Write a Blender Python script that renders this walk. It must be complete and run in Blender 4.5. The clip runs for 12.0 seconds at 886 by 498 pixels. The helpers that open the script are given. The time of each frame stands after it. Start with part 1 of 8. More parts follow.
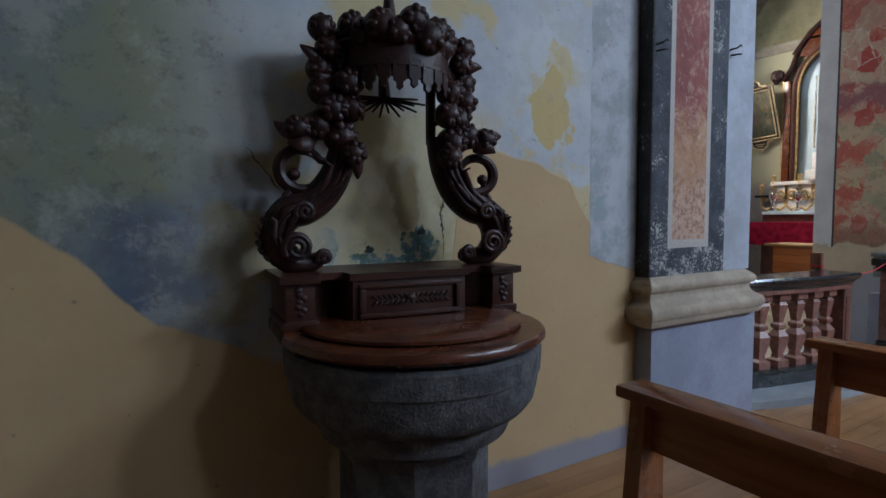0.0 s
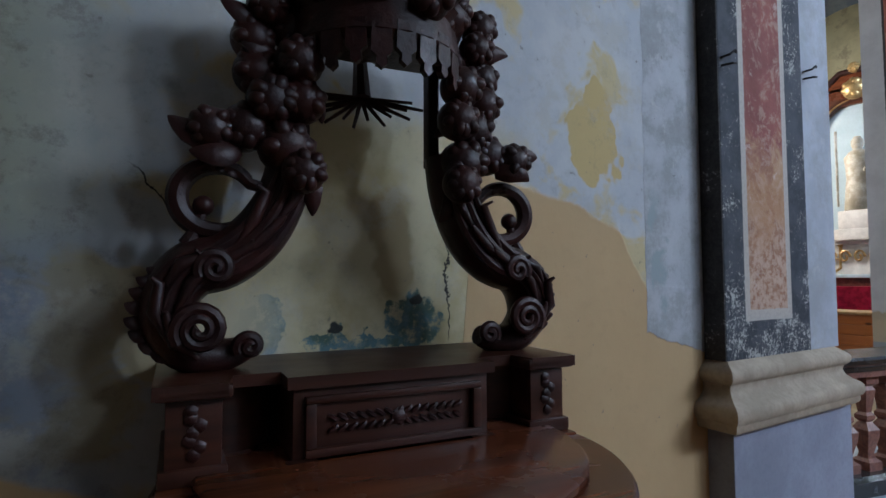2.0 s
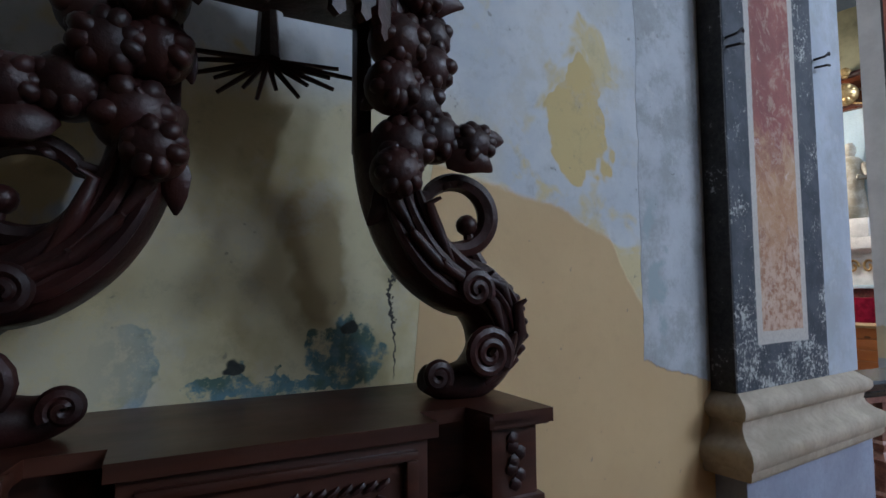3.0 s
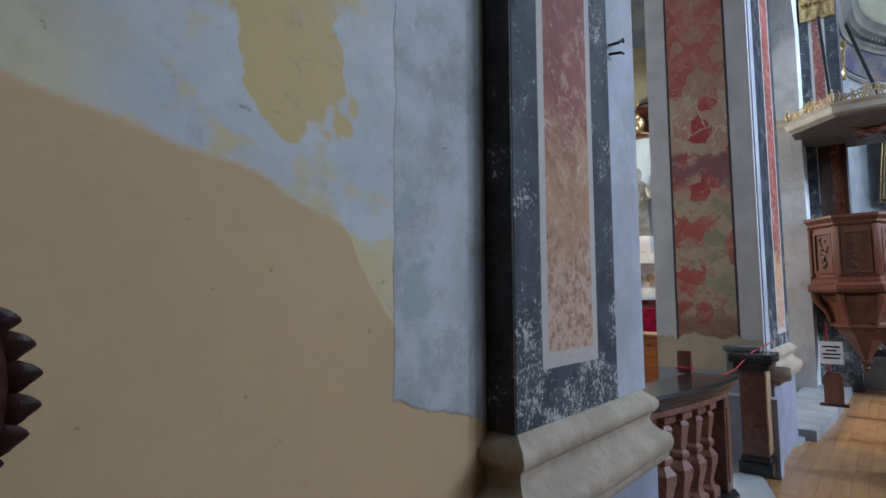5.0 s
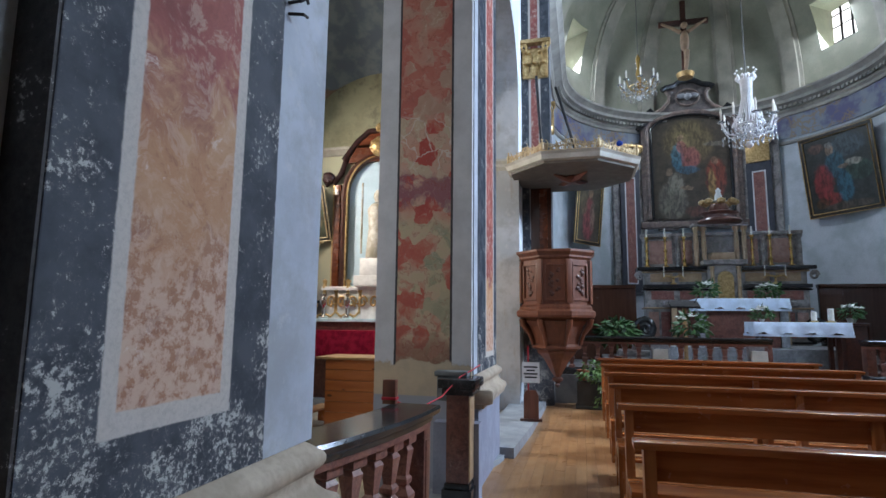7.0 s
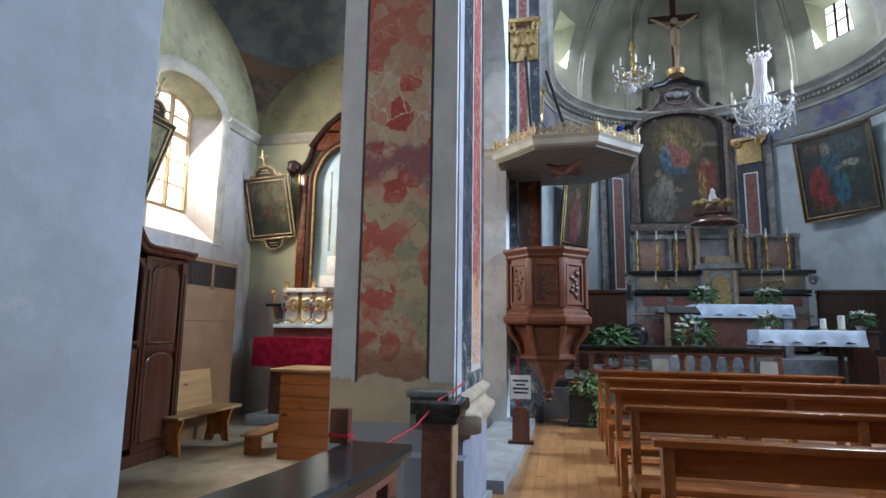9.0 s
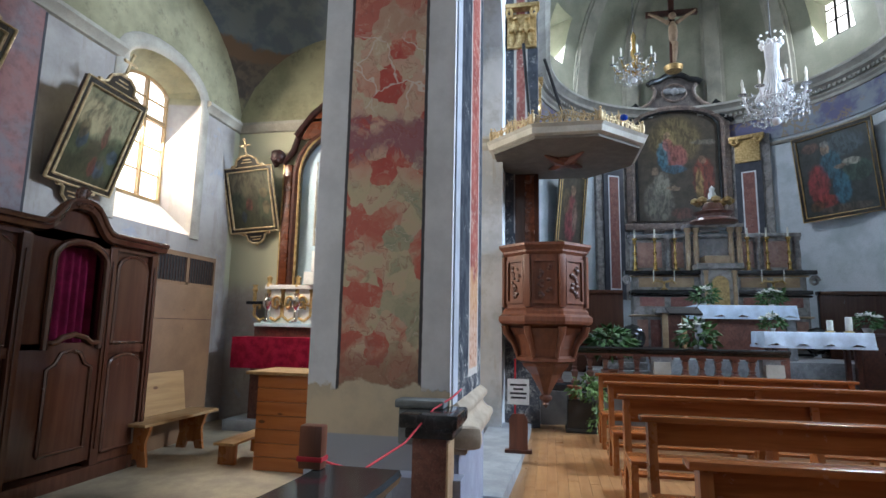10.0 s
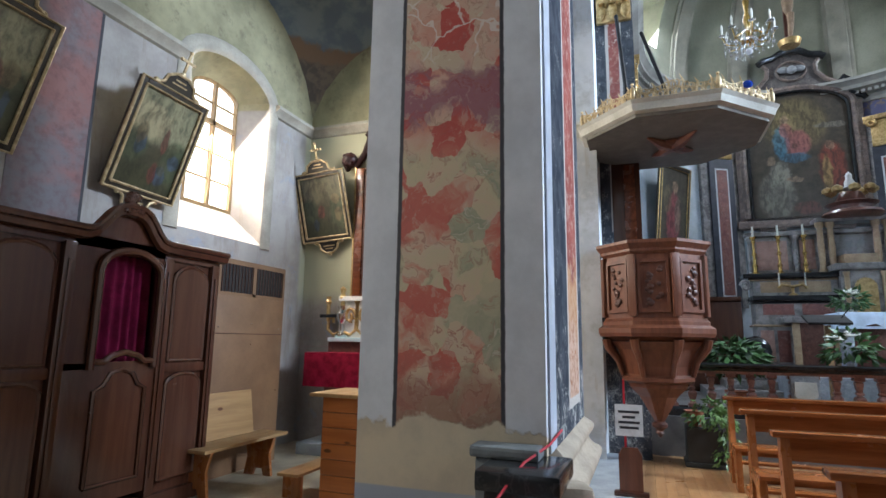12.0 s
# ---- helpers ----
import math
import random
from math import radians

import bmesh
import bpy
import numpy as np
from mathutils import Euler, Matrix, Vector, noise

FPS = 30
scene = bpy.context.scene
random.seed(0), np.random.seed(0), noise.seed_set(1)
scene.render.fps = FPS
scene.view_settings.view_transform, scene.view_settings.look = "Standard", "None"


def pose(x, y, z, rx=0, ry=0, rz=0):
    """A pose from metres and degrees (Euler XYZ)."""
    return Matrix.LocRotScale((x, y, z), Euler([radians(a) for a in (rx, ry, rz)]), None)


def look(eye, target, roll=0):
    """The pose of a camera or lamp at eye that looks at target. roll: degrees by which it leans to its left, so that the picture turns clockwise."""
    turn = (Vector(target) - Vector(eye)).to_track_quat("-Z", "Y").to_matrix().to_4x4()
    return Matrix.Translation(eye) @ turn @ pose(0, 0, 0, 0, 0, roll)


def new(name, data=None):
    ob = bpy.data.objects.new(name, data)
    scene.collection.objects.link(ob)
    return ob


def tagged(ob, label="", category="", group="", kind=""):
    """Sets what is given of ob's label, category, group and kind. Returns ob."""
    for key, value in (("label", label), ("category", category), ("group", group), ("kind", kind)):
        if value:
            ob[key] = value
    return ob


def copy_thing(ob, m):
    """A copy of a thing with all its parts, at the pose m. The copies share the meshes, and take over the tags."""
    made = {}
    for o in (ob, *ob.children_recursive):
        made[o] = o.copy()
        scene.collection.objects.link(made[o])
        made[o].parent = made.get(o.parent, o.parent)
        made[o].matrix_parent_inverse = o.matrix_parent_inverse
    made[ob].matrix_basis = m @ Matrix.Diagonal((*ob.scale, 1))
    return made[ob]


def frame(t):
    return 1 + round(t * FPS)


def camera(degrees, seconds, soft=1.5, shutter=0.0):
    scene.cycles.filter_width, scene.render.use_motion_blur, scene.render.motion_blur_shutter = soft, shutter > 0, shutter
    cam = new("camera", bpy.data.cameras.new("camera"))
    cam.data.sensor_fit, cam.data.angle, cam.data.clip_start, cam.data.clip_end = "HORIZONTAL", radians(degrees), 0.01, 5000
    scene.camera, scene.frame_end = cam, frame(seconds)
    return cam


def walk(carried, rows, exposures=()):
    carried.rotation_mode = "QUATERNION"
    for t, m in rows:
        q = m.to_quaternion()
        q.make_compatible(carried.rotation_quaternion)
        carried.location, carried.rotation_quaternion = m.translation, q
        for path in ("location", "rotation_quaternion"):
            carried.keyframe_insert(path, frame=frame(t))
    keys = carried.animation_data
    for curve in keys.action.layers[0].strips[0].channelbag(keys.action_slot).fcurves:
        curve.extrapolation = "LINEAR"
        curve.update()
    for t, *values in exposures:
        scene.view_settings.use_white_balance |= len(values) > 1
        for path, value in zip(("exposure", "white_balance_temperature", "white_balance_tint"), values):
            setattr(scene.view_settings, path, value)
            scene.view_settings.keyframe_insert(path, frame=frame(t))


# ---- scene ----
cam = camera(78.0, 12.0)
PATH = [
    (0, (-0.105, 0.003, 1.547), (0.945, 1.701, 1.424), -0.2),
    (0.5, (0.015, 0.153, 1.565), (1.063, 1.856, 1.541), -0.3),
    (1, (0.131, 0.333, 1.566), (1.174, 2.038, 1.633), -0.4),
    (1.5, (0.219, 0.584, 1.555), (1.259, 2.29, 1.657), -0.1),
    (2, (0.344, 0.783, 1.537), (1.404, 2.476, 1.645), -0.1),
    (2.5, (0.542, 0.939, 1.56), (1.625, 2.616, 1.683), -0.4),
    (2.7, (0.598, 0.989, 1.566), (1.684, 2.664, 1.702), -0.3),
    (4.3, (1.067, 1.359, 1.553), (2.322, 2.906, 1.737), -0.7),
    (4.5, (1.166, 1.367, 1.56), (2.49, 2.855, 1.745), -0.6),
    (5, (1.38, 1.354, 1.562), (2.918, 2.618, 1.746), -0.2),
    (5.1, (1.411, 1.359, 1.557), (3.011, 2.547, 1.729), 0.5),
    (5.5, (1.579, 1.406, 1.551), (3.377, 2.261, 1.741), 0.3),
    (6, (1.707, 1.393, 1.563), (3.599, 2.011, 1.756), 0.7),
    (6.5, (1.904, 1.327, 1.588), (3.824, 1.845, 1.803), 0.6),
    (7, (2.073, 1.293, 1.586), (3.995, 1.782, 1.845), 0.6),
    (8.8, (3.085, 1.51, 1.591), (5.019, 1.937, 1.867), 0.5),
    (9, (3.169, 1.545, 1.57), (5.104, 1.96, 1.856), 0.8),
    (9.5, (3.444, 1.6, 1.566), (5.384, 1.994, 1.852), 0.9),
    (10, (3.667, 1.68, 1.563), (5.609, 2.061, 1.851), 1.1),
    (10.5, (3.934, 1.701, 1.579), (5.869, 2.114, 1.872), 0.9),
    (11, (4.159, 1.737, 1.556), (6.077, 2.217, 1.853), 0.8),
    (11.5, (4.388, 1.824, 1.59), (6.28, 2.396, 1.894), 0.9),
    (12, (4.594, 1.865, 1.585), (6.445, 2.548, 1.913), 0.8),
]
walk(cam, [(t, look(eye, target, roll)) for t, eye, target, roll in PATH], [
    (0.0, -0.3, 6150, 15), (2.5, -0.22, 6150, 15), (4.5, -0.14, 6150, 15), (5.0, -0.27, 6150, 15), (5.5, -0.36, 6150, 15), (6.0, -0.32, 6150, 15),
    (7.0, -0.2, 6200, 15), (9.0, -0.08, 6300, 13), (10.0, 0.02, 6350, 13), (12.0, 0.08, 6350, 13)])


# ---- world, sun and windows' light ----
world = bpy.data.worlds.new("sky")
world.use_nodes = True
scene.world = world
sky = world.node_tree.nodes.new("ShaderNodeTexSky")
sky.sky_type = "NISHITA"
sky.sun_disc = False
sky.sun_elevation, sky.sun_rotation = radians(38), radians(150)
world.node_tree.links.new(sky.outputs[0], world.node_tree.nodes["Background"].inputs[0])
world.node_tree.nodes["Background"].inputs[1].default_value = 0.12


def window_lamp(name, at, towards, w, h, power, colour=(0.82, 0.9, 1.0)):
    d = bpy.data.lights.new(name, "AREA")
    d.shape, d.size, d.size_y, d.energy, d.color = "RECTANGLE", w, h, power, colour
    o = new(name, d)
    o.matrix_world = look(at, towards)
    return o


# first lamp is added: unseen west-bay opening, to brighten the frescoed jamb
window_lamp("chapel_opening_lamp", (5.2, 7.5, 4.2), (5.8, 4.0, 1.5), 0.9, 1.9, 140, (1.0, 0.96, 0.86))
window_lamp("chapel_opening_lamp", (10.48, 7.66, 4.35), (10.0, 4.5, 2.2), 0.86, 1.9, 390, (1.0, 0.9, 0.74))
for sy in (-1, 1):
    a = radians(sy * 62.5)
    window_lamp("apse_window_light", (18.2 + 4.5 * math.cos(a), -2.5 + 4.5 * math.sin(a), 10.75), (17.0, -2.5 - sy * 0.5, 4.0), 1.0, 1.25, 410 if sy < 0 else 350, (0.8, 0.9, 1.0))
for wx, e in ((5.0, 260), (8.6, 900), (11.8, 2350)):
    window_lamp("nave_window_light", (wx, -8.4, 7.4), (wx - 0.3, 1.5, 2.5), 1.4, 2.3, e, (0.68, 0.83, 1.0))


# ---- materials ----
# height of the ochre paint's upper edge along the wall
WALL_EDGE = [(-1.5, 2.2), (-0.41, 1.55), (-0.19, 1.38), (0.06, 1.12), (0.3, 1.03), (0.5, 0.9), (1.42, 1.1), (1.5, 1.94), (1.84, 1.87), (2.05, 1.83), (2.27, 1.74), (2.36, 1.6), (2.45, 1.5)]
class Mat:
    """A node material: helpers return sockets."""

    def __init__(s, name, rough=0.6, metal=0.0, spec=0.5):
        s.m = bpy.data.materials.new(name)
        s.m.use_nodes = True
        s.t = s.m.node_tree
        s.b = s.t.nodes["Principled BSDF"]
        s.b.inputs["Roughness"].default_value = rough
        s.b.inputs["Metallic"].default_value = metal
        s.b.inputs["Specular IOR Level"].default_value = spec
        s.P = s.t.nodes.new("ShaderNodeTexCoord").outputs["Object"]

    def put(s, sock, v):
        if isinstance(v, bpy.types.NodeSocket):
            s.t.links.new(v, sock)
        elif isinstance(v, (tuple, list)) and len(v) == 3 and sock.type == "RGBA":
            sock.default_value = (*v, 1)
        else:
            sock.default_value = v

    def maths(s, op, a, b=0.0):
        n = s.t.nodes.new("ShaderNodeMath")
        n.operation = op
        s.put(n.inputs[0], a)
        s.put(n.inputs[1], b)
        return n.outputs[0]

    def sep(s, v=None):
        n = s.t.nodes.new("ShaderNodeSeparateXYZ")
        s.put(n.inputs[0], v or s.P)
        return n.outputs

    def stretch(s, k, v=None):
        n = s.t.nodes.new("ShaderNodeVectorMath")
        n.operation = "MULTIPLY"
        s.put(n.inputs[0], v or s.P)
        n.inputs[1].default_value = k
        return n.outputs[0]

    def shift(s, v=None):
        """Coordinates moved by the object's own random number."""
        r = s.t.nodes.new("ShaderNodeObjectInfo").outputs["Random"]
        n = s.t.nodes.new("ShaderNodeVectorMath")
        n.operation = "ADD"
        s.put(n.inputs[0], v or s.P)
        k = s.maths("MULTIPLY", r, 37.0)
        c = s.t.nodes.new("ShaderNodeCombineXYZ")
        for i in range(3):
            s.put(c.inputs[i], k)
        s.put(n.inputs[1], c.outputs[0])
        return n.outputs[0]

    def rnd(s):
        return s.t.nodes.new("ShaderNodeObjectInfo").outputs["Random"]

    def noise(s, scale, detail=4, rough=0.55, v=None, dist=0.0):
        n = s.t.nodes.new("ShaderNodeTexNoise")
        s.put(n.inputs["Vector"], v or s.P)
        n.inputs["Scale"].default_value, n.inputs["Detail"].default_value = scale, detail
        n.inputs["Roughness"].default_value, n.inputs["Distortion"].default_value = rough, dist
        return n.outputs["Fac"]

    def voro(s, scale, v=None, edge=False):
        n = s.t.nodes.new("ShaderNodeTexVoronoi")
        n.feature = "DISTANCE_TO_EDGE" if edge else "F1"
        s.put(n.inputs["Vector"], v or s.P)
        n.inputs["Scale"].default_value = scale
        return n.outputs["Distance"]

    def cell(s, scale, v):
        """One random number for each Voronoi cell."""
        n = s.t.nodes.new("ShaderNodeTexVoronoi")
        s.put(n.inputs["Vector"], v)
        n.inputs["Scale"].default_value = scale
        return s.sep(n.outputs["Color"])[0]

    def smooth(s, v, lo, hi):
        n = s.t.nodes.new("ShaderNodeMapRange")
        n.interpolation_type = "SMOOTHSTEP"
        s.put(n.inputs["Value"], v)
        s.put(n.inputs["From Min"], lo)
        s.put(n.inputs["From Max"], hi)
        return n.outputs[0]

    def band(s, v, lo, hi, soft=0.004):
        return s.maths("MULTIPLY", s.smooth(v, lo - soft, lo + soft), s.smooth(v, hi + soft, hi - soft))

    def ramp(s, fac, stops, hard=False):
        n = s.t.nodes.new("ShaderNodeValToRGB")
        e = n.color_ramp.elements
        if hard:
            n.color_ramp.interpolation = "CONSTANT"
        while len(e) < len(stops):
            e.new(0.5)
        for k, (p, c) in zip(e, stops):
            k.position, k.color = p, (*c, 1)
        s.put(n.inputs[0], fac)
        return n.outputs[0]

    def curve(s, v, lo, hi, points):
        """A height that changes along v, from (v, height) points, heights 0 to 10."""
        g = s.ramp(s.smooth_lin(v, lo, hi), [((p - lo) / (hi - lo), (h / 10,) * 3) for p, h in points])
        return s.maths("MULTIPLY", g, 10.0)

    def smooth_lin(s, v, lo, hi):
        n = s.t.nodes.new("ShaderNodeMapRange")
        s.put(n.inputs["Value"], v)
        n.inputs["From Min"].default_value, n.inputs["From Max"].default_value = lo, hi
        return n.outputs[0]

    def mix(s, fac, a, b, how="MIX"):
        n = s.t.nodes.new("ShaderNodeMix")
        n.data_type, n.blend_type = "RGBA", how
        s.put(n.inputs[0], fac)
        s.put(n.inputs[6], a)
        s.put(n.inputs[7], b)
        return n.outputs[2]

    def ball(s, c, r, warp=None, soft=0.15):
        """1 inside an ellipse round c with radii r, 0 outside, soft at the rim."""
        n = s.t.nodes.new("ShaderNodeVectorMath")
        n.operation = "SUBTRACT"
        s.put(n.inputs[0], warp or s.P)
        n.inputs[1].default_value = c
        q = s.stretch(tuple(1 / k for k in r), n.outputs[0])
        l = s.t.nodes.new("ShaderNodeVectorMath")
        l.operation = "LENGTH"
        s.put(l.inputs[0], q)
        return s.smooth(l.outputs["Value"], 0.95 + soft, 0.95 - soft)

    def warp(s, scale, amount, v=None):
        n = s.t.nodes.new("ShaderNodeTexNoise")
        s.put(n.inputs["Vector"], v or s.P)
        n.inputs["Scale"].default_value, n.inputs["Detail"].default_value = scale, 3
        a = s.t.nodes.new("ShaderNodeVectorMath")
        a.operation = "SUBTRACT"
        s.put(a.inputs[0], n.outputs["Color"])
        a.inputs[1].default_value = (0.5, 0.5, 0.5)
        m = s.stretch((amount,) * 3, a.outputs[0])
        o = s.t.nodes.new("ShaderNodeVectorMath")
        o.operation = "ADD"
        s.put(o.inputs[0], v or s.P)
        s.put(o.inputs[1], m)
        return o.outputs[0]

    def finish(s, colour, bump=None, strength=0.3, dist=0.01, rough=None):
        s.put(s.b.inputs["Base Color"], colour)
        if rough is not None:
            s.put(s.b.inputs["Roughness"], rough)
        if bump is not None:
            n = s.t.nodes.new("ShaderNodeBump")
            n.inputs["Strength"].default_value, n.inputs["Distance"].default_value = strength, dist
            s.put(n.inputs["Height"], bump)
            s.t.links.new(n.outputs[0], s.b.inputs["Normal"])
        return s.m


def mottled(name, a, b, scale=3.0, rough=0.7, metal=0.0, bump=0.25, fine=40.0, dist=0.006, spec=0.5, stretch=None, own=True, dirt=0.25):
    """Two colours blended by coarse and fine noise, a little dirt and relief."""
    s = Mat(name, rough, metal, spec)
    v = s.shift() if own else s.P
    if stretch:
        v = s.stretch(stretch, v)
    c = s.noise(scale, 5, 0.6, v)
    f = s.noise(fine, 5, 0.6, v)
    col = s.mix(s.smooth(c, 0.35, 0.65), a, b)
    col = s.mix(s.maths("MULTIPLY", s.smooth(f, 0.4, 0.75), dirt), col, tuple(k * 0.45 for k in a))
    r = s.maths("ADD", s.maths("MULTIPLY", s.maths("SUBTRACT", c, 0.5), 0.3), rough)
    return s.finish(col, f, bump, dist, r)


def wood(name, a, b, axis=0, grain=9.0, rough=0.4, bump=0.12, knots=False, spec=0.5):
    """Wood with its grain along one axis."""
    s = Mat(name, rough, 0, spec)
    k = [grain * 2.2] * 3
    k[axis] = grain * 0.13
    v = s.shift(s.warp(1.6, 0.05))
    g = s.noise(1.0, 5, 0.6, s.stretch(tuple(k), v), 0.25)
    f = s.noise(1.0, 3, 0.5, s.stretch(tuple(q * 5 for q in k), v))
    col = s.mix(s.smooth(g, 0.32, 0.68), a, b)
    col = s.mix(s.maths("MULTIPLY", s.smooth(f, 0.45, 0.8), 0.22), col, tuple(q * 0.55 for q in a))
    col = s.mix(s.maths("MULTIPLY", s.maths("SUBTRACT", s.rnd(), 0.5), 0.5), col, tuple(q * 0.55 for q in a))
    if knots:
        kv = [5.5] * 3
        kv[axis] = 2.4
        d = s.voro(1.0, s.stretch(tuple(kv), v))
        col = s.mix(s.smooth(d, 0.13, 0.07), col, (0.09, 0.03, 0.012))
    wear = s.noise(5.0, 4, 0.6, v)
    r = s.maths("ADD", s.maths("MULTIPLY", s.maths("SUBTRACT", wear, 0.5), 0.35), rough)
    return s.finish(col, g, bump, 0.004, r)


def marble(name, a, b, vein, scale=4.0, rough=0.35, bump=0.05, own=True):
    s = Mat(name, rough)
    v = s.shift() if own else s.P
    w = s.warp(scale * 0.8, 0.5, v)
    c = s.noise(scale, 6, 0.6, w)
    d = s.voro(scale * 1.6, w, True)
    col = s.mix(s.smooth(c, 0.35, 0.65), a, b)
    patch = s.smooth(s.noise(scale * 0.9, 4, 0.6, v), 0.46, 0.62)
    col = s.mix(s.maths("MULTIPLY", s.maths("MULTIPLY", s.smooth(d, 0.05, 0.0), patch), 0.6), col, vein)
    col = s.mix(s.maths("MULTIPLY", s.smooth(s.noise(scale * 5, 6, 0.7, w), 0.54, 0.66), 0.4), col, vein)
    return s.finish(col, c, bump, 0.004)


def plain(name, c, rough=0.5, metal=0.0, spec=0.5):
    return mottled(name, c, tuple(k * 0.82 for k in c), 6, rough, metal, 0.08, 60, 0.003, spec)


M_wood_floor = wood("floor_oak", (0.44, 0.24, 0.105), (0.34, 0.17, 0.072), 0, 5, 0.34, 0.05)
M_pew = wood("pew_wood", (0.36, 0.125, 0.037), (0.23, 0.068, 0.02), 1, 8, 0.22, 0.06)
M_pew_leg = wood("pew_leg_wood", (0.38, 0.145, 0.045), (0.25, 0.08, 0.024), 2, 8, 0.28, 0.06)
M_walnut = wood("walnut", (0.075, 0.023, 0.013), (0.034, 0.011, 0.007), 0, 9, 0.36, 0.1)
M_carved = mottled("carved_walnut", (0.042, 0.0115, 0.0095), (0.016, 0.0045, 0.0042), 9, 0.44, 0, 0.45, 45, 0.006, 0.38)
M_cover = wood("cover_walnut", (0.16, 0.045, 0.018), (0.08, 0.022, 0.01), 0, 7, 0.25, 0.06)
M_confess = wood("confessional_walnut", (0.075, 0.029, 0.017), (0.052, 0.019, 0.011), 2, 7, 0.2, 0.05)
M_pulpit = wood("pulpit_walnut", (0.175, 0.064, 0.034), (0.11, 0.037, 0.02), 2, 7, 0.38, 0.08)
M_pulpit_dark = mottled("pulpit_relief", (0.09, 0.032, 0.02), (0.05, 0.018, 0.012), 9, 0.42)
M_pine = wood("knotty_pine", (0.4, 0.135, 0.036), (0.31, 0.092, 0.022), 1, 6, 0.36, 0.06, True)
M_pale_pine = wood("pale_pine", (0.36, 0.22, 0.1), (0.26, 0.15, 0.065), 0, 6, 0.42, 0.06, True)
M_gold = mottled("gilding", (0.64, 0.45, 0.21), (0.38, 0.25, 0.1), 14, 0.4, 0.75, 0.4, 70, 0.004)
M_brass = mottled("brass", (0.75, 0.5, 0.18), (0.55, 0.34, 0.1), 9, 0.22, 1.0, 0.1, 60, 0.002)
M_silver = plain("silver", (0.75, 0.75, 0.72), 0.22, 1.0)
M_iron = plain("iron", (0.03, 0.03, 0.032), 0.5, 0.7)
M_black_marble = marble("black_marble", (0.015, 0.016, 0.018), (0.026, 0.028, 0.03), (0.06, 0.06, 0.062), 5, 0.16)
M_red_marble = marble("red_brown_marble", (0.17, 0.07, 0.05), (0.09, 0.035, 0.028), (0.3, 0.2, 0.16), 9, 0.28)
M_baluster = marble("baluster_stone", (0.27, 0.12, 0.085), (0.15, 0.06, 0.048), (0.3, 0.22, 0.19), 12, 0.4, 0.15)
M_cream_marble = marble("cream_marble", (0.46, 0.33, 0.2), (0.36, 0.24, 0.14), (0.22, 0.13, 0.08), 7, 0.35)
M_grey_marble = marble("grey_marble", (0.3, 0.32, 0.34), (0.18, 0.19, 0.21), (0.5, 0.5, 0.5), 5, 0.35)
M_altar_marble = marble("altar_marble", (0.33, 0.31, 0.3), (0.14, 0.13, 0.13), (0.42, 0.35, 0.29), 5, 0.35)
M_choir_floor = mottled("choir_floor_stone", (0.17, 0.16, 0.15), (0.1, 0.095, 0.09), 3, 0.4, 0, 0.1, 40, 0.003, own=False)
M_step = mottled("grey_stone_step", (0.33, 0.37, 0.4), (0.24, 0.27, 0.3), 3, 0.5)
M_basin = mottled("granite_basin", (0.15, 0.15, 0.155), (0.07, 0.07, 0.075), 14, 0.85, 0, 0.7, 75, 0.012, dirt=0.6)
M_base_stone = mottled("moulding_plaster", (0.44, 0.36, 0.27), (0.33, 0.27, 0.2), 5, 0.7)
M_plinth = mottled("blue_grey_paint", (0.3, 0.33, 0.42), (0.24, 0.26, 0.33), 3, 0.7, 0, 0.15, 45, 0.004)
M_white_wall = mottled("white_blue_plaster", (0.64, 0.69, 0.75), (0.44, 0.51, 0.55), 1.1, 0.85, 0, 0.2, 30, 0.006, own=False)


def aged_plaster():
    """Blue-white plaster with grey stains, rubbed pale patches and brown drips."""
    s = Mat("aged_white_plaster", 0.85)
    col = s.mix(s.smooth(s.noise(1.1, 5, 0.6), 0.35, 0.65), (0.6, 0.63, 0.67), (0.44, 0.48, 0.52))
    col = s.mix(s.maths("MULTIPLY", s.smooth(s.noise(1.9, 8, 0.74), 0.47, 0.64), 0.55), col, (0.33, 0.34, 0.34))
    col = s.mix(s.maths("MULTIPLY", s.smooth(s.noise(6, 8, 0.76), 0.55, 0.68), 0.5), col, (0.62, 0.63, 0.63))
    drip = s.noise(1.0, 6, 0.7, s.stretch((7, 7, 1.1)))
    col = s.mix(s.maths("MULTIPLY", s.smooth(drip, 0.57, 0.72), 0.45), col, (0.36, 0.31, 0.24))
    return s.finish(col, s.noise(24, 6), 0.25, 0.006)


M_aged = aged_plaster()
M_far = mottled("peeling_blue_white", (0.7, 0.74, 0.78), (0.5, 0.58, 0.62), 2.2, 0.85, 0, 0.3, 18, 0.01, own=False)
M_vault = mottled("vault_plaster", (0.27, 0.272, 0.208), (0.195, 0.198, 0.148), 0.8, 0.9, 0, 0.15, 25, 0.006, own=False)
M_choir_cornice = mottled("choir_cornice_plaster", (0.4, 0.39, 0.35), (0.27, 0.265, 0.24), 1.6, 0.85)
M_rib = mottled("rib_plaster", (0.3, 0.285, 0.23), (0.2, 0.195, 0.16), 1.2, 0.85, own=False)
M_chapel_trim = mottled("stained_trim", (0.42, 0.395, 0.33), (0.29, 0.27, 0.225), 1.8, 0.85, own=False)
M_cornice = mottled("cornice_plaster", (0.52, 0.52, 0.47), (0.42, 0.41, 0.36), 3, 0.85)
M_cloth_white = plain("white_linen", (0.62, 0.73, 0.88), 0.9)
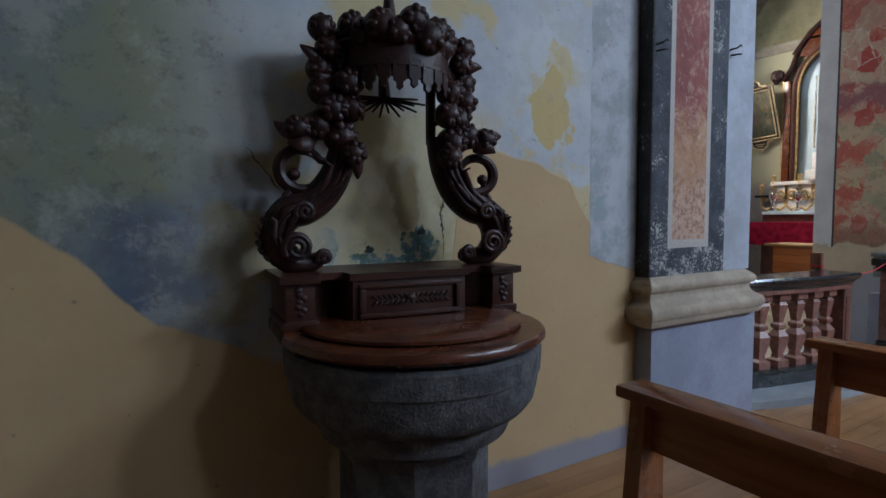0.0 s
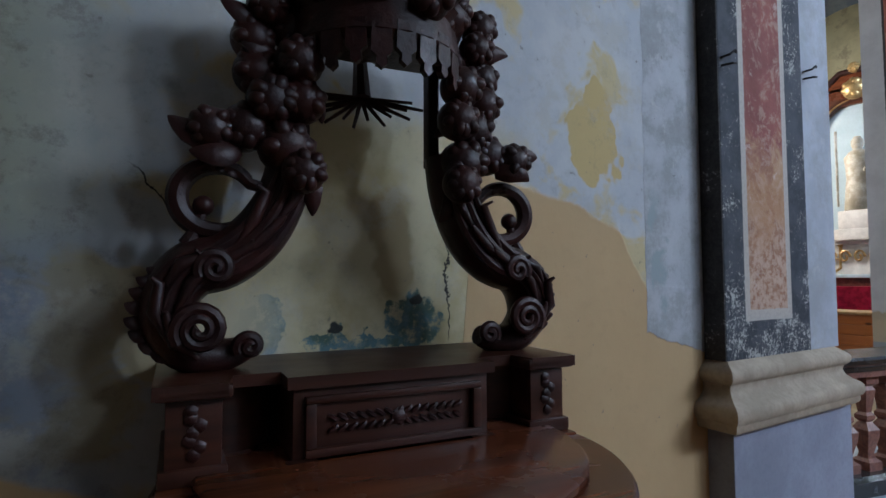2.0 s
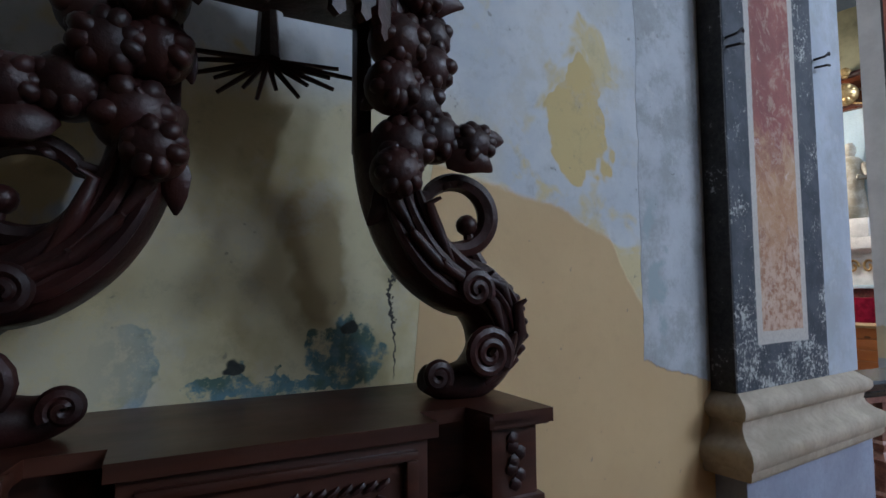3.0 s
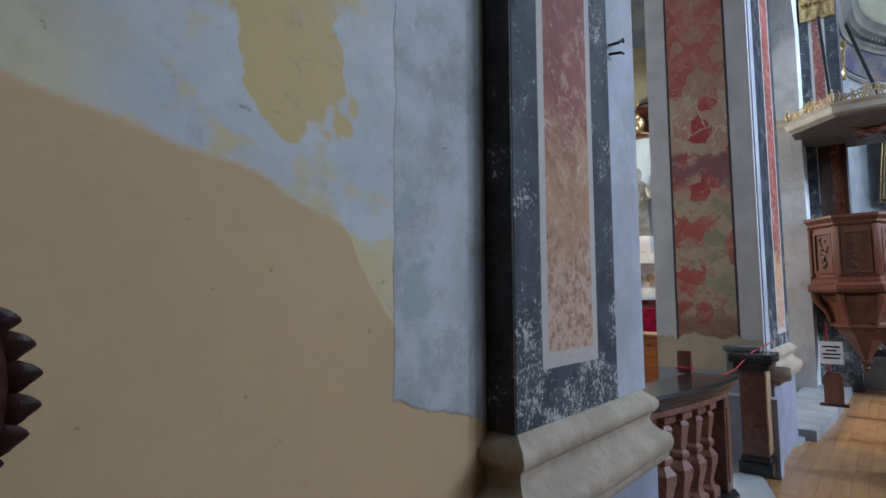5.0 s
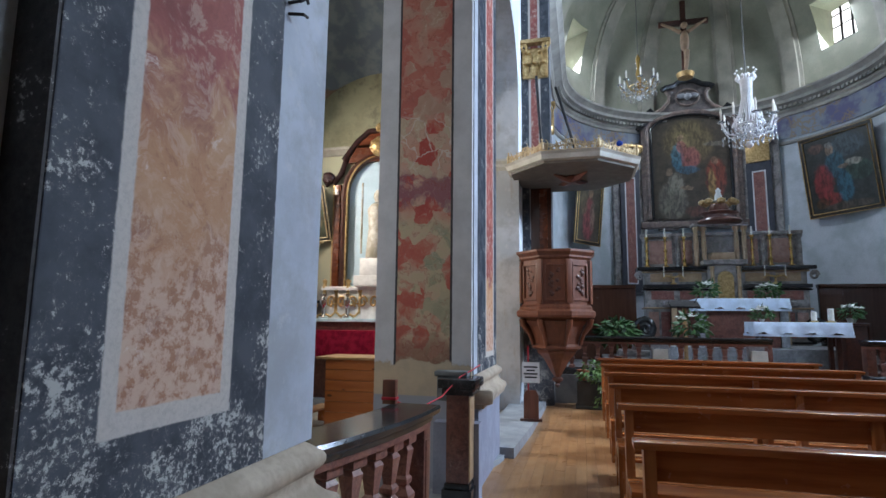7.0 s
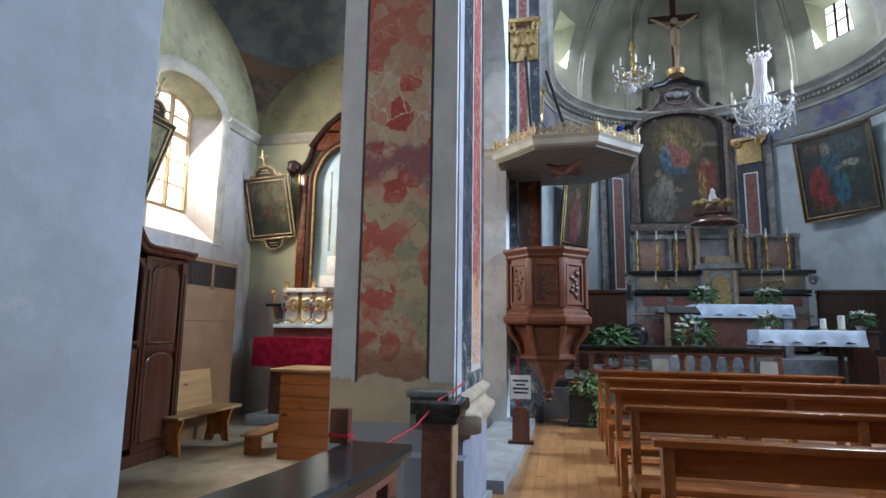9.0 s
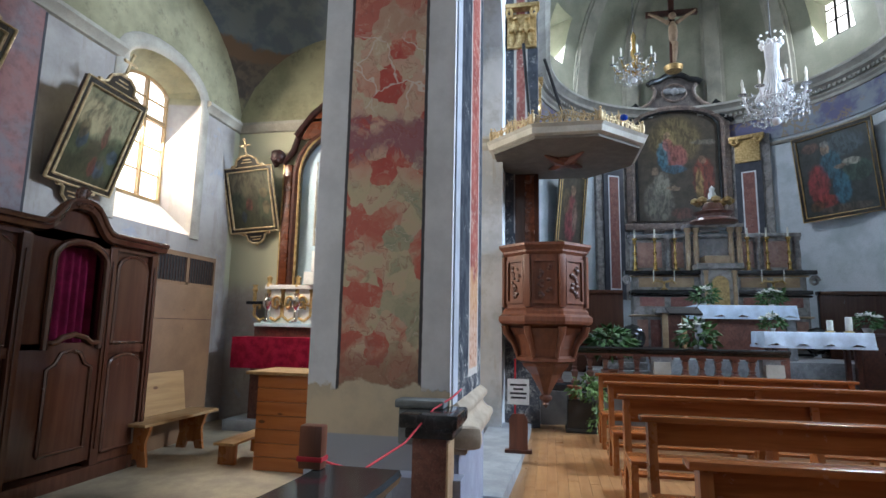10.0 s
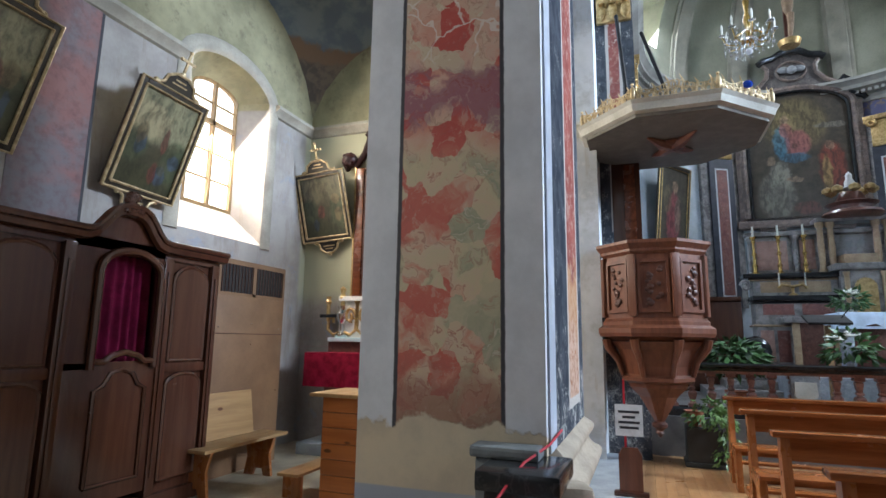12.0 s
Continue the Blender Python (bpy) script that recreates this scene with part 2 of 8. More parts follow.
M_velvet = mottled("crimson_cloth", (0.24, 0.008, 0.03), (0.14, 0.004, 0.016), 8, 0.95, spec=0.1)
M_curtain = mottled("purple_curtain", (0.24, 0.012, 0.06), (0.15, 0.008, 0.035), 5, 0.9, spec=0.15)
M_dark = plain("dark_void", (0.012, 0.01, 0.009), 0.8)
M_board = mottled("hardboard", (0.2, 0.11, 0.055), (0.16, 0.085, 0.042), 2, 0.5, 0, 0.08)
M_leaf = mottled("leaf_green", (0.03, 0.085, 0.02), (0.05, 0.13, 0.03), 9, 0.45)
M_leaf_light = mottled("leaf_variegated", (0.09, 0.2, 0.045), (0.2, 0.3, 0.1), 20, 0.45)
M_flower = plain("white_petals", (0.8, 0.8, 0.74), 0.7)
M_candle = plain("candle_wax", (0.82, 0.8, 0.72), 0.45)
M_paper = plain("paper", (0.8, 0.82, 0.85), 0.8)
M_ink = plain("ink", (0.03, 0.03, 0.04), 0.8)
M_terracotta = plain("terracotta", (0.4, 0.14, 0.07), 0.8)
M_red_rope = plain("red_rope", (0.5, 0.015, 0.03), 0.7)
M_white_stone = plain("white_marble", (0.78, 0.77, 0.74), 0.4)
M_statue = mottled("painted_statue", (0.3, 0.27, 0.2), (0.5, 0.48, 0.42), 6, 0.5)


def glass_material():
    s = Mat("crystal", 0.03)
    s.b.inputs["Transmission Weight"].default_value = 0.9
    s.b.inputs["Base Color"].default_value = (0.95, 0.97, 1, 1)
    return s.m


M_crystal = glass_material()


def pane_material():
    """Frosted daylight pane: it shows the bright sky behind it."""
    s = Mat("bright_pane", 0.3)
    s.b.inputs["Base Color"].default_value = (0.9, 0.95, 1, 1)
    s.b.inputs["Emission Color"].default_value = (1.0, 0.985, 0.94, 1)
    s.b.inputs["Emission Strength"].default_value = 2.2
    return s.m


M_pane = pane_material()


def wall_paint():
    """Ochre wall with bluish bare plaster above, patches and damp stains."""
    s = Mat("ochre_plaster", 0.8, 0, 0.3)
    x, y, z = s.sep()
    edge = s.noise(3.5, 6, 0.65)
    zz = s.maths("ADD", z, s.maths("MULTIPLY", s.maths("SUBTRACT", edge, 0.5), 0.09))
    top = s.curve(x, -1.5, 3.5, WALL_EDGE)
    up = s.smooth(s.maths("SUBTRACT", zz, top), -0.012, 0.012)
    f = s.noise(22, 6, 0.6)
    big = s.noise(1.3, 4, 0.6)
    ochre = s.mix(s.smooth(big, 0.3, 0.7), (0.57, 0.395, 0.21), (0.51, 0.35, 0.182))
    ochre = s.mix(s.maths("MULTIPLY", s.smooth(f, 0.5, 0.8), 0.25), ochre, (0.44, 0.31, 0.165))
    grey = s.mix(s.smooth(s.noise(2.6, 6, 0.65), 0.35, 0.65), (0.6, 0.61, 0.61), (0.48, 0.51, 0.54))
    pale = s.mix(s.smooth(s.noise(1.7, 5, 0.6, s.warp(2, 0.4)), 0.5, 0.56), grey, (0.6, 0.5, 0.28))
    left = s.smooth(x, 0.7, -0.1)
    green = s.mix(s.smooth(s.noise(1.2, 6, 0.65), 0.35, 0.68), (0.26, 0.26, 0.155), (0.2, 0.235, 0.225))
    damp = s.mix(s.smooth(s.noise(4.0, 6, 0.7), 0.45, 0.7), (0.085, 0.11, 0.165), (0.19, 0.22, 0.235))
    green = s.mix(s.maths("MULTIPLY", s.smooth(zz, 1.72, 1.5), s.smooth(x, -0.5, 0.1)), green, damp)
    upper = s.mix(left, pale, green)
    mid = s.band(x, 0.75, 1.7, 0.12)
    inner = s.mix(s.smooth(s.noise(2.3, 5, 0.6), 0.42, 0.6), (0.62, 0.55, 0.35), (0.48, 0.4, 0.22))
    for c, r in (((0.93, 2.4, 1.35), (0.1, 1, 0.05)), ((1.23, 2.4, 1.4), (0.13, 1, 0.1)), ((0.72, 2.4, 1.38), (0.1, 1, 0.12)), ((1.08, 2.4, 1.33), (0.2, 1, 0.035))):
        teal = s.mix(s.smooth(s.noise(12, 4), 0.4, 0.62), (0.13, 0.24, 0.27), (0.09, 0.15, 0.12))
        inner = s.mix(s.maths("MULTIPLY", s.ball(c, tuple(k * 0.85 for k in r), s.warp(14, 0.16), 0.05), s.smooth(s.noise(20, 5, 0.7), 0.36, 0.52)), inner, teal)
    for c, r in (((1.25, 2.4, 1.47), (0.03, 1, 0.022)), ((0.97, 2.4, 1.39), (0.02, 1, 0.015))):
        inner = s.mix(s.ball(c, r, s.warp(12, 0.08)), inner, (0.03, 0.035, 0.03))
    upper = s.mix(s.maths("MULTIPLY", mid, s.smooth(zz, 2.15, 2.0)), upper, inner)
    patch = s.ball((2.12, 2.4, 2.16), (0.17, 1, 0.24), s.warp(4.5, 0.3), 0.03)
    upper = s.mix(patch, upper, (0.58, 0.44, 0.2))
    stain = s.ball((1.16, 2.4, 1.65), (0.1, 1, 0.22), s.warp(5, 0.22))
    upper = s.mix(s.maths("MULTIPLY", stain, 0.6), upper, (0.24, 0.15, 0.05))
    grime = s.maths("MULTIPLY", s.smooth(s.noise(13, 8, 0.78), 0.5, 0.68), s.maths("ADD", s.maths("MULTIPLY", left, 0.6), 0.2))
    upper = s.mix(grime, upper, (0.15, 0.14, 0.12))
    upper = s.mix(s.maths("MULTIPLY", s.smooth(s.noise(3.7, 7, 0.72), 0.5, 0.62), 0.4), upper, (0.5, 0.475, 0.4))
    col = s.mix(up, ochre, upper)
    strip = s.maths("MULTIPLY", s.smooth(s.maths("ADD", x, s.maths("MULTIPLY", s.maths("SUBTRACT", s.noise(5, 4), 0.5), 0.05)), 2.44, 2.446), s.smooth(s.maths("ADD", zz, s.maths("MULTIPLY", x, 0.3)), 2.02, 2.032))
    white = s.mix(s.smooth(s.noise(3, 6, 0.65), 0.35, 0.65), (0.52, 0.54, 0.56), (0.41, 0.43, 0.45))
    white = s.mix(s.maths("MULTIPLY", s.smooth(s.noise(2.1, 8, 0.78), 0.47, 0.6), 0.6), white, (0.3, 0.305, 0.3))
    white = s.mix(s.maths("MULTIPLY", s.smooth(s.noise(6, 8, 0.75), 0.48, 0.66), 0.55), white, (0.3, 0.3, 0.29))
    white = s.mix(s.maths("MULTIPLY", s.smooth(s.noise(9, 7, 0.7), 0.58, 0.68), 0.5), white, (0.6, 0.61, 0.6))
    white = s.mix(s.maths("MULTIPLY", s.maths("MULTIPLY", s.band(s.maths("ADD", x, s.maths("MULTIPLY", s.maths("SUBTRACT", s.noise(6, 5, 0.65), 0.5), 0.22)), 2.49, 2.57, 0.015), s.smooth(s.noise(7, 4), 0.4, 0.52)), s.band(zz, 1.35, 1.9, 0.08)), white, (0.33, 0.385, 0.4))
    col = s.mix(strip, col, white)
    foot = s.smooth(zz, 0.17, 0.12)
    col = s.mix(s.maths("MULTIPLY", foot, s.smooth(x, 1.2, 1.4)), col, (0.3, 0.29, 0.32))
    wob = s.maths("MULTIPLY", s.maths("SUBTRACT", s.noise(14, 4, 0.6), 0.5), 0.09)
    for k, c, lo, hi in ((0.0, 1.375, 1.33, 1.72), (0.72, 1.73, 1.66, 1.83)):
        u = s.maths("ADD", s.maths("ADD", x, s.maths("MULTIPLY", z, k)), wob)
        w = c if k == 0 else 0.44 + 0.72 * 1.8
        line = s.maths("MULTIPLY", s.band(u, w - 0.0035, w + 0.0035, 0.002), s.band(z, lo, hi, 0.02))
        if k:
            line = s.maths("MULTIPLY", line, s.band(x, 0.36, 0.6, 0.02))
        col = s.mix(line, col, (0.03, 0.028, 0.025))
    spots = s.smooth(s.noise(26, 2, 0.5), 0.74, 0.78)
    col = s.mix(s.maths("MULTIPLY", spots, 0.5), col, (0.16, 0.15, 0.13))
    h = s.maths("ADD", s.maths("MULTIPLY", up, -0.35), s.maths("ADD", s.maths("MULTIPLY", strip, 0.6), s.maths("MULTIPLY", f, 0.18)))
    return s.finish(col, h, 0.5, 0.012)


def pilaster_paint(name, bounds, axis, low, spec=0.25):
    """Painted pilaster: slate border, pale line, veined red and ochre field. bounds: border, line, field, line, border end."""
    s = Mat(name, 0.75, 0, spec)
    u = s.sep()[axis]
    z = s.sep()[2]
    e = s.maths("MULTIPLY", s.maths("SUBTRACT", s.noise(24, 5, 0.7), 0.5), 0.012)
    u = s.maths("ADD", u, e)
    zz = s.maths("ADD", z, e)
    fleck = s.noise(58, 8, 0.78)
    patch = s.noise(5.5, 7, 0.72)
    slate = s.mix(s.smooth(s.noise(8, 5), 0.35, 0.65), (0.04, 0.046, 0.058), (0.07, 0.078, 0.092))
    wornlow = s.smooth(zz, low + 0.55, low - 0.25)
    streak = s.noise(1.0, 5, 0.7, s.stretch((60, 60, 9)))
    rim = s.maths("SUBTRACT", 1.0, s.band(u, bounds[0] + 0.035, bounds[1] - 0.03, 0.03))
    wear = s.maths("ADD", s.maths("MULTIPLY", fleck, 0.5), s.maths("ADD", s.maths("MULTIPLY", patch, 0.45), s.maths("MULTIPLY", streak, 0.05)))
    wear = s.maths("ADD", wear, s.maths("ADD", s.maths("MULTIPLY", wornlow, 0.045), s.maths("MULTIPLY", rim, 0.02)))
    slate = s.mix(s.maths("MULTIPLY", s.smooth(wear, 0.52, 0.61), 0.45), slate, (0.16, 0.16, 0.165))
    worn = s.smooth(wear, 0.568, 0.615)
    slate = s.mix(worn, slate, (0.42, 0.42, 0.4))
    w = s.warp(5, 0.3)
    n1 = s.noise(3.4, 6, 0.6, w)
    red = s.mix(s.smooth(n1, 0.35, 0.65), (0.32, 0.105, 0.085), (0.22, 0.07, 0.062))
    ochre = s.mix(s.smooth(n1, 0.35, 0.65), (0.47, 0.29, 0.17), (0.42, 0.22, 0.12))
    pink = s.mix(s.smooth(s.noise(30, 4, 0.7), 0.45, 0.58), (0.52, 0.36, 0.27), (0.36, 0.19, 0.12))
    zw = s.maths("ADD", z, s.maths("MULTIPLY", s.maths("SUBTRACT", n1, 0.5), 0.9))
    field = s.mix(s.smooth(zw, low + 0.35, low + 0.6), pink, ochre)
    field = s.mix(s.smooth(zw, low + 0.75, low + 0.95), field, red)
    vein = s.maths("MULTIPLY", s.smooth(s.noise(9, 6, 0.7, w), 0.57, 0.63), s.smooth(s.noise(2.2, 3), 0.45, 0.6))
    field = s.mix(s.maths("MULTIPLY", vein, 0.75), field, (0.62, 0.5, 0.43))
    rub = s.noise(13, 8, 0.76, w)
    field = s.mix(s.maths("MULTIPLY", s.smooth(rub, 0.5, 0.62), 0.45), field, (0.56, 0.41, 0.32))
    field = s.mix(s.maths("MULTIPLY", s.smooth(rub, 0.47, 0.37), 0.4), field, (0.2, 0.07, 0.055))
    pale = s.mix(s.smooth(fleck, 0.4, 0.7), (0.5, 0.46, 0.42), (0.4, 0.37, 0.34))
    a, b, c, d, f = bounds
    line = s.maths("MULTIPLY", s.band(u, b, d), s.smooth(zz, low, low + 0.006))
    inside = s.maths("MULTIPLY", s.band(u, b + 0.045, d - 0.045), s.smooth(zz, low + 0.055, low + 0.062))
    col = s.mix(line, slate, pale)
    col = s.mix(inside, col, field)
    light = s.mix(s.smooth(s.noise(3, 5), 0.35, 0.65), (0.46, 0.5, 0.56), (0.36, 0.39, 0.44))
    light = s.mix(s.maths("MULTIPLY", s.smooth(s.noise(1.7, 8, 0.74), 0.47, 0.64), 0.55), light, (0.3, 0.305, 0.3))
    light = s.mix(s.maths("MULTIPLY", s.smooth(s.noise(6.5, 8, 0.76), 0.56, 0.68), 0.5), light, (0.52, 0.53, 0.53))
    outside = s.maths("SUBTRACT", 1.0, s.band(u, a, f))
    col = s.mix(outside, col, light)
    return s.finish(col, fleck, 0.25, 0.004)


def scuffed_black():
    """Black paint rubbed through to pale plaster in flecks."""
    s = Mat("black_edge", 0.7)
    f = s.noise(46, 8, 0.78)
    k = s.maths("ADD", s.maths("MULTIPLY", f, 0.55), s.maths("MULTIPLY", s.noise(7, 5, 0.7), 0.45))
    col = s.mix(s.smooth(k, 0.4, 0.56), (0.012, 0.011, 0.011), (0.04, 0.036, 0.035))
    col = s.mix(s.smooth(k, 0.575, 0.63), col, (0.4, 0.39, 0.37))
    return s.finish(col, k, 0.5, 0.008)


def fresco_paint(name, axis, lo, hi, low, high):
    """Pale jamb with a tall black-lined panel of mottled red, rose, cream and green marbling; bare plaster below."""
    s = Mat(name, 0.6)
    u = s.sep()[axis]
    z = s.sep()[2]
    e = s.maths("MULTIPLY", s.maths("SUBTRACT", s.noise(14, 5, 0.7), 0.5), 0.012)
    u = s.maths("ADD", u, e)
    w = s.warp(3.0, 0.55, s.warp(9.0, 0.12))
    n1 = s.maths("ADD", s.maths("MULTIPLY", s.noise(2.1, 5, 0.55, w), 0.62), s.maths("ADD", s.maths("MULTIPLY", s.cell(5.5, s.warp(7.0, 0.16)), 0.3), 0.04))
    n2 = s.noise(4.2, 6, 0.6, w)
    warm = s.ramp(n1, [(0.0, (0.28, 0.05, 0.045)), (0.4, (0.42, 0.065, 0.05)), (0.47, (0.5, 0.17, 0.12)), (0.53, (0.53, 0.33, 0.25)), (0.6, (0.5, 0.43, 0.31)), (1.0, (0.4, 0.15, 0.12))])
    cool = s.ramp(n1, [(0.0, (0.4, 0.07, 0.05)), (0.4, (0.48, 0.12, 0.085)), (0.44, (0.5, 0.24, 0.17)), (0.47, (0.53, 0.4, 0.28)), (0.53, (0.48, 0.42, 0.27)), (0.58, (0.27, 0.29, 0.2)), (0.66, (0.45, 0.4, 0.27)), (1.0, (0.4, 0.36, 0.22))])
    zw = s.maths("ADD", z, s.maths("MULTIPLY", s.maths("SUBTRACT", n2, 0.5), 0.7))
    col = s.mix(s.smooth(zw, 2.45, 2.7), cool, warm)
    col = s.mix(s.maths("MULTIPLY", s.band(zw, 2.72, 2.98, 0.05), 0.85), col, (0.25, 0.11, 0.14))
    col = s.mix(s.maths("MULTIPLY", s.smooth(zw, 3.5, 3.7), 0.4), col, s.mix(s.smooth(n1, 0.4, 0.6), (0.46, 0.22, 0.17), (0.34, 0.1, 0.08)))
    for lo_n, hi_n, tone in ((0.466, 0.472, (0.26, 0.05, 0.045)), (0.548, 0.553, (0.3, 0.16, 0.12)), (0.59, 0.596, (0.58, 0.5, 0.4))):
        col = s.mix(s.maths("MULTIPLY", s.band(n1, lo_n, hi_n, 0.002), 0.6), col, tone)
    vein = s.noise(8.5, 7, 0.7, w)
    col = s.mix(s.maths("MULTIPLY", s.smooth(vein, 0.55, 0.6), 0.4), col, (0.5, 0.38, 0.3))
    col = s.mix(s.maths("MULTIPLY", s.smooth(vein, 0.43, 0.38), 0.4), col, (0.29, 0.09, 0.07))
    branch = s.smooth(s.voro(3.6, s.warp(5, 0.35), True), 0.035, 0.01)
    col = s.mix(s.maths("MULTIPLY", s.maths("MULTIPLY", branch, s.band(zw, 3.1, 3.6, 0.1)), 0.8), col, (0.62, 0.58, 0.54))
    col = s.mix(s.maths("MULTIPLY", s.smooth(zw, low + 0.34, low + 0.08), s.maths("ADD", 0.3, s.maths("MULTIPLY", n2, 0.9))), col, (0.25, 0.1, 0.07))
    col = s.mix(s.maths("MULTIPLY", s.smooth(s.noise(28, 5, 0.7), 0.56, 0.72), 0.2), col, (0.55, 0.48, 0.42))
    light = s.mix(s.smooth(s.noise(2.5, 6, 0.65), 0.35, 0.65), (0.62, 0.65, 0.69), (0.5, 0.53, 0.57))
    line = s.band(u, lo, hi)
    inside = s.band(u, lo + 0.022, hi - 0.022)
    col = s.mix(line, light, s.mix(inside, (0.035, 0.035, 0.045), col))
    rag = s.maths("ADD", z, s.maths("MULTIPLY", s.maths("SUBTRACT", s.noise(3.4, 5, 0.6), 0.5), 0.34))
    bare = s.mix(s.smooth(s.noise(4, 6, 0.65), 0.35, 0.65), (0.56, 0.475, 0.34), (0.46, 0.4, 0.3))
    up = s.smooth(rag, low - 0.012, low + 0.012)
    col = s.mix(up, bare, col)
    col = s.mix(s.smooth(z, 0.885, 0.875), col, (0.33, 0.36, 0.42))
    h = s.maths("ADD", s.maths("MULTIPLY", up, 0.7), s.maths("MULTIPLY", s.noise(30, 5), 0.2))
    return s.finish(col, h, 0.45, 0.01)


def canvas(name, ground, blobs, warp=0.12):
    """Old oil painting: dark ground with soft coloured shapes. blobs: (u, v, ru, rv, colour); the canvas lies in its local x and z."""
    s = Mat(name, 0.35)
    w = s.warp(7, warp)
    n = s.noise(5, 6, 0.65)
    col = s.mix(s.smooth(n, 0.3, 0.7), ground, tuple(k * 0.5 for k in ground))
    for u, v, ru, rv, c in blobs:
        m = s.ball((u, 0, v), (ru, 9, rv), w, 0.16)
        shade = s.mix(s.smooth(s.noise(1, 5, 0.65, s.stretch((9, 9, 3.5), s.warp(2.5, 0.3))), 0.36, 0.64), c, tuple(k * 0.3 for k in c))
        col = s.mix(s.maths("MULTIPLY", m, 0.7), col, shade)
    return s.finish(col, n, 0.05, 0.002)


def vault_paint():
    """Chapel vault: greenish plaster, brown painted ribs at the corners, a blue field at the crown."""
    s = Mat("painted_vault", 0.85)
    x, y, z = s.sep()
    n = s.noise(1.5, 6, 0.65)
    col = s.mix(s.smooth(n, 0.35, 0.65), (0.24, 0.22, 0.12), (0.13, 0.12, 0.075))
    col = s.mix(s.maths("MULTIPLY", s.smooth(s.noise(4.5, 8, 0.75), 0.5, 0.64), 0.6), col, (0.075, 0.06, 0.045))
    zz = s.maths("ADD", z, s.maths("MULTIPLY", s.maths("SUBTRACT", n, 0.5), 0.5))
    col = s.mix(s.smooth(zz, 5.4, 5.6), col, s.mix(s.smooth(s.noise(6, 5), 0.4, 0.6), (0.13, 0.1, 0.07), (0.07, 0.055, 0.045)))
    col = s.mix(s.smooth(zz, 6.3, 6.45), col, s.mix(s.smooth(s.noise(3, 5), 0.4, 0.6), (0.16, 0.19, 0.2), (0.1, 0.13, 0.16)))
    col = s.mix(s.band(zz, 6.2, 6.4, 0.03), col, (0.16, 0.1, 0.06))
    return s.finish(col, s.noise(25, 5), 0.15, 0.006)


def chapel_paint():
    """Chapel walls: grey-lilac plaster below, greenish lunettes above."""
    s = Mat("chapel_plaster", 0.85)
    x, y, z = s.sep()
    n = s.noise(1.6, 6, 0.65)
    low = s.mix(s.smooth(n, 0.35, 0.65), (0.4, 0.38, 0.36), (0.29, 0.27, 0.255))
    low = s.mix(s.maths("MULTIPLY", s.smooth(s.noise(2.4, 5, 0.6, s.warp(2, 0.5)), 0.58, 0.66), 0.6), low, (0.27, 0.32, 0.4))
    low = s.mix(s.maths("MULTIPLY", s.smooth(s.noise(1.0, 6, 0.7, s.stretch((5, 5, 1.0))), 0.52, 0.68), 0.5), low, (0.24, 0.2, 0.16))
    east = s.smooth(x, 12.0, 12.1)
    low = s.mix(s.maths("MULTIPLY", east, s.smooth(z, 2.0, 2.4)), low, (0.42, 0.42, 0.3))
    high = s.mix(s.smooth(s.noise(1.2, 6, 0.65), 0.35, 0.65), (0.33, 0.31, 0.19), (0.2, 0.19, 0.115))
    high = s.mix(s.maths("MULTIPLY", s.smooth(s.noise(3.5, 8, 0.75), 0.52, 0.66), 0.55), high, (0.11, 0.09, 0.065))
    col = s.mix(s.smooth(z, 4.98, 5.02), low, high)
    return s.finish(col, s.noise(25, 5), 0.2, 0.006)


M_ochre = wall_paint()
M_pil1 = pilaster_paint("pilaster_paint_a", (2.6, 3.05, 3.1, 3.5, 3.69), 0, 1.32)
M_pil2 = pilaster_paint("pilaster_paint_b", (7.38, 7.86, 7.9, 8.4, 8.7), 0, 1.2, 0.0)
M_pil3 = pilaster_paint("pilaster_paint_c", (1.0, 2.03, 2.1, 2.27, 2.6), 1, 3.2)
M_fresco = fresco_paint("fresco_jamb", 1, 2.49, 3.065, 1.2, 6)
M_fresco3 = fresco_paint("fresco_jamb_far", 1, 2.56, 2.9, 2.6, 6)
M_vaultpaint = vault_paint()
M_chapel = chapel_paint()


# ---- mesh helpers ----
def obj(name, bm, material, smooth=None):
    me = bpy.data.meshes.new(name)
    bmesh.ops.recalc_face_normals(bm, faces=bm.faces[:])
    bm.to_mesh(me)
    bm.free()
    if material:
        me.materials.append(material)
    if smooth is not None:
        for p in me.polygons:
            p.use_smooth = True
        me.set_sharp_from_angle(angle=radians(smooth))
    return new(name, me)


def part(name, bm, material, parent=None, label="", smooth=40):
    o = obj(name, bm, material, smooth)
    o.parent = parent
    return tagged(o, label)


def thing(name, m, label, category, group=""):
    o = new(name)
    o.matrix_world = m
    return tagged(o, label, category, group)


def structure(name, bm, material, label, category, smooth=None):
    return tagged(obj(name, bm, material, smooth), label, category, "", "structure")


def box(bm, x0, x1, y0, y1, z0, z1, bevel=0.0):
    vs = [bm.verts.new((x, y, z)) for x in (x0, x1) for y in (y0, y1) for z in (z0, z1)]
    fs = [bm.faces.new([vs[i] for i in f]) for f in ((0, 1, 3, 2), (4, 6, 7, 5), (0, 4, 5, 1), (2, 3, 7, 6), (0, 2, 6, 4), (1, 5, 7, 3))]
    if bevel:
        es = list({e for f in fs for e in f.edges})
        bmesh.ops.bevel(bm, geom=es, offset=bevel, segments=2, affect="EDGES", profile=0.6)
    return bm


def cube(x0, x1, y0, y1, z0, z1, bevel=0.0):
    return box(bmesh.new(), x0, x1, y0, y1, z0, z1, bevel)


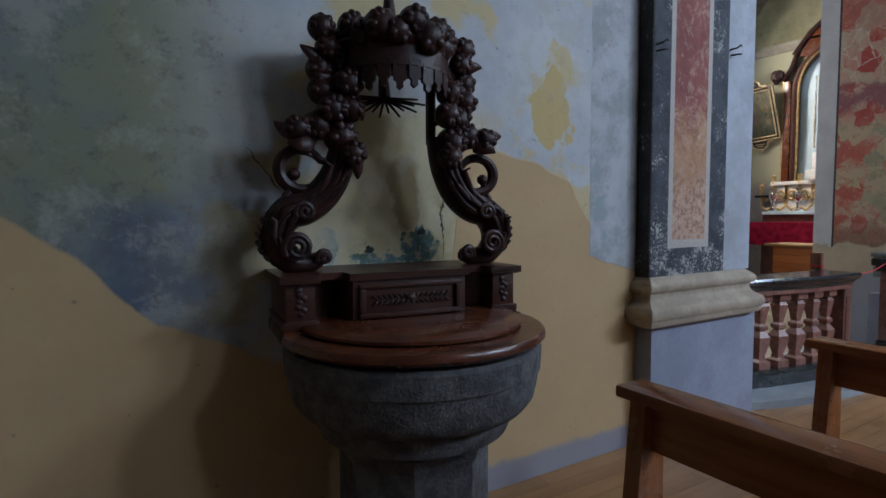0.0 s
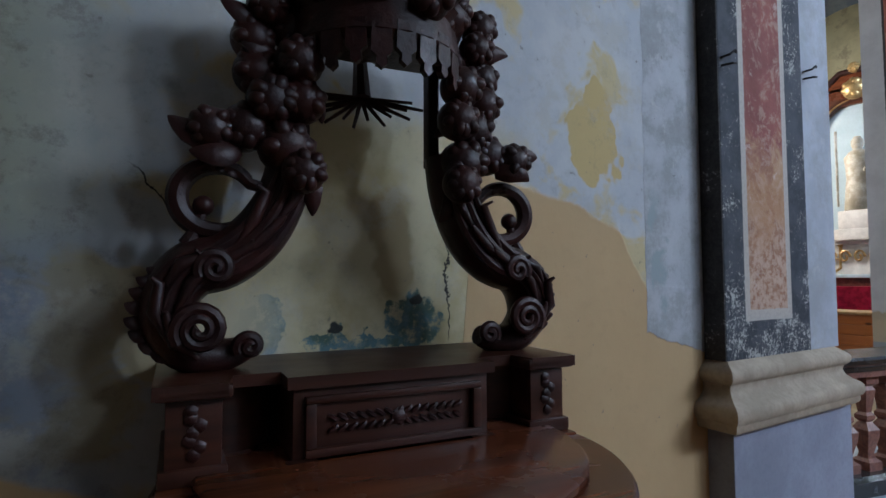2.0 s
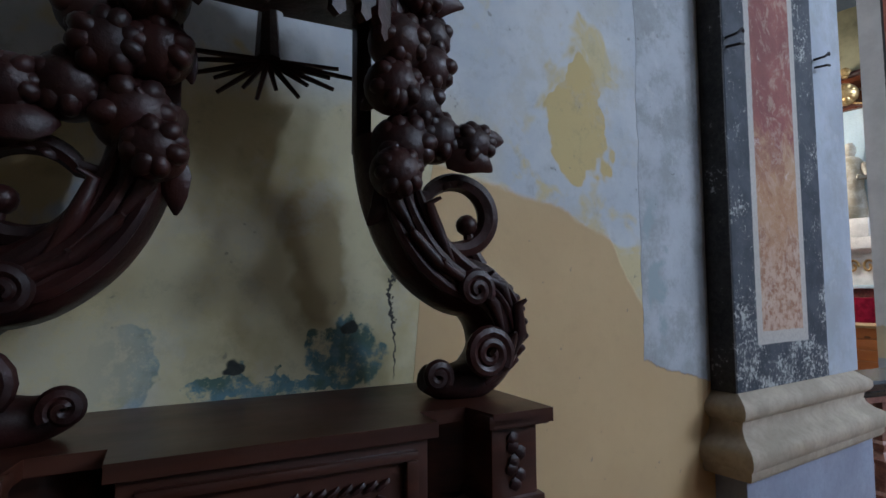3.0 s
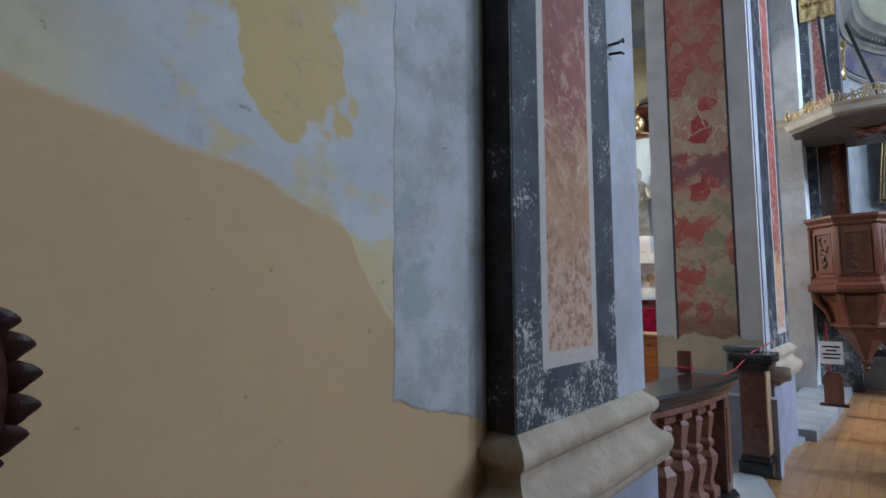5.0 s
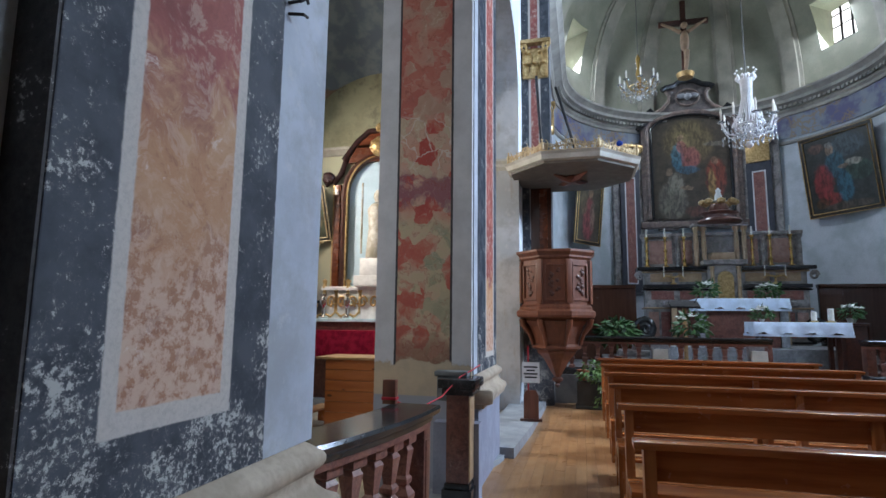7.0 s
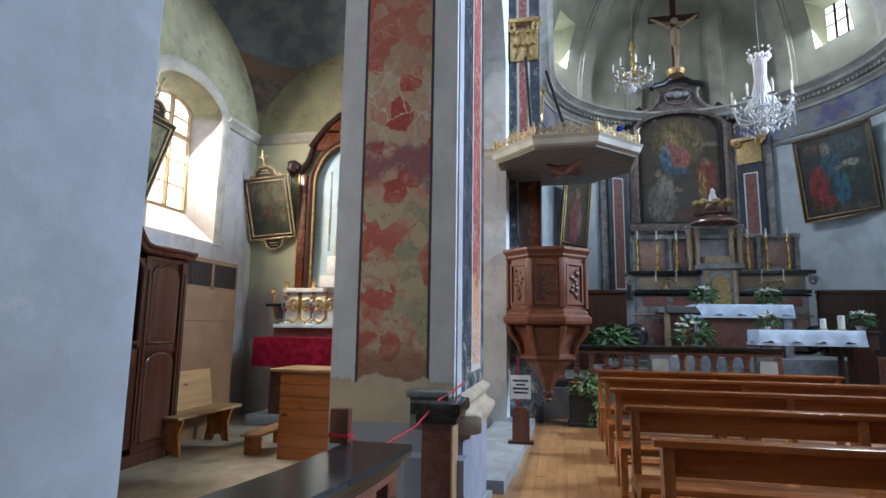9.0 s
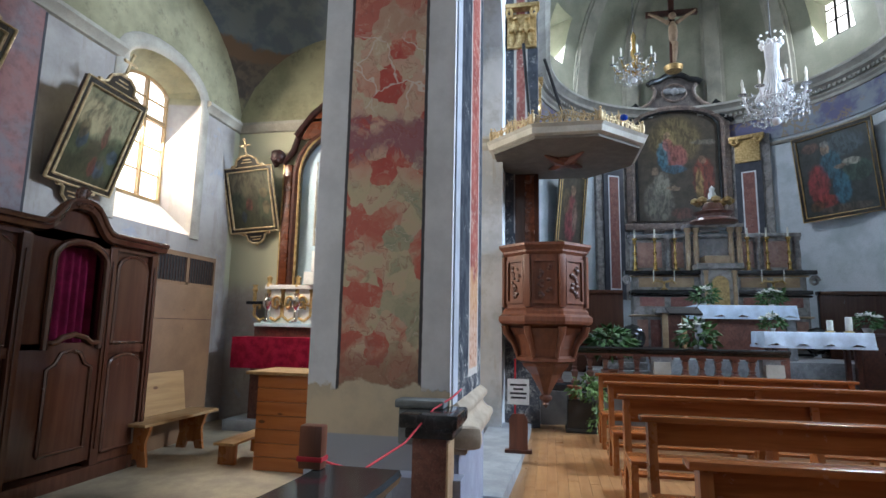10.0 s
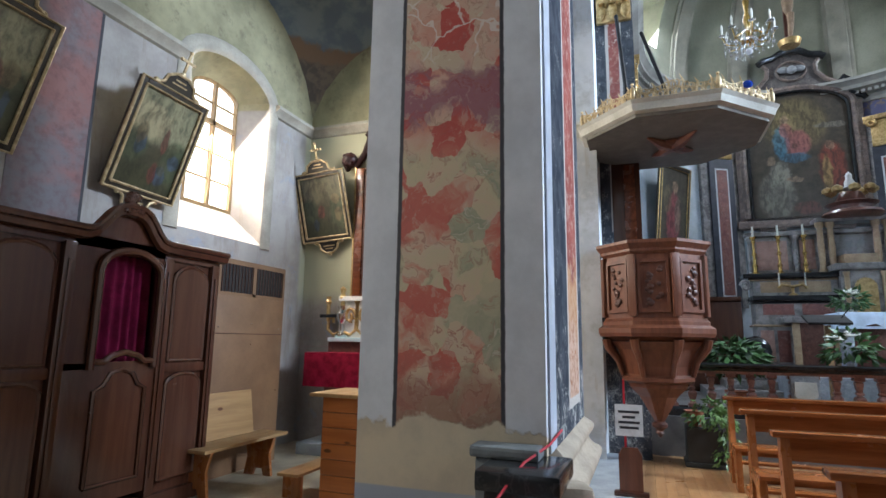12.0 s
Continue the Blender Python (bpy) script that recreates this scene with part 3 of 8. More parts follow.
def lathe(profile, seg=20, c=(0, 0, 0), bm=None, a0=0.0, a1=360.0, sx=1.0, sy=1.0):
    """Turns (radius, height) points round the upright axis through c."""
    bm = bm or bmesh.new()
    full = abs(a1 - a0) >= 360
    n = seg if full else seg + 1
    rings = []
    for r, h in profile:
        ring = []
        for i in range(n):
            a = radians(a0 + (a1 - a0) * i / seg)
            ring.append(bm.verts.new((c[0] + sx * max(r, 1e-4) * math.cos(a), c[1] + sy * max(r, 1e-4) * math.sin(a), c[2] + h)))
        rings.append(ring)
    for p, q in zip(rings, rings[1:]):
        for i in range(seg):
            j = (i + 1) % n
            bm.faces.new((p[i], p[j], q[j], q[i]))
    if full:
        bm.faces.new(rings[0])
        bm.faces.new(rings[-1])
    return bm


def prism(points, h0, h1, axis="z", bm=None):
    """A plane outline given thickness. axis z: points are (x, y); axis y: (x, z); axis x: (y, z)."""
    bm = bm or bmesh.new()

    def at(p, h):
        return {"z": (p[0], p[1], h), "y": (p[0], h, p[1]), "x": (h, p[0], p[1])}[axis]
    a = [bm.verts.new(at(p, h0)) for p in points]
    b = [bm.verts.new(at(p, h1)) for p in points]
    n = len(points)
    for i in range(n):
        bm.faces.new((a[i], a[(i + 1) % n], b[(i + 1) % n], b[i]))
    bm.faces.new(a)
    bm.faces.new(b)
    return bm


def sweep(points, radii, seg=8, bm=None, flat=1.0):
    """A tube along points with a radius at each; flat squashes it along y."""
    bm = bm or bmesh.new()
    pts = [Vector(p) for p in points]
    if not isinstance(radii, (list, tuple)):
        radii = [radii] * len(pts)
    rings, ref = [], None
    for i, p in enumerate(pts):
        d = (pts[min(i + 1, len(pts) - 1)] - pts[max(i - 1, 0)]).normalized()
        if ref is None:
            ref = Vector((0, 1, 0)) if abs(d.y) < 0.9 else Vector((1, 0, 0))
        ref = (ref - d * ref.dot(d)).normalized()
        o = d.cross(ref)
        rings.append([bm.verts.new(p + (ref * flat * math.cos(2 * math.pi * k / seg) + o * math.sin(2 * math.pi * k / seg)) * radii[i]) for k in range(seg)])
    for a, b in zip(rings, rings[1:]):
        for k in range(seg):
            bm.faces.new((a[k], a[(k + 1) % seg], b[(k + 1) % seg], b[k]))
    bm.faces.new(rings[0])
    bm.faces.new(rings[-1])
    return bm


def ball(bm, c, r, sub=2, squash=(1, 1, 1)):
    m = Matrix.Translation(c) @ Matrix.Diagonal((*(k * r for k in squash), 1))
    bmesh.ops.create_icosphere(bm, subdivisions=sub, radius=1, matrix=m)
    return bm


def moulding(path, profile, closed=False, bm=None):
    """A profile of (out, up) points carried along a level path of (x, y); out is to the right of the way walked."""
    bm = bm or bmesh.new()
    n = len(path)
    rings = []
    for i, p in enumerate(path):
        p = Vector(p)
        a = Vector(path[i - 1]) if (i or closed) else None
        b = Vector(path[(i + 1) % n]) if (i < n - 1 or closed) else None
        ns = []
        for q, r in ((a, p), (p, b)):
            if q is not None and r is not None:
                d = (r - q).normalized()
                ns.append(Vector((d.y, -d.x)))
        m = sum(ns, Vector((0, 0))) / len(ns)
        m = m / max(m.length_squared, 0.25)
        rings.append([bm.verts.new((p.x + m.x * o, p.y + m.y * o, u)) for o, u in profile])
    for a, b in list(zip(rings, rings[1:])) + ([(rings[-1], rings[0])] if closed else []):
        for k in range(len(profile)):
            j = (k + 1) % len(profile)
            bm.faces.new((a[k], a[j], b[j], b[k]))
    if not closed:
        bm.faces.new(rings[0])
        bm.faces.new(rings[-1])
    return bm


def arc(cx, cy, r, a0, a1, n, ry=None):
    return [(cx + r * math.cos(radians(a0 + (a1 - a0) * i / n)), cy + (ry or r) * math.sin(radians(a0 + (a1 - a0) * i / n))) for i in range(n + 1)]


def join(*bms):
    """One bmesh out of several."""
    out = bmesh.new()
    for b in bms:
        me = bpy.data.meshes.new("scratch")
        b.to_mesh(me)
        b.free()
        out.from_mesh(me)
        bpy.data.meshes.remove(me)
    return out


def moved(bm, m):
    bmesh.ops.transform(bm, matrix=m, verts=bm.verts[:])
    return bm


def octagon(r, rot=22.5, sy=1.0):
    return [(r * math.cos(radians(rot + 45 * i)), sy * r * math.sin(radians(rot + 45 * i))) for i in range(8)]


def oct_solid(rings, bm=None):
    bm = bm or bmesh.new()
    vs = [[bm.verts.new((x, y, z)) for x, y in octagon(r)] for r, z in rings]
    for a, b in zip(vs, vs[1:]):
        for i in range(8):
            bm.faces.new((a[i], a[(i + 1) % 8], b[(i + 1) % 8], b[i]))
    bm.faces.new(vs[0])
    bm.faces.new(vs[-1])
    return bm


# ---- the large structure ----
NY, WALL_Y, JAMB_Y = 2.29, 2.40, 3.26
AXIS_Y, SOUTH_Y = -2.5, -7.3

structure("floor", cube(-4, 13.4, -7.6, 2.5, -0.3, -0.022), M_dark, "dark bed under the wooden floor boards", "floor")
structure("floor_chapel", cube(2.6, 12.3, 2.5, 7.2, -0.3, 0.0), mottled("chapel_floor_stone", (0.36, 0.3, 0.205), (0.24, 0.205, 0.15), 2.5, 0.45, 0, 0.15, 30, 0.004, own=False), "worn pale stone floor of the side chapel", "floor")


def wall_with_arch(x0, x1, a0, a1, spring, top, y0, y1):
    """Wall between x0 and x1 with one arched opening from a0 to a1."""
    r = (a1 - a0) / 2
    pts = [(x0, 0), (a0, 0)] + arc((a0 + a1) / 2, spring, r, 180, 0, 20, r * 0.75) + [(a1, 0), (x1, 0), (x1, top), (x0, top)]
    return prism(pts, y0, y1, "y")


structure("wall_north", cube(-4, 3.5, WALL_Y, JAMB_Y, -0.3, 10), M_ochre, "ochre wall with bare bluish plaster and damp patches", "wall")
pts = [(3.5, -0.3), (4.05, -0.3)] + arc(5.605, 6.0, 1.555, 180, 0, 20, 1.2) + [(7.16, -0.3), (7.5, -0.3), (7.5, 10), (3.5, 10)]
structure("wall_north_arch_1", prism(pts, NY + 0.06, JAMB_Y, "y"), M_aged, "pale plaster wall with the chapel arch", "wall")
pts = [(7.5, -0.3), (8.85, -0.3)] + arc(10.5, 6.0, 1.65, 180, 0, 20, 1.2) + [(12.15, -0.3), (12.198, -0.3), (12.198, 10), (7.5, 10)]
structure("wall_north_arch_2", prism(pts, WALL_Y, JAMB_Y, "y"), M_aged, "pale plaster wall with the second chapel arch", "wall")

# first pilaster
structure("pilaster_1", cube(2.88, 4.02, NY, WALL_Y, 1.14, 9.0, 0.004), M_pil1, "painted pilaster with slate border and veined red panel", "pilaster")
structure("pilaster_1_edge", cube(2.872, 2.8795, NY + 0.003, WALL_Y, 1.14, 9.0), scuffed_black(), "black scuffed edge of the pilaster", "pilaster")


def pilaster_base(name, x0, x1, y, wall, dz=0.0):
    """Plinth and two torus mouldings round a pilaster that stands proud of its wall."""
    structure(name + "_plinth", cube(x0 - 0.0, x1 + 0.12, y - 0.02, wall + 0.3, -0.2, 0.82 + dz, 0.004), M_plinth, "blue-grey painted plinth of the pilaster", "plinth")
    prof = [(0.0, 0.82), (0.075, 0.825), (0.085, 0.84), (0.085, 0.87)]
    prof += [(0.075 + 0.03 * math.cos(a), 0.905 + 0.045 * math.sin(a)) for a in (-0.9, -0.4, 0.1, 0.6, 1.1)]
    prof += [(0.06, 0.96), (0.035, 0.985), (0.025, 1.01), (0.03, 1.035)]
    prof += [(0.03 + 0.03 * math.cos(a), 1.075 + 0.035 * math.sin(a)) for a in (-0.9, -0.3, 0.3, 0.9)]
    prof += [(0.02, 1.125), (0.0, 1.14)]
    b = moulding([(x0, wall), (x0, y), (x1, y), (x1, wall + 0.4)][::1], [(o, u + dz) for o, u in [(-0.001, 0.82)] + prof + [(-0.001, 1.14)]])
    structure(name + "_base", join(b, cube(x0, x1, y, wall, 0.82 + dz, 1.14 + dz)), M_base_stone, "moulded pale plaster base of the pilaster", "moulding", 35)


pilaster_base("pilaster_1", 2.88, 3.97, NY, WALL_Y)

# second pier with the frescoed jamb
structure("pier_jamb", cube(7.152, 7.2, NY + 0.012, JAMB_Y, 0.0, 9.0), M_fresco, "chapel pier jamb with faded red and green fresco panel", "pier")
structure("pilaster_2", cube(7.205, 8.6, NY, WALL_Y, 1.08, 9.0, 0.004), M_pil2, "painted pilaster with dark border and red panel", "pilaster")
pilaster_base("pilaster_2", 7.35, 8.6, NY, WALL_Y, -0.06)
structure("pier_skirting", cube(7.0, 7.155, 2.2, 2.62, 0, 0.68, 0.006), M_plinth, "blue-grey painted block at the foot of the pier", "plinth")

structure("pier_block", join(cube(7.02, 7.15, 2.33, 2.6, 0.86, 1.08, 0.02), cube(7.0, 7.15, 2.31, 2.62, 1.08, 1.13, 0.015)), mottled("grey_block_stone", (0.2, 0.22, 0.22), (0.13, 0.145, 0.15), 6, 0.6), "grey stone bracket at the foot of the pier", "bracket")

# third pier and arch to the choir
structure("pier_3", cube(12.2, 13.5, 2.42, 3.25, -0.3, 10), M_far, "white plaster pier before the choir", "wall")
structure("pier_3_jamb", cube(12.19, 12.199, 2.425, 3.2, 0, 9), M_fresco3, "far pier jamb with red marbled panels", "pier")
structure("choir_pilaster", cube(12.95, 13.6, 1.85, 2.418, -0.3, 10), M_pil3, "painted choir pilaster with red panel", "pilaster")

# nave shell
# unseen south wall; 1.2 m reveals added so less lamp light reaches west
bm = bmesh.new()
xs = [-4]
for wx in (5.0, 8.6, 11.8):
    xs += [wx - 0.75, wx + 0.75]
xs.append(13.4)
box(bm, -4, 13.4, SOUTH_Y - 1.2, SOUTH_Y, -0.3, 6.2)
box(bm, -4, 13.4, SOUTH_Y - 1.2, SOUTH_Y, 8.6, 10)
for x0, x1 in zip(xs[::2], xs[1::2]):
    box(bm, x0, x1, SOUTH_Y - 1.2, SOUTH_Y, 6.2, 8.6)
structure("wall_south", bm, M_white_wall, "unseen white plaster south wall with high windows, reveals deepened to shape light", "wall")
# unseen closing wall; its dark tone holds back bounce onto the font
structure("wall_west", cube(-4.4, -4, SOUTH_Y - 0.5, JAMB_Y, -0.3, 10), mottled("low_bounce_west_wall", (0.26, 0.25, 0.22), (0.2, 0.19, 0.17), 1.2, 0.9), "unseen plain west wall, kept dark to cut bounced light", "wall")
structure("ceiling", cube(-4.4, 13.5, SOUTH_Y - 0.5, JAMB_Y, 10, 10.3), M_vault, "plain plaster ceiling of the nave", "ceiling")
structure("pier_south", cube(12.6, 13.5, SOUTH_Y, -6.92, -0.3, 10), M_white_wall, "white plaster pier before the choir", "wall")

# chapel shell
def chapel_back():
    """Outer wall with the splayed, arched window, and an added west opening for a lamp."""
    bm = bmesh.new()
    box(bm, 2.5, 4.7, 7.1, 7.9, -0.3, 8.2)
    box(bm, 5.7, 9.46, 7.1, 7.9, -0.3, 8.2)
    # sill and head of the added, unseen lamp opening
    box(bm, 4.7, 5.7, 7.1, 7.9, -0.3, 3.2)
    box(bm, 4.7, 5.7, 7.1, 7.9, 5.2, 8.2)
    box(bm, 11.1, 12.6, 7.1, 7.9, -0.3, 8.2)
    box(bm, 9.46, 11.1, 7.1, 7.9, -0.3, 2.9)
    o = [(9.46, 5.2)] + arc(10.28, 5.0, 0.82, 165, 15, 10, 0.42) + [(11.1, 5.2), (11.1, 8.2), (9.46, 8.2)]
    prism(o, 7.1, 7.9, "y", bm)
    outer = [(9.46, 2.9), (11.1, 2.9)] + arc(10.28, 5.0, 0.82, 15, 165, 10, 0.42)
    inner = [(10.02, 3.38), (10.95, 3.38)] + arc(10.485, 5.05, 0.465, 15, 165, 10, 0.2)
    a = [bm.verts.new((x, 7.1, z)) for x, z in outer]
    b = [bm.verts.new((x, 7.6, z)) for x, z in inner]
    c = [bm.verts.new((x, 7.9, z)) for x, z in inner]
    for k in range(len(a)):
        j = (k + 1) % len(a)
        bm.faces.new((a[k], a[j], b[j], b[k]))
        bm.faces.new((b[k], b[j], c[j], c[k]))
    return bm


structure("wall_chapel_north", chapel_back(), M_chapel, "chapel wall of stained plaster with a deep window", "wall")
structure("wall_chapel_east", cube(12.2, 12.6, 3.25, 7.1, -0.3, 8.2), M_chapel, "chapel altar wall of stained plaster", "wall")
structure("wall_chapel_west", cube(2.2, 2.6, JAMB_Y, 7.9, -0.3, 8.2), M_chapel, "plain chapel end wall", "wall")


def sail(x0, x1, y0, y1, corner, n=14):
    cx, cy = (x0 + x1) / 2, (y0 + y1) / 2
    d = math.hypot(x1 - cx, y1 - cy)
    R = d * 1.02
    zc = corner - math.sqrt(R * R - d * d)
    bm = bmesh.new()
    g = [[bm.verts.new((x0 + (x1 - x0) * i / n, y0 + (y1 - y0) * j / n, zc + math.sqrt(R * R - (x0 + (x1 - x0) * i / n - cx) ** 2 - (y0 + (y1 - y0) * j / n - cy) ** 2))) for j in range(n + 1)] for i in range(n + 1)]
    for i in range(n):
        for j in range(n):
            bm.faces.new((g[i][j], g[i + 1][j], g[i + 1][j + 1], g[i][j + 1]))
    return bm


structure("ceiling_chapel_east", sail(7.9, 12.25, JAMB_Y - 0.05, 7.15, 5.15), M_vaultpaint, "painted chapel vault with blue field", "ceiling", 60)
structure("ceiling_chapel_west", sail(2.5, 7.9, JAMB_Y - 0.05, 7.15, 5.15), M_vaultpaint, "painted chapel vault", "ceiling", 60)
structure("chapel_roof", cube(2.2, 12.6, JAMB_Y, 7.9, 9.4, 9.6), M_vault, "plain slab above the chapel vaults", "ceiling")

# choir: straight bay and round apse
CX, CR = 18.2, 4.6
CORNICE = 8.4
structure("floor_choir", prism([(13.4, 2.1), (13.4, -7.1)] + arc(CX, AXIS_Y, CR + 0.2, -90, 90, 24), -0.3, 0.55), M_choir_floor, "raised grey marble choir floor", "floor")


def round_wall(r0, r1, z0, z1, a0=-90, a1=90, n=36):
    return prism(arc(CX, AXIS_Y, r0, a0, a1, n) + arc(CX, AXIS_Y, r1, a1, a0, n), z0, z1)


structure("wall_choir_north", cube(13.62, 18.2, 2.1, 2.6, -0.3, 9.1), M_white_wall, "white-blue plaster choir wall", "wall")
structure("wall_choir_south", cube(13.4, 18.2, -7.6, -7.1, -0.3, 9.1), M_white_wall, "white-blue plaster choir wall", "wall")
structure("wall_apse", round_wall(CR, CR + 0.5, -0.3, 9.1), M_white_wall, "white-blue plaster apse wall", "wall", 30)
structure("choir_arch_wall", prism([(-8, 9.1)] + [(AXIS_Y + 4.6 * math.cos(radians(180 - 9 * k)), 9.1 + 4.2 * math.sin(radians(180 - 9 * k))) for k in range(21)] + [(3.3, 9.1), (3.3, 14), (-8, 14)], 13.2, 13.5, "x"), M_vault, "plaster wall over the choir arch", "wall")


# ---- choir: cornice, frieze, vault ribs, windows ----
def apse_path(r, n=40):
    """Level line along the choir walls and round the apse."""
    k = CR - r
    return [(13.6, 2.1 - k)] + arc(CX, AXIS_Y, r, 90, -90, n) + [(13.6, -7.1 + k)]


def frieze_paint():
    """Blue-violet frieze with pale fields and tan painted scrollwork."""
    s = Mat("painted_frieze", 0.8)
    col = s.mix(s.smooth(s.noise(1.1, 5, 0.6), 0.42, 0.58), (0.13, 0.13, 0.24), (0.25, 0.29, 0.34))
    orn = s.maths("MULTIPLY", s.smooth(s.voro(3.4, s.warp(4, 0.5), True), 0.11, 0.06), s.smooth(s.noise(0.8, 3), 0.48, 0.54))
    col = s.mix(s.maths("MULTIPLY", orn, 0.7), col, (0.3, 0.22, 0.13))
    return s.finish(col, s.noise(20, 5), 0.15, 0.005)


M_frieze = frieze_paint()
structure("frieze", moulding(apse_path(CR - 0.02), [(0.0, CORNICE - 0.75), (0.03, CORNICE - 0.75), (0.03, CORNICE), (0.0, CORNICE)]), M_frieze, "painted blue and grey frieze round the choir", "frieze", 30)
prof = [(0.0, 0.0), (0.06, 0.0), (0.06, 0.1), (0.12, 0.16), (0.12, 0.24), (0.28, 0.34), (0.34, 0.36), (0.34, 0.46), (0.42, 0.56), (0.46, 0.58), (0.46, 0.66), (0.0, 0.72)]
structure("cornice", moulding(apse_path(CR - 0.04), [(o, u + CORNICE) for o, u in prof]), M_choir_cornice, "heavy moulded plaster cornice round the choir", "cornice", 30)
low = [(0.0, 0.0), (0.05, 0.02), (0.07, 0.08), (0.03, 0.12), (0.0, 0.12)]
structure("architrave", moulding(apse_path(CR - 0.01), [(o, u + CORNICE - 0.95) for o, u in low]), M_choir_cornice, "thin moulded string course below the frieze", "cornice", 30)
# dentils under the cornice
bm = bmesh.new()
for i in range(90):
    a = radians(88 - 176 * i / 89)
    c, d = math.cos(a), math.sin(a)
    r = CR - 0.24
    m = Matrix.Translation((CX + r * c, AXIS_Y + r * d, CORNICE + 0.27)) @ Matrix.Rotation(a, 4, "Z")
    bmesh.ops.create_cube(bm, size=0.09, matrix=m)
structure("dentils", bm, M_choir_cornice, "row of small plaster dentils", "cornice")


def apse_vault():
    """Half dome above the cornice, pierced by two deep windows."""
    bm = bmesh.new()
    n, k = 36, 12
    rows = []
    for j in range(k + 1):
        t = radians(88 * j / k)
        r = CR * math.cos(t) ** 0.5
        rows.append([bm.verts.new((CX + r * math.cos(radians(-90 + 5 * i)), AXIS_Y + r * math.sin(radians(-90 + 5 * i)), CORNICE + 0.7 + 4.2 * math.sin(t))) for i in range(n + 1)])
    for j in range(k):
        for i in range(n):
            if 2 <= j < 5 and (i in (4, 5, 6) or i in (29, 30, 31)):
                continue
            bm.faces.new((rows[j][i], rows[j][i + 1], rows[j + 1][i + 1], rows[j + 1][i]))
    for cols in ((4, 7), (29, 32)):
        rim = [(2, i) for i in range(cols[0], cols[1] + 1)] + [(3, cols[1]), (4, cols[1])] + [(5, i) for i in range(cols[1], cols[0] - 1, -1)] + [(4, cols[0]), (3, cols[0])]
        out = []
        for j, i in rim:
            a = radians(-90 + 5 * i)
            out.append(bm.verts.new((CX + 5.2 * math.cos(a), AXIS_Y + 5.2 * math.sin(a), rows[j][i].co.z)))
        for q in range(len(rim)):
            w = (q + 1) % len(rim)
            bm.faces.new((rows[rim[q][0]][rim[q][1]], rows[rim[w][0]][rim[w][1]], out[w], out[q]))
    return bm


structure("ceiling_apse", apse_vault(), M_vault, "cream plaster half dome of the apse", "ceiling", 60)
bm = bmesh.new()
n = 14
for i in range(n):
    a0, a1 = radians(180 * i / n), radians(180 * (i + 1) / n)
    q = [(13.4, a0), (18.2, a0), (18.2, a1), (13.4, a1)]
    bm.faces.new([bm.verts.new((x, AXIS_Y + CR * math.cos(a), CORNICE + 0.7 + 4.2 * math.sin(a))) for x, a in q])
bmesh.ops.remove_doubles(bm, verts=bm.verts[:], dist=0.001)
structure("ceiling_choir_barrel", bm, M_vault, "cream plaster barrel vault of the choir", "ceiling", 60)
def rib_band(a, pts):
    """Broad stepped band laid on the half dome along one meridian; pts are (radius, height)."""
    c, d = math.cos(radians(a)), math.sin(radians(a))
    bm = bmesh.new()
    rings = []
    for r, z in pts:
        k = 0.45 + 0.55 * min(1.0, r / CR)
        ring = []
        for o, inn in ((-0.34, -0.1), (-0.34, 0.05), (-0.24, 0.06), (-0.22, 0.12), (0.22, 0.12), (0.24, 0.06), (0.34, 0.05), (0.34, -0.1)):
            rr = max(r - inn * 0.8, 0.05)
            ring.append(bm.verts.new((CX + rr * c - o * k * d, AXIS_Y + rr * d + o * k * c, z - inn * 0.6 * (1 - r / CR))))
        rings.append(ring)
    for p, q in zip(rings, rings[1:]):
        for i in range(8):
            bm.faces.new((p[i], p[(i + 1) % 8], q[(i + 1) % 8], q[i]))
    return bm


for a in (-84, -43, -17, 17, 43, 84):
    pts = []
    for j in range(13):
        t = radians(84 * j / 12)
        r = (CR - 0.03) * math.cos(t) ** 0.5
        pts.append((r, CORNICE + 0.72 + 4.17 * math.sin(t)))
    structure("vault_rib", rib_band(a, pts), M_rib, "moulded plaster vault rib", "rib", 60)

for n, sy in ((2, -1), (3, 1)):
    w = tagged(new("window_%d" % n), "bright apse window with a dark glazing cross", "window", "", "structure")
    w.matrix_world = Matrix.Translation((CX, AXIS_Y, 0)) @ Matrix.Rotation(radians(sy * 62.5), 4, "Z")
    p = part("pane", cube(5.12, 5.14, -0.72, 0.72, 10.1, 11.7), M_pane, w)
    p.visible_shadow = False
    for y in (-0.36, 0.0, 0.36):
        part("upright_bar", cube(5.07, 5.11, y - 0.03, y + 0.03, 10.1, 11.7), M_iron, w)
    for z in (10.5, 11.0, 11.4):
        part("cross_bar", cube(5.08, 5.115, -0.7, 0.7, z - 0.015, z + 0.015), M_iron, w)

# nave side pieces before the choir
cap_y = [(-0.02, 5.75), (0.06, 5.77), (0.1, 5.83), (0.1, 5.88), (0.16, 5.93), (0.16, 5.97), (-0.02, 6.0)]
structure("pier_string_course", moulding([(12.2, 3.2), (12.2, 2.42), (12.96, 2.42)], [(o, u - 1.35) for o, u in cap_y]), M_cornice, "moulded cream string course round the pier", "cornice", 30)


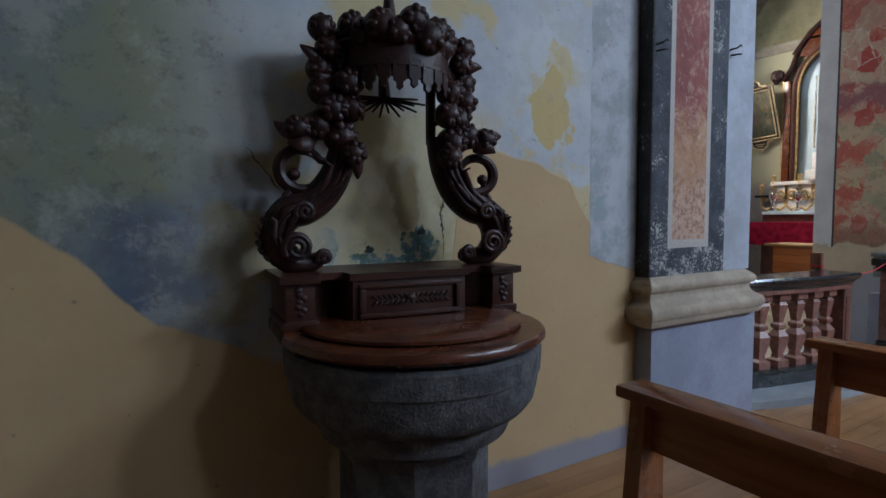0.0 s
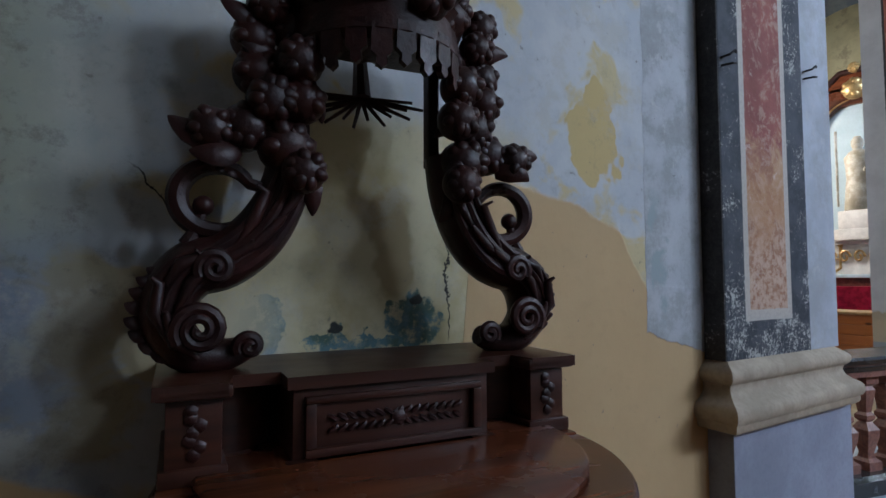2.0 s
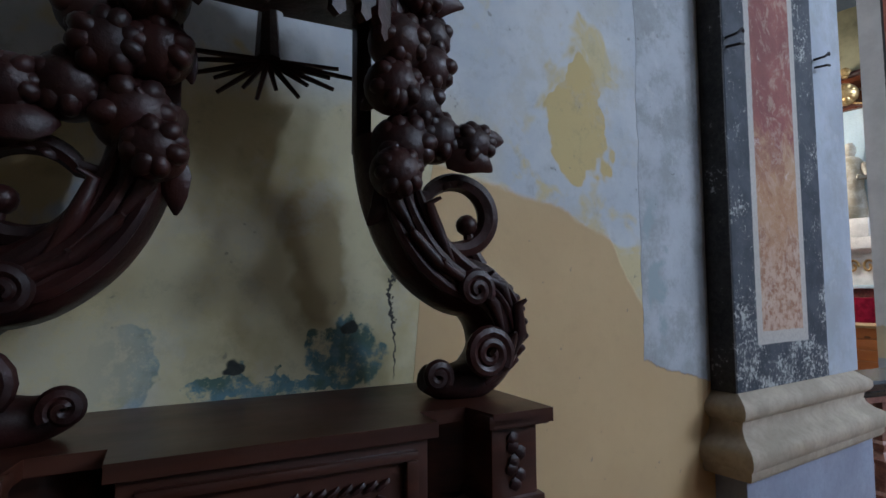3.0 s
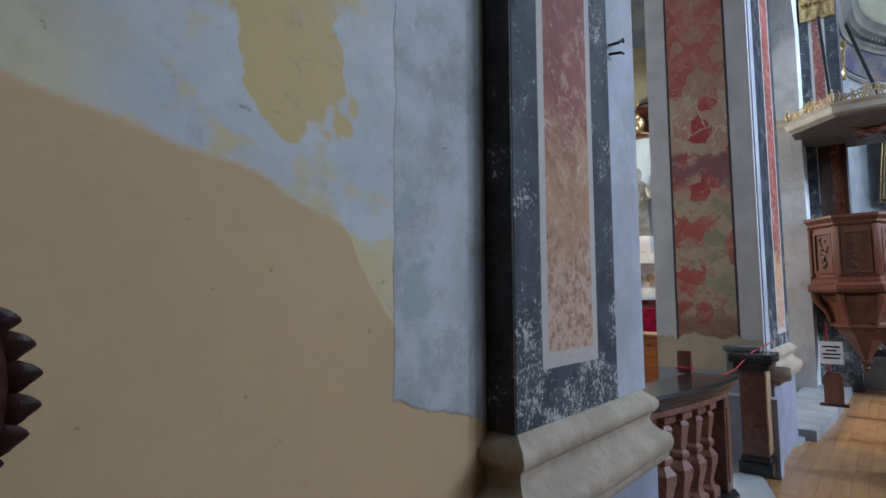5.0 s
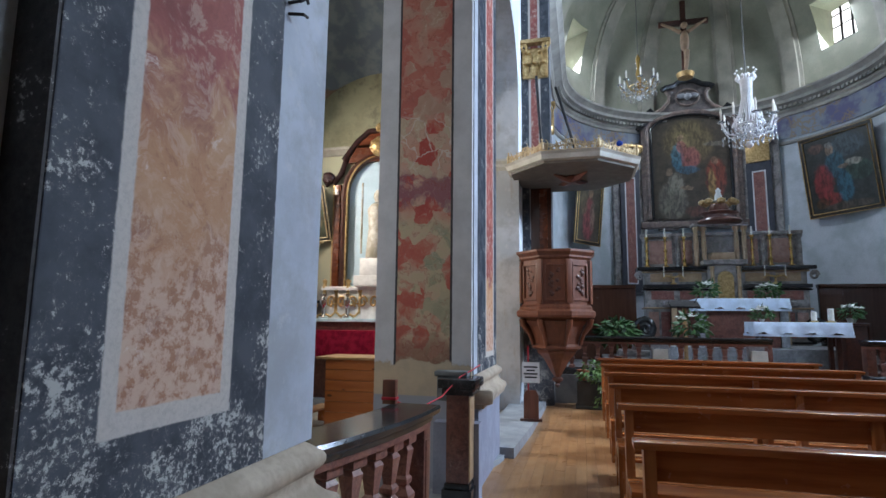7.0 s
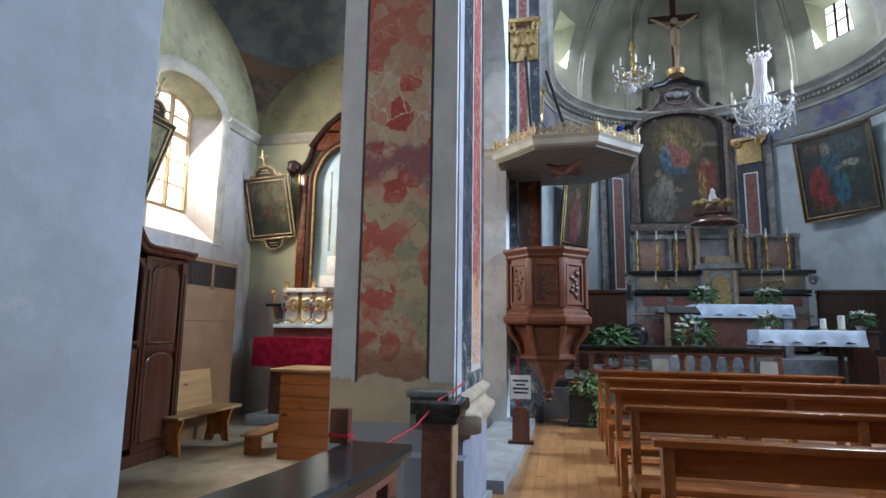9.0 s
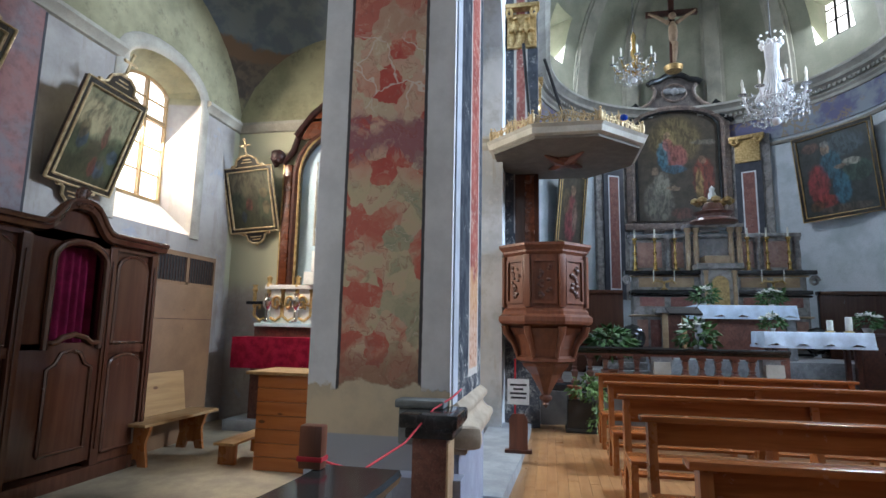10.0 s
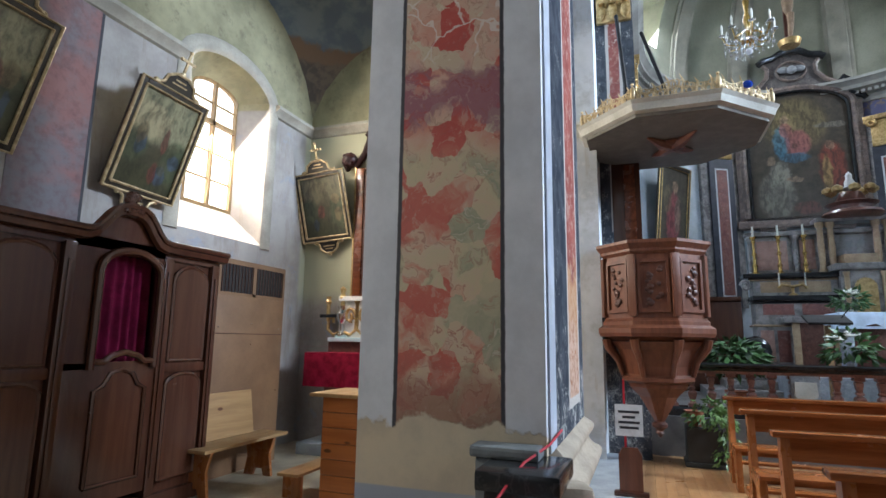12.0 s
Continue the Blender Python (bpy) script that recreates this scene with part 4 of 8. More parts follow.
def gilded_capital(m, w, d, h, label):
    """Composite capital: bell, leaves, two scrolls and a slab."""
    t = thing("capital", m, label, "capital")
    part("bell", cube(-w / 2, w / 2, -d, 0, 0, h * 0.8, 0.02), M_gold, t)
    for i in range(3):
        for row in range(2):
            x = (-0.34 + 0.34 * i) * w if row == 0 else (-0.2 + 0.4 * (i % 2)) * w
            if row == 1 and i == 2:
                continue
            bm = bmesh.new()
            ball(bm, (x, -d - 0.02, h * (0.2 + 0.28 * row)), 1, 1, (w * 0.14, 0.05, h * 0.19))
            ball(bm, (x, -d - 0.07, h * (0.36 + 0.28 * row)), 1, 1, (w * 0.11, 0.05, h * 0.05))
            part("leaf", bm, M_gold, t)
    for sx in (-1, 1):
        sp = [(sx * (w * 0.42 + 0.14 * w * math.cos(a) * (1 - a / 16)), -d - 0.05, h * 0.78 + 0.15 * h * math.sin(a) * (1 - a / 16)) for a in [k * 0.5 for k in range(26)]]
        part("scroll", sweep(sp, [w * 0.05 * (1 - k / 40) for k in range(26)], 6), M_gold, t)
    part("abacus", cube(-w * 0.62, w * 0.62, -d - 0.1, 0, h * 0.9, h, 0.015), M_gold, t)
    return t


gilded_capital(pose(12.955, 2.13, 6.55, 0, 0, -90), 0.52, 0.08, 0.8, "gilded composite capital on the choir pilaster")
gilded_capital(pose(13.75, 1.95, 5.6, 0, 0, -90), 0.3, 0.08, 0.7, "small gilded capital beside the choir arch")

# ---- high altar, retable and choir furniture ----
APSE = 22.62
C_retable = canvas("altar_painting", (0.075, 0.058, 0.04), [
    (-0.05, 2.95, 0.85, 0.85, (0.2, 0.155, 0.07)), (-0.3, 2.95, 0.3, 0.45, (0.3, 0.23, 0.1)), (-0.42, 2.45, 0.22, 0.5, (0.05, 0.2, 0.3)),
    (0.0, 2.4, 0.34, 0.4, (0.38, 0.11, 0.11)), (-0.28, 2.8, 0.17, 0.24, (0.42, 0.14, 0.13)), (-0.3, 3.12, 0.1, 0.13, (0.48, 0.31, 0.2)),
    (-0.1, 1.95, 0.4, 0.16, (0.06, 0.16, 0.24)), (-0.62, 0.85, 0.5, 0.7, (0.24, 0.22, 0.17)), (-0.5, 1.45, 0.28, 0.4, (0.3, 0.28, 0.22)),
    (-0.72, 1.9, 0.12, 0.15, (0.44, 0.3, 0.19)), (-0.15, 1.3, 0.22, 0.08, (0.4, 0.27, 0.17)), (0.8, 1.6, 0.35, 0.75, (0.3, 0.06, 0.035)),
    (0.66, 1.35, 0.13, 0.6, (0.42, 0.3, 0.1)), (0.78, 2.25, 0.11, 0.14, (0.42, 0.26, 0.16)), (0.85, 2.85, 0.42, 0.09, (0.22, 0.2, 0.16)),
    (0.1, 0.45, 0.35, 0.2, (0.16, 0.06, 0.045))], 0.16)


M_retable = marble("retable_stone", (0.13, 0.115, 0.11), (0.07, 0.06, 0.06), (0.24, 0.2, 0.17), 5, 0.5)
M_frame_marble = marble("streaked_frame_marble", (0.23, 0.17, 0.14), (0.11, 0.085, 0.078), (0.36, 0.31, 0.27), 5, 0.4)


def retable():
    t = thing("retable", pose(22.42, -2.52, 4.99, 0, 0, -90), "brown-grey marble retable framing a dark arched altar painting", "retable")
    half = [(1.64, 0.0), (1.64, 3.55), (1.32, 3.72), (1.16, 3.98), (1.2, 4.16), (0.98, 4.2), (0.8, 4.3), (0.62, 4.62), (0.66, 4.86), (0.74, 4.96), (0.45, 5.06), (0.22, 5.18), (0.0, 5.22)]
    part("backing", prism(half + [(-x, z) for x, z in half[-2::-1]], -0.02, 0.1, "y"), M_retable, t)
    pts = [(-1.3, 0.2), (1.3, 0.2), (1.3, 3.38)] + arc(0, 3.38, 1.3, 0, 180, 20, 0.58)[1:]
    part("canvas", prism(pts, -0.06, -0.025, "y"), C_retable, t, "dark oil painting of robed figures in clouds")
    rim = [(-1.3, -0.1, 0.2), (-1.3, -0.1, 3.38)] + [(p[0], -0.1, p[1]) for p in arc(0, 3.38, 1.3, 180, 0, 24, 0.58)[1:]] + [(1.3, -0.1, 0.2)]
    part("inner_frame", sweep(rim, 0.05, 6), M_black_marble, t)
    out = [(x * 1.11, -0.08, z if z < 1 else z + 0.09) for x, y, z in rim]
    part("frame_moulding", sweep(out, 0.1, 8), M_frame_marble, t, "streaked rose-brown marble moulding")
    for sx in (-1, 1):
        a, b = sorted((sx * 1.47, sx * 1.64))
        part("jamb", cube(a, b, -0.14, -0.02, 0, 3.5, 0.02), M_frame_marble, t)
        part("shoulder_cap", sweep([(sx * 1.76, -0.1, 3.5), (sx * 1.7, -0.1, 3.6), (sx * 1.42, -0.1, 3.72), (sx * 1.22, -0.1, 3.92), (sx * 1.18, -0.1, 4.1), (sx * 1.28, -0.1, 4.22), (sx * 1.38, -0.1, 4.14), (sx * 1.32, -0.1, 4.04)], [0.07, 0.09, 0.09, 0.08, 0.08, 0.09, 0.08, 0.05], 8), M_black_marble, t, "dark swept cornice")
        part("crest_side", sweep([(sx * 1.1, -0.06, 4.12), (sx * 0.86, -0.06, 4.24), (sx * 0.64, -0.06, 4.5), (sx * 0.62, -0.06, 4.75), (sx * 0.76, -0.06, 4.94)], 0.06, 8), M_frame_marble, t)
        a, b = sorted((sx * 0.5, sx * 1.15))
        part("foot_block", cube(a, b, -0.2, 0.0, -0.2, 0.0, 0.02), M_frame_marble, t)
    part("crest_cap", sweep([(-0.86, -0.1, 4.92), (-0.72, -0.1, 5.02), (-0.48, -0.1, 5.06), (-0.26, -0.1, 5.2), (0, -0.1, 5.26), (0.26, -0.1, 5.2), (0.48, -0.1, 5.06), (0.72, -0.1, 5.02), (0.86, -0.1, 4.92)], 0.1, 8), M_black_marble, t, "dark curved crest cornice")
    part("sill", cube(-1.72, 1.72, -0.24, 0.08, -0.12, 0.1, 0.03), M_frame_marble, t)
    bm = bmesh.new()
    ball(bm, (0, -0.14, 4.62), 0.13, 2)
    for sx in (-1, 1):
        ball(bm, (sx * 0.2, -0.1, 4.66), 0.12, 2, (1.4, 0.5, 0.9))
    part("crest_ornament", bm, M_grey_marble, t, "pale winged stone ornament")
    part("crest_oval", sweep([(0.38 * math.cos(k * math.pi / 12), -0.05, 4.62 + 0.3 * math.sin(k * math.pi / 12)) for k in range(25)], 0.035, 6), M_frame_marble, t)
    return t


retable()


def choir_order(y, x, label, top):
    """Painted flat pilaster of the apse with its gilded capital."""
    a = math.degrees(math.atan2(y - AXIS_Y, x - CX))
    t = thing("apse_pilaster", pose(x, y, 2.6, 0, 0, a - 90), label, "pilaster")
    h = top - 2.6
    part("backing", cube(-0.62, 0.62, -0.06, 0.3, 0, h + 0.85), M_altar_marble, t, "streaked grey marble backing")
    part("shaft", cube(-0.38, 0.38, -0.12, -0.06, 0, h), M_slate, t, "dark slate shaft")
    part("frame_line", cube(-0.21, 0.21, -0.128, -0.12, 0.3, h - 0.3), M_paper, t, "pale painted line")
    part("panel", cube(-0.165, 0.165, -0.136, -0.128, 0.35, h - 0.35), M_red_panel, t, "rose marble panel")
    part("capital", cube(-0.36, 0.36, -0.16, -0.06, h, h + 0.75, 0.03), M_gold, t, "gilded capital")
    for sx in (-1, 1):
        sp = [(sx * (0.34 + 0.13 * math.cos(q) * (1 - q / 14)), -0.2, h + 0.68 + 0.13 * math.sin(q) * (1 - q / 14)) for q in [k * 0.5 for k in range(20)]]
        part("scroll", sweep(sp, 0.045, 6), M_gold, t, "gilded scroll")
    part("abacus", cube(-0.5, 0.5, -0.24, -0.06, h + 0.76, h + 0.88, 0.02), M_gold, t)
    return t


M_slate = mottled("slate_paint", (0.03, 0.034, 0.05), (0.05, 0.055, 0.075), 6, 0.5)
M_rose_pale = marble("pale_rose_marble", (0.42, 0.24, 0.19), (0.3, 0.16, 0.13), (0.5, 0.4, 0.35), 6, 0.4)
M_red_panel = marble("rose_marble", (0.27, 0.1, 0.08), (0.18, 0.065, 0.055), (0.55, 0.4, 0.35), 6, 0.4)
choir_order(-4.62, 22.15, "slate and rose painted apse pilaster with gilded capital", 7.0)
choir_order(-0.38, 22.15, "slate and rose painted apse pilaster with gilded capital", 7.0)


def high_altar():
    t = thing("high_altar", pose(18.55, AXIS_Y, 0.55, 0, 0, -90), "stepped grey and rose marble high altar with tabernacle", "altar")
    for i, (w, d, h) in enumerate(((3.3, 1.9, 0.16), (2.9, 1.5, 0.32), (2.5, 1.1, 0.48))):
        part("step", cube(-w, w, -d, 0.5, 0.16 * i, h, 0.01), M_altar_marble, t)
    part("mensa_front", cube(-1.35, 1.35, -0.35, 0.3, 0.48, 1.5, 0.02), M_red_marble, t)
    part("mensa", cube(-1.6, 1.6, -0.5, 0.3, 1.5, 1.62, 0.02), M_altar_marble, t)
    part("body", cube(-2.05, 2.05, -0.05, 0.5, 0.48, 2.0, 0.02), M_altar_marble, t)
    part("lower_shelf", cube(-2.1, 2.1, -0.16, 0.5, 2.0, 2.1, 0.015), M_black_marble, t)
    part("gradine", cube(-2.05, 2.05, 0.05, 0.5, 2.1, 2.5, 0.015), M_altar_marble, t)
    part("upper_shelf", cube(-2.25, 2.25, -0.1, 0.55, 2.5, 2.6, 0.015), M_black_marble, t, "black marble shelf")
    for sx in (-1, 1):
        for k in (0, 1):
            a, b = sx * (0.55 + 0.75 * k), sx * (1.15 + 0.75 * k)
            part("inlay", cube(min(a, b), max(a, b), -0.062, -0.05, 1.68, 1.92, 0.004), M_red_panel, t, "rose marble inlay")
            part("inlay", cube(min(a, b), max(a, b), 0.038, 0.05, 2.18, 2.42, 0.004), M_cream_marble, t, "cream marble inlay")
            part("front_pilaster", cube(min(a, a + sx * 0.14), max(a, a + sx * 0.14), -0.4, -0.345, 0.5, 1.5, 0.01), M_cream_marble, t)
        sp = [(sx * (2.1 + 0.26 * math.cos(q) * (1 - q / 14)), -0.15, 0.85 + 0.3 * math.sin(q) * (1 - q / 14)) for q in [k * 0.5 for k in range(22)]]
        part("side_volute", sweep(sp, 0.1, 8), M_black_marble, t)
    for z, o in ((0.52, 0.08), (1.42, 0.07), (1.93, 0.06), (2.44, -0.03)):
        part("moulding", moulding([(-2.07, 0.5), (-2.07, -0.05 if z < 2 else 0.05), (2.07, -0.05 if z < 2 else 0.05), (2.07, 0.5)], [(0, z), (0.03, z), (0.05, z + 0.025), (0.02, z + 0.05), (0, z + 0.05)]), M_cream_marble if z in (1.42, 2.44) else M_black_marble, t)
    for sx in (-1, 1):
        for k, (a, b) in enumerate(((1.42, 1.66), (1.72, 1.98))):
            x0, x1 = sorted((sx * a, sx * b))
            part("side_inlay", cube(x0, x1, -0.066, -0.05, 0.66, 1.34, 0.004), (M_red_panel, M_rose_pale)[k], t, "rose marble inlay")
        bm = bmesh.new()
        sweep([(sx * (2.2 + 0.11 * math.cos(q) * (1 - q / 14)), -0.02, 2.34 + 0.13 * math.sin(q) * (1 - q / 14)) for q in [k * 0.5 for k in range(20)]], 0.035, 6, bm)
        part("shelf_volute", bm, M_altar_marble, t)
    part("tabernacle", cube(-0.42, 0.42, -0.2, 0.5, 1.62, 2.62, 0.02), M_altar_marble, t)
    pts = [(-0.2, 1.72), (0.2, 1.72), (0.2, 2.25)] + arc(0, 2.25, 0.2, 0, 180, 8) + [(-0.2, 2.25)]
    part("tabernacle_door", prism(pts, -0.225, -0.2, "y"), M_gold, t, "gilded arched door")
    for sx in (-1, 1):
        part("column", lathe([(0.055, 0), (0.07, 0.02), (0.05, 0.05), (0.05, 0.85), (0.07, 0.9), (0.06, 0.93)], 12, (sx * 0.33, -0.24, 1.65)), M_cream_marble, t)
    part("tabernacle_cap", cube(-0.55, 0.55, -0.32, 0.5, 2.62, 2.76, 0.03), M_altar_marble, t)
    part("throne", cube(-0.3, 0.3, -0.1, 0.45, 2.76, 2.98, 0.02), M_cream_marble, t)
    # niche with small columns and dome above the tabernacle
    part("niche_back", cube(-2.0, 2.0, 0.38, 0.5, 2.6, 3.5, 0.01), M_altar_marble, t, "marble panelled back")
    for a, b in ((-1.86, -1.24), (-1.0, -0.7), (0.7, 1.0), (1.24, 1.86)):
        part("back_panel", cube(a, b, 0.362, 0.38, 2.72, 3.4, 0.004), M_rose_pale, t, "rose marble panel")
    for x in (-2.0, -1.1, -0.62, -0.42, 0.42, 0.62, 1.1, 2.0):
        k = 1.0 if abs(x) < 0.7 else 0.78
        part("colonnette", lathe([(r, z * k) for r, z in [(0.09, 0), (0.09, 0.06), (0.06, 0.1), (0.07, 0.6), (0.055, 1.0), (0.09, 1.06), (0.09, 1.15)]], 12, (x, 0.2 if abs(x) < 0.7 else 0.3, 2.6)), M_cream_marble if abs(x) < 0.7 else M_altar_marble, t)
    part("niche_cornice", cube(-2.1, 2.1, 0.25, 0.5, 3.5, 3.6, 0.02), M_altar_marble, t)
    part("niche_cap", cube(-0.72, 0.72, 0.08, 0.5, 3.74, 3.83, 0.02), M_altar_marble, t)
    part("canopy", lathe([(0.5, 0), (0.58, 0.06), (0.54, 0.12), (0.4, 0.16), (0.4, 0.24), (0.5, 0.3), (0.3, 0.36), (0.2, 0.56)], 20, (0, 0.1, 3.8)), M_red_marble, t, "carved marble canopy")
    bm = bmesh.new()
    for i in range(8):
        a = i * math.pi / 4
        ball(bm, (0.42 * math.cos(a), 0.1 + 0.3 * math.sin(a), 4.42), 0.13, 1, (1, 1, 0.8))
    part("gilded_crown", bm, M_gold, t, "gilded scrolled crown")
    part("finial", lathe([(0.2, 0), (0.1, 0.05), (0.1, 0.15), (0.06, 0.24), (0.07, 0.31), (0.0, 0.4)], 12, (0, 0.1, 4.45)), M_white_stone, t, "white figure-shaped finial")
    return t


high_altar()


def candlestick(h=0.95):
    t = thing("candlestick", pose(0, 0, -60), "tall gilded altar candlestick with turned stem", "candlestick", "altar candlesticks")
    prof = [(0.1, 0), (0.1, 0.03), (0.05, 0.06), (0.035, 0.14), (0.06, 0.2), (0.03, 0.26), (0.028, 0.42), (0.055, 0.47), (0.026, 0.53), (0.024, 0.72), (0.05, 0.76), (0.03, 0.8), (0.07, 0.86), (0.07, 0.875), (0.02, 0.88)]
    part("stem", lathe(prof, 14), M_brass, t)
    part("candle", lathe([(0.022, 0.88), (0.022, 1.12), (0.004, 1.125)], 10), M_candle, t, "white candle")
    return t


c0 = candlestick()
for i, y in enumerate((-0.55, -1.05, -1.55, -3.3, -3.75, -4.25)):
    if i == 0:
        c0.matrix_world = pose(18.72, y, 3.15)
    else:
        copy_thing(c0, pose(18.72, y, 3.15))


def low_candle(x, y, z, r, h):
    t = thing("pillar_candle", pose(x, y, z), "thick white pillar candle on a brass plate", "candle", "table candles")
    part("plate", lathe([(r * 1.5, 0), (r * 1.6, 0.015), (r, 0.03)], 16), M_brass, t)
    part("wax", lathe([(r, 0.03), (r, h), (r * 0.8, h + 0.01), (0.01, h)], 16), M_candle, t)


def small_candlestick(x, y, z):
    t = thing("small_candlestick", pose(x, y, z), "low gilt candelabrum with two white tapers", "candlestick", "gradine candelabra")
    part("base", lathe([(0.1, 0), (0.08, 0.03), (0.03, 0.06), (0.03, 0.16), (0.05, 0.18)], 12), M_gold, t)
    part("arm", sweep([(0, -0.28, 0.16), (0, -0.2, 0.24), (0, 0, 0.2), (0, 0.2, 0.24), (0, 0.28, 0.16)], 0.03, 6), M_gold, t)
    for s in (-1, 1):
        part("taper", lathe([(0.016, 0.2), (0.016, 0.5), (0.003, 0.51)], 8, (0, s * 0.25, 0)), M_candle, t)


small_candlestick(18.46, -1.2, 2.65)
small_candlestick(18.46, -3.75, 2.65)


def leaves(bm, c, r, n, size, seed, droop=0.3, squash=0.8):
    """Many small pointed leaves round c."""
    rng = random.Random(seed)
    for _ in range(n):
        a, u, k = rng.uniform(0, 6.283), rng.uniform(-0.5, 1), rng.uniform(0.25, 1) ** 0.6
        d = Vector((math.cos(a) * math.sqrt(max(0, 1 - u * u)), math.sin(a) * math.sqrt(max(0, 1 - u * u)), u * squash))
        p = Vector(c) + d * r * k
        tip = (d + Vector((rng.uniform(-0.6, 0.6), rng.uniform(-0.6, 0.6), rng.uniform(-0.6, 0.3) - droop))).normalized()
        side = tip.cross(Vector((rng.uniform(-1, 1), rng.uniform(-1, 1), 1))).normalized()
        s = size * rng.uniform(0.6, 1.2)
        up = side.cross(tip) * s * 0.12
        vs = [bm.verts.new(q) for q in (p, p + tip * s * 0.45 + side * s * 0.25 - up, p + tip * s, p + tip * s * 0.45 - side * s * 0.25 - up)]
        mid = bm.verts.new(p + tip * s * 0.5 + up)
        for i in range(4):
            bm.faces.new((vs[i], vs[(i + 1) % 4], mid))
    return bm


def flowers(x, y, z, r, seed, label, pot=0.0, n=16):
    t = thing("flower_arrangement", pose(x, y, z), label, "flowers")
    if pot:
        part("vase", lathe([(pot * 0.6, 0), (pot, pot * 0.9), (pot * 1.05, pot), (pot * 0.9, pot)], 14), M_white_stone, t)
    part("foliage", leaves(bmesh.new(), (0, 0, pot + r * 0.5), r, 130, r * 0.5, seed), M_leaf, t)
    rng = random.Random(seed + 5)
    bm = bmesh.new()
    for _ in range(n):
        a, k = rng.uniform(0, 6.283), rng.uniform(0, 0.95)
        q = (r * k * math.cos(a), r * k * math.sin(a), pot + r * (0.75 + 0.55 * math.sqrt(1 - k * k) * rng.uniform(0.6, 1)))
        for j in range(5):
            b = j * 1.257
            ball(bm, (q[0] + 0.028 * math.cos(b), q[1] + 0.028 * math.sin(b), q[2]), 0.026, 1, (1, 1, 0.5))
        ball(bm, (q[0], q[1], q[2] + 0.012), 0.02, 1)
    part("blossoms", bm, M_flower, t, "white blossoms")
    return t


def cloth_table(x0, x1, y0, y1, floor, top, label):
    """Table with legs and a linen cloth that hangs over its edges."""
    t = thing("altar_table", pose((x0 + x1) / 2, (y0 + y1) / 2, floor), label, "table")
    hx, hy, h = (x1 - x0) / 2, (y1 - y0) / 2, top - floor
    part("tabletop", cube(-hx, hx, -hy, hy, h - 0.05, h - 0.006, 0.008), M_walnut, t)
    for sx in (-1, 1):
        for sy in (-1, 1):
            part("leg", cube(sx * (hx - 0.12) - 0.04, sx * (hx - 0.12) + 0.04, sy * (hy - 0.2) - 0.04, sy * (hy - 0.2) + 0.04, 0, h - 0.05, 0.006), M_walnut, t)
    c = thing("tablecloth", pose((x0 + x1) / 2, (y0 + y1) / 2, floor), "white linen tablecloth with lace hem", "tablecloth")
    bm = bmesh.new()
    n = 60
    ring0 = [(-hx - 0.01, -hy - 0.01), (hx + 0.01, -hy - 0.01), (hx + 0.01, hy + 0.01), (-hx - 0.01, hy + 0.01)]
    per = []
    for i in range(4):
        a, b = Vector(ring0[i]), Vector(ring0[(i + 1) % 4])
        m = max(4, int((b - a).length / 0.06))
        per += [a.lerp(b, k / m) for k in range(m)]
    rings = []
    for k, (out, z) in enumerate(((0.0, h + 0.004), (0.012, h - 0.01), (0.02, h - 0.1), (0.03, h - 0.24))):
        ring = []
        for i, p in enumerate(per):
            w = 0.012 * math.sin(i * 0.9) * k + (0.012 * (i % 2) if k == 3 else 0)
            d = Vector((p.x / hx, p.y / hy))
            d = Vector((math.copysign(1, d.x) if abs(d.x) >= abs(d.y) else 0, math.copysign(1, d.y) if abs(d.y) > abs(d.x) else 0))
            ring.append(bm.verts.new((p.x + d.x * (out + w * 0.6), p.y + d.y * (out + w * 0.6), z + (w if k == 3 else 0))))
        rings.append(ring)
    for p, q in zip(rings, rings[1:]):
        for i in range(len(per)):
            j = (i + 1) % len(per)
            bm.faces.new((p[i], p[j], q[j], q[i]))
    bm.faces.new(rings[0])
    part("linen", bm, M_cloth_white, c, "", 60)
    part("lace_hem", moulding([(-hx - 0.03, -hy - 0.03), (-hx - 0.03, hy + 0.03), (hx + 0.03, hy + 0.03), (hx + 0.03, -hy - 0.03)][::-1], [(0.0, h - 0.28), (0.006, h - 0.28), (0.006, h - 0.235), (0.0, h - 0.235)], True), M_cloth_white, c)
    return t


structure("altar_platform", cube(15.5, 17.2, -4.4, -0.5, 0.55, 1.05, 0.01), M_grey_marble, "grey marble platform under the altar table", "step")
cloth_table(15.9, 16.7, -3.2, -1.3, 1.05, 2.15, "altar table under a white lace-edged cloth")
cloth_table(14.3, 14.9, -3.72, -2.02, 0.55, 1.62, "credence table with dark legs under white linen")
part_front = thing("altar_frontal", pose(15.95, -2.25, 1.05), "rose and grey marble altar frontal", "altar")
part("panel", cube(0, 0.2, -0.75, 0.75, 0, 1.0, 0.01), M_red_marble, part_front)
for sy in (-1, 1):
    part("pilaster", cube(-0.03, 0.2, sy * 0.85 - 0.08, sy * 0.85 + 0.08, 0, 1.0, 0.01), M_grey_marble, part_front)
low_candle(14.6, -3.2, 1.63, 0.05, 0.2)
low_candle(14.6, -3.5, 1.63, 0.055, 0.26)
flowers(14.55, -2.25, 1.63, 0.2, 3, "white flowers in a bowl on the credence table", 0.05)
flowers(16.2, -1.55, 2.16, 0.28, 4, "tall white flowers on the altar table", 0.05)
flowers(16.6, -3.0, 2.16, 0.26, 6, "white flowers beside the tabernacle", 0.05, 24)
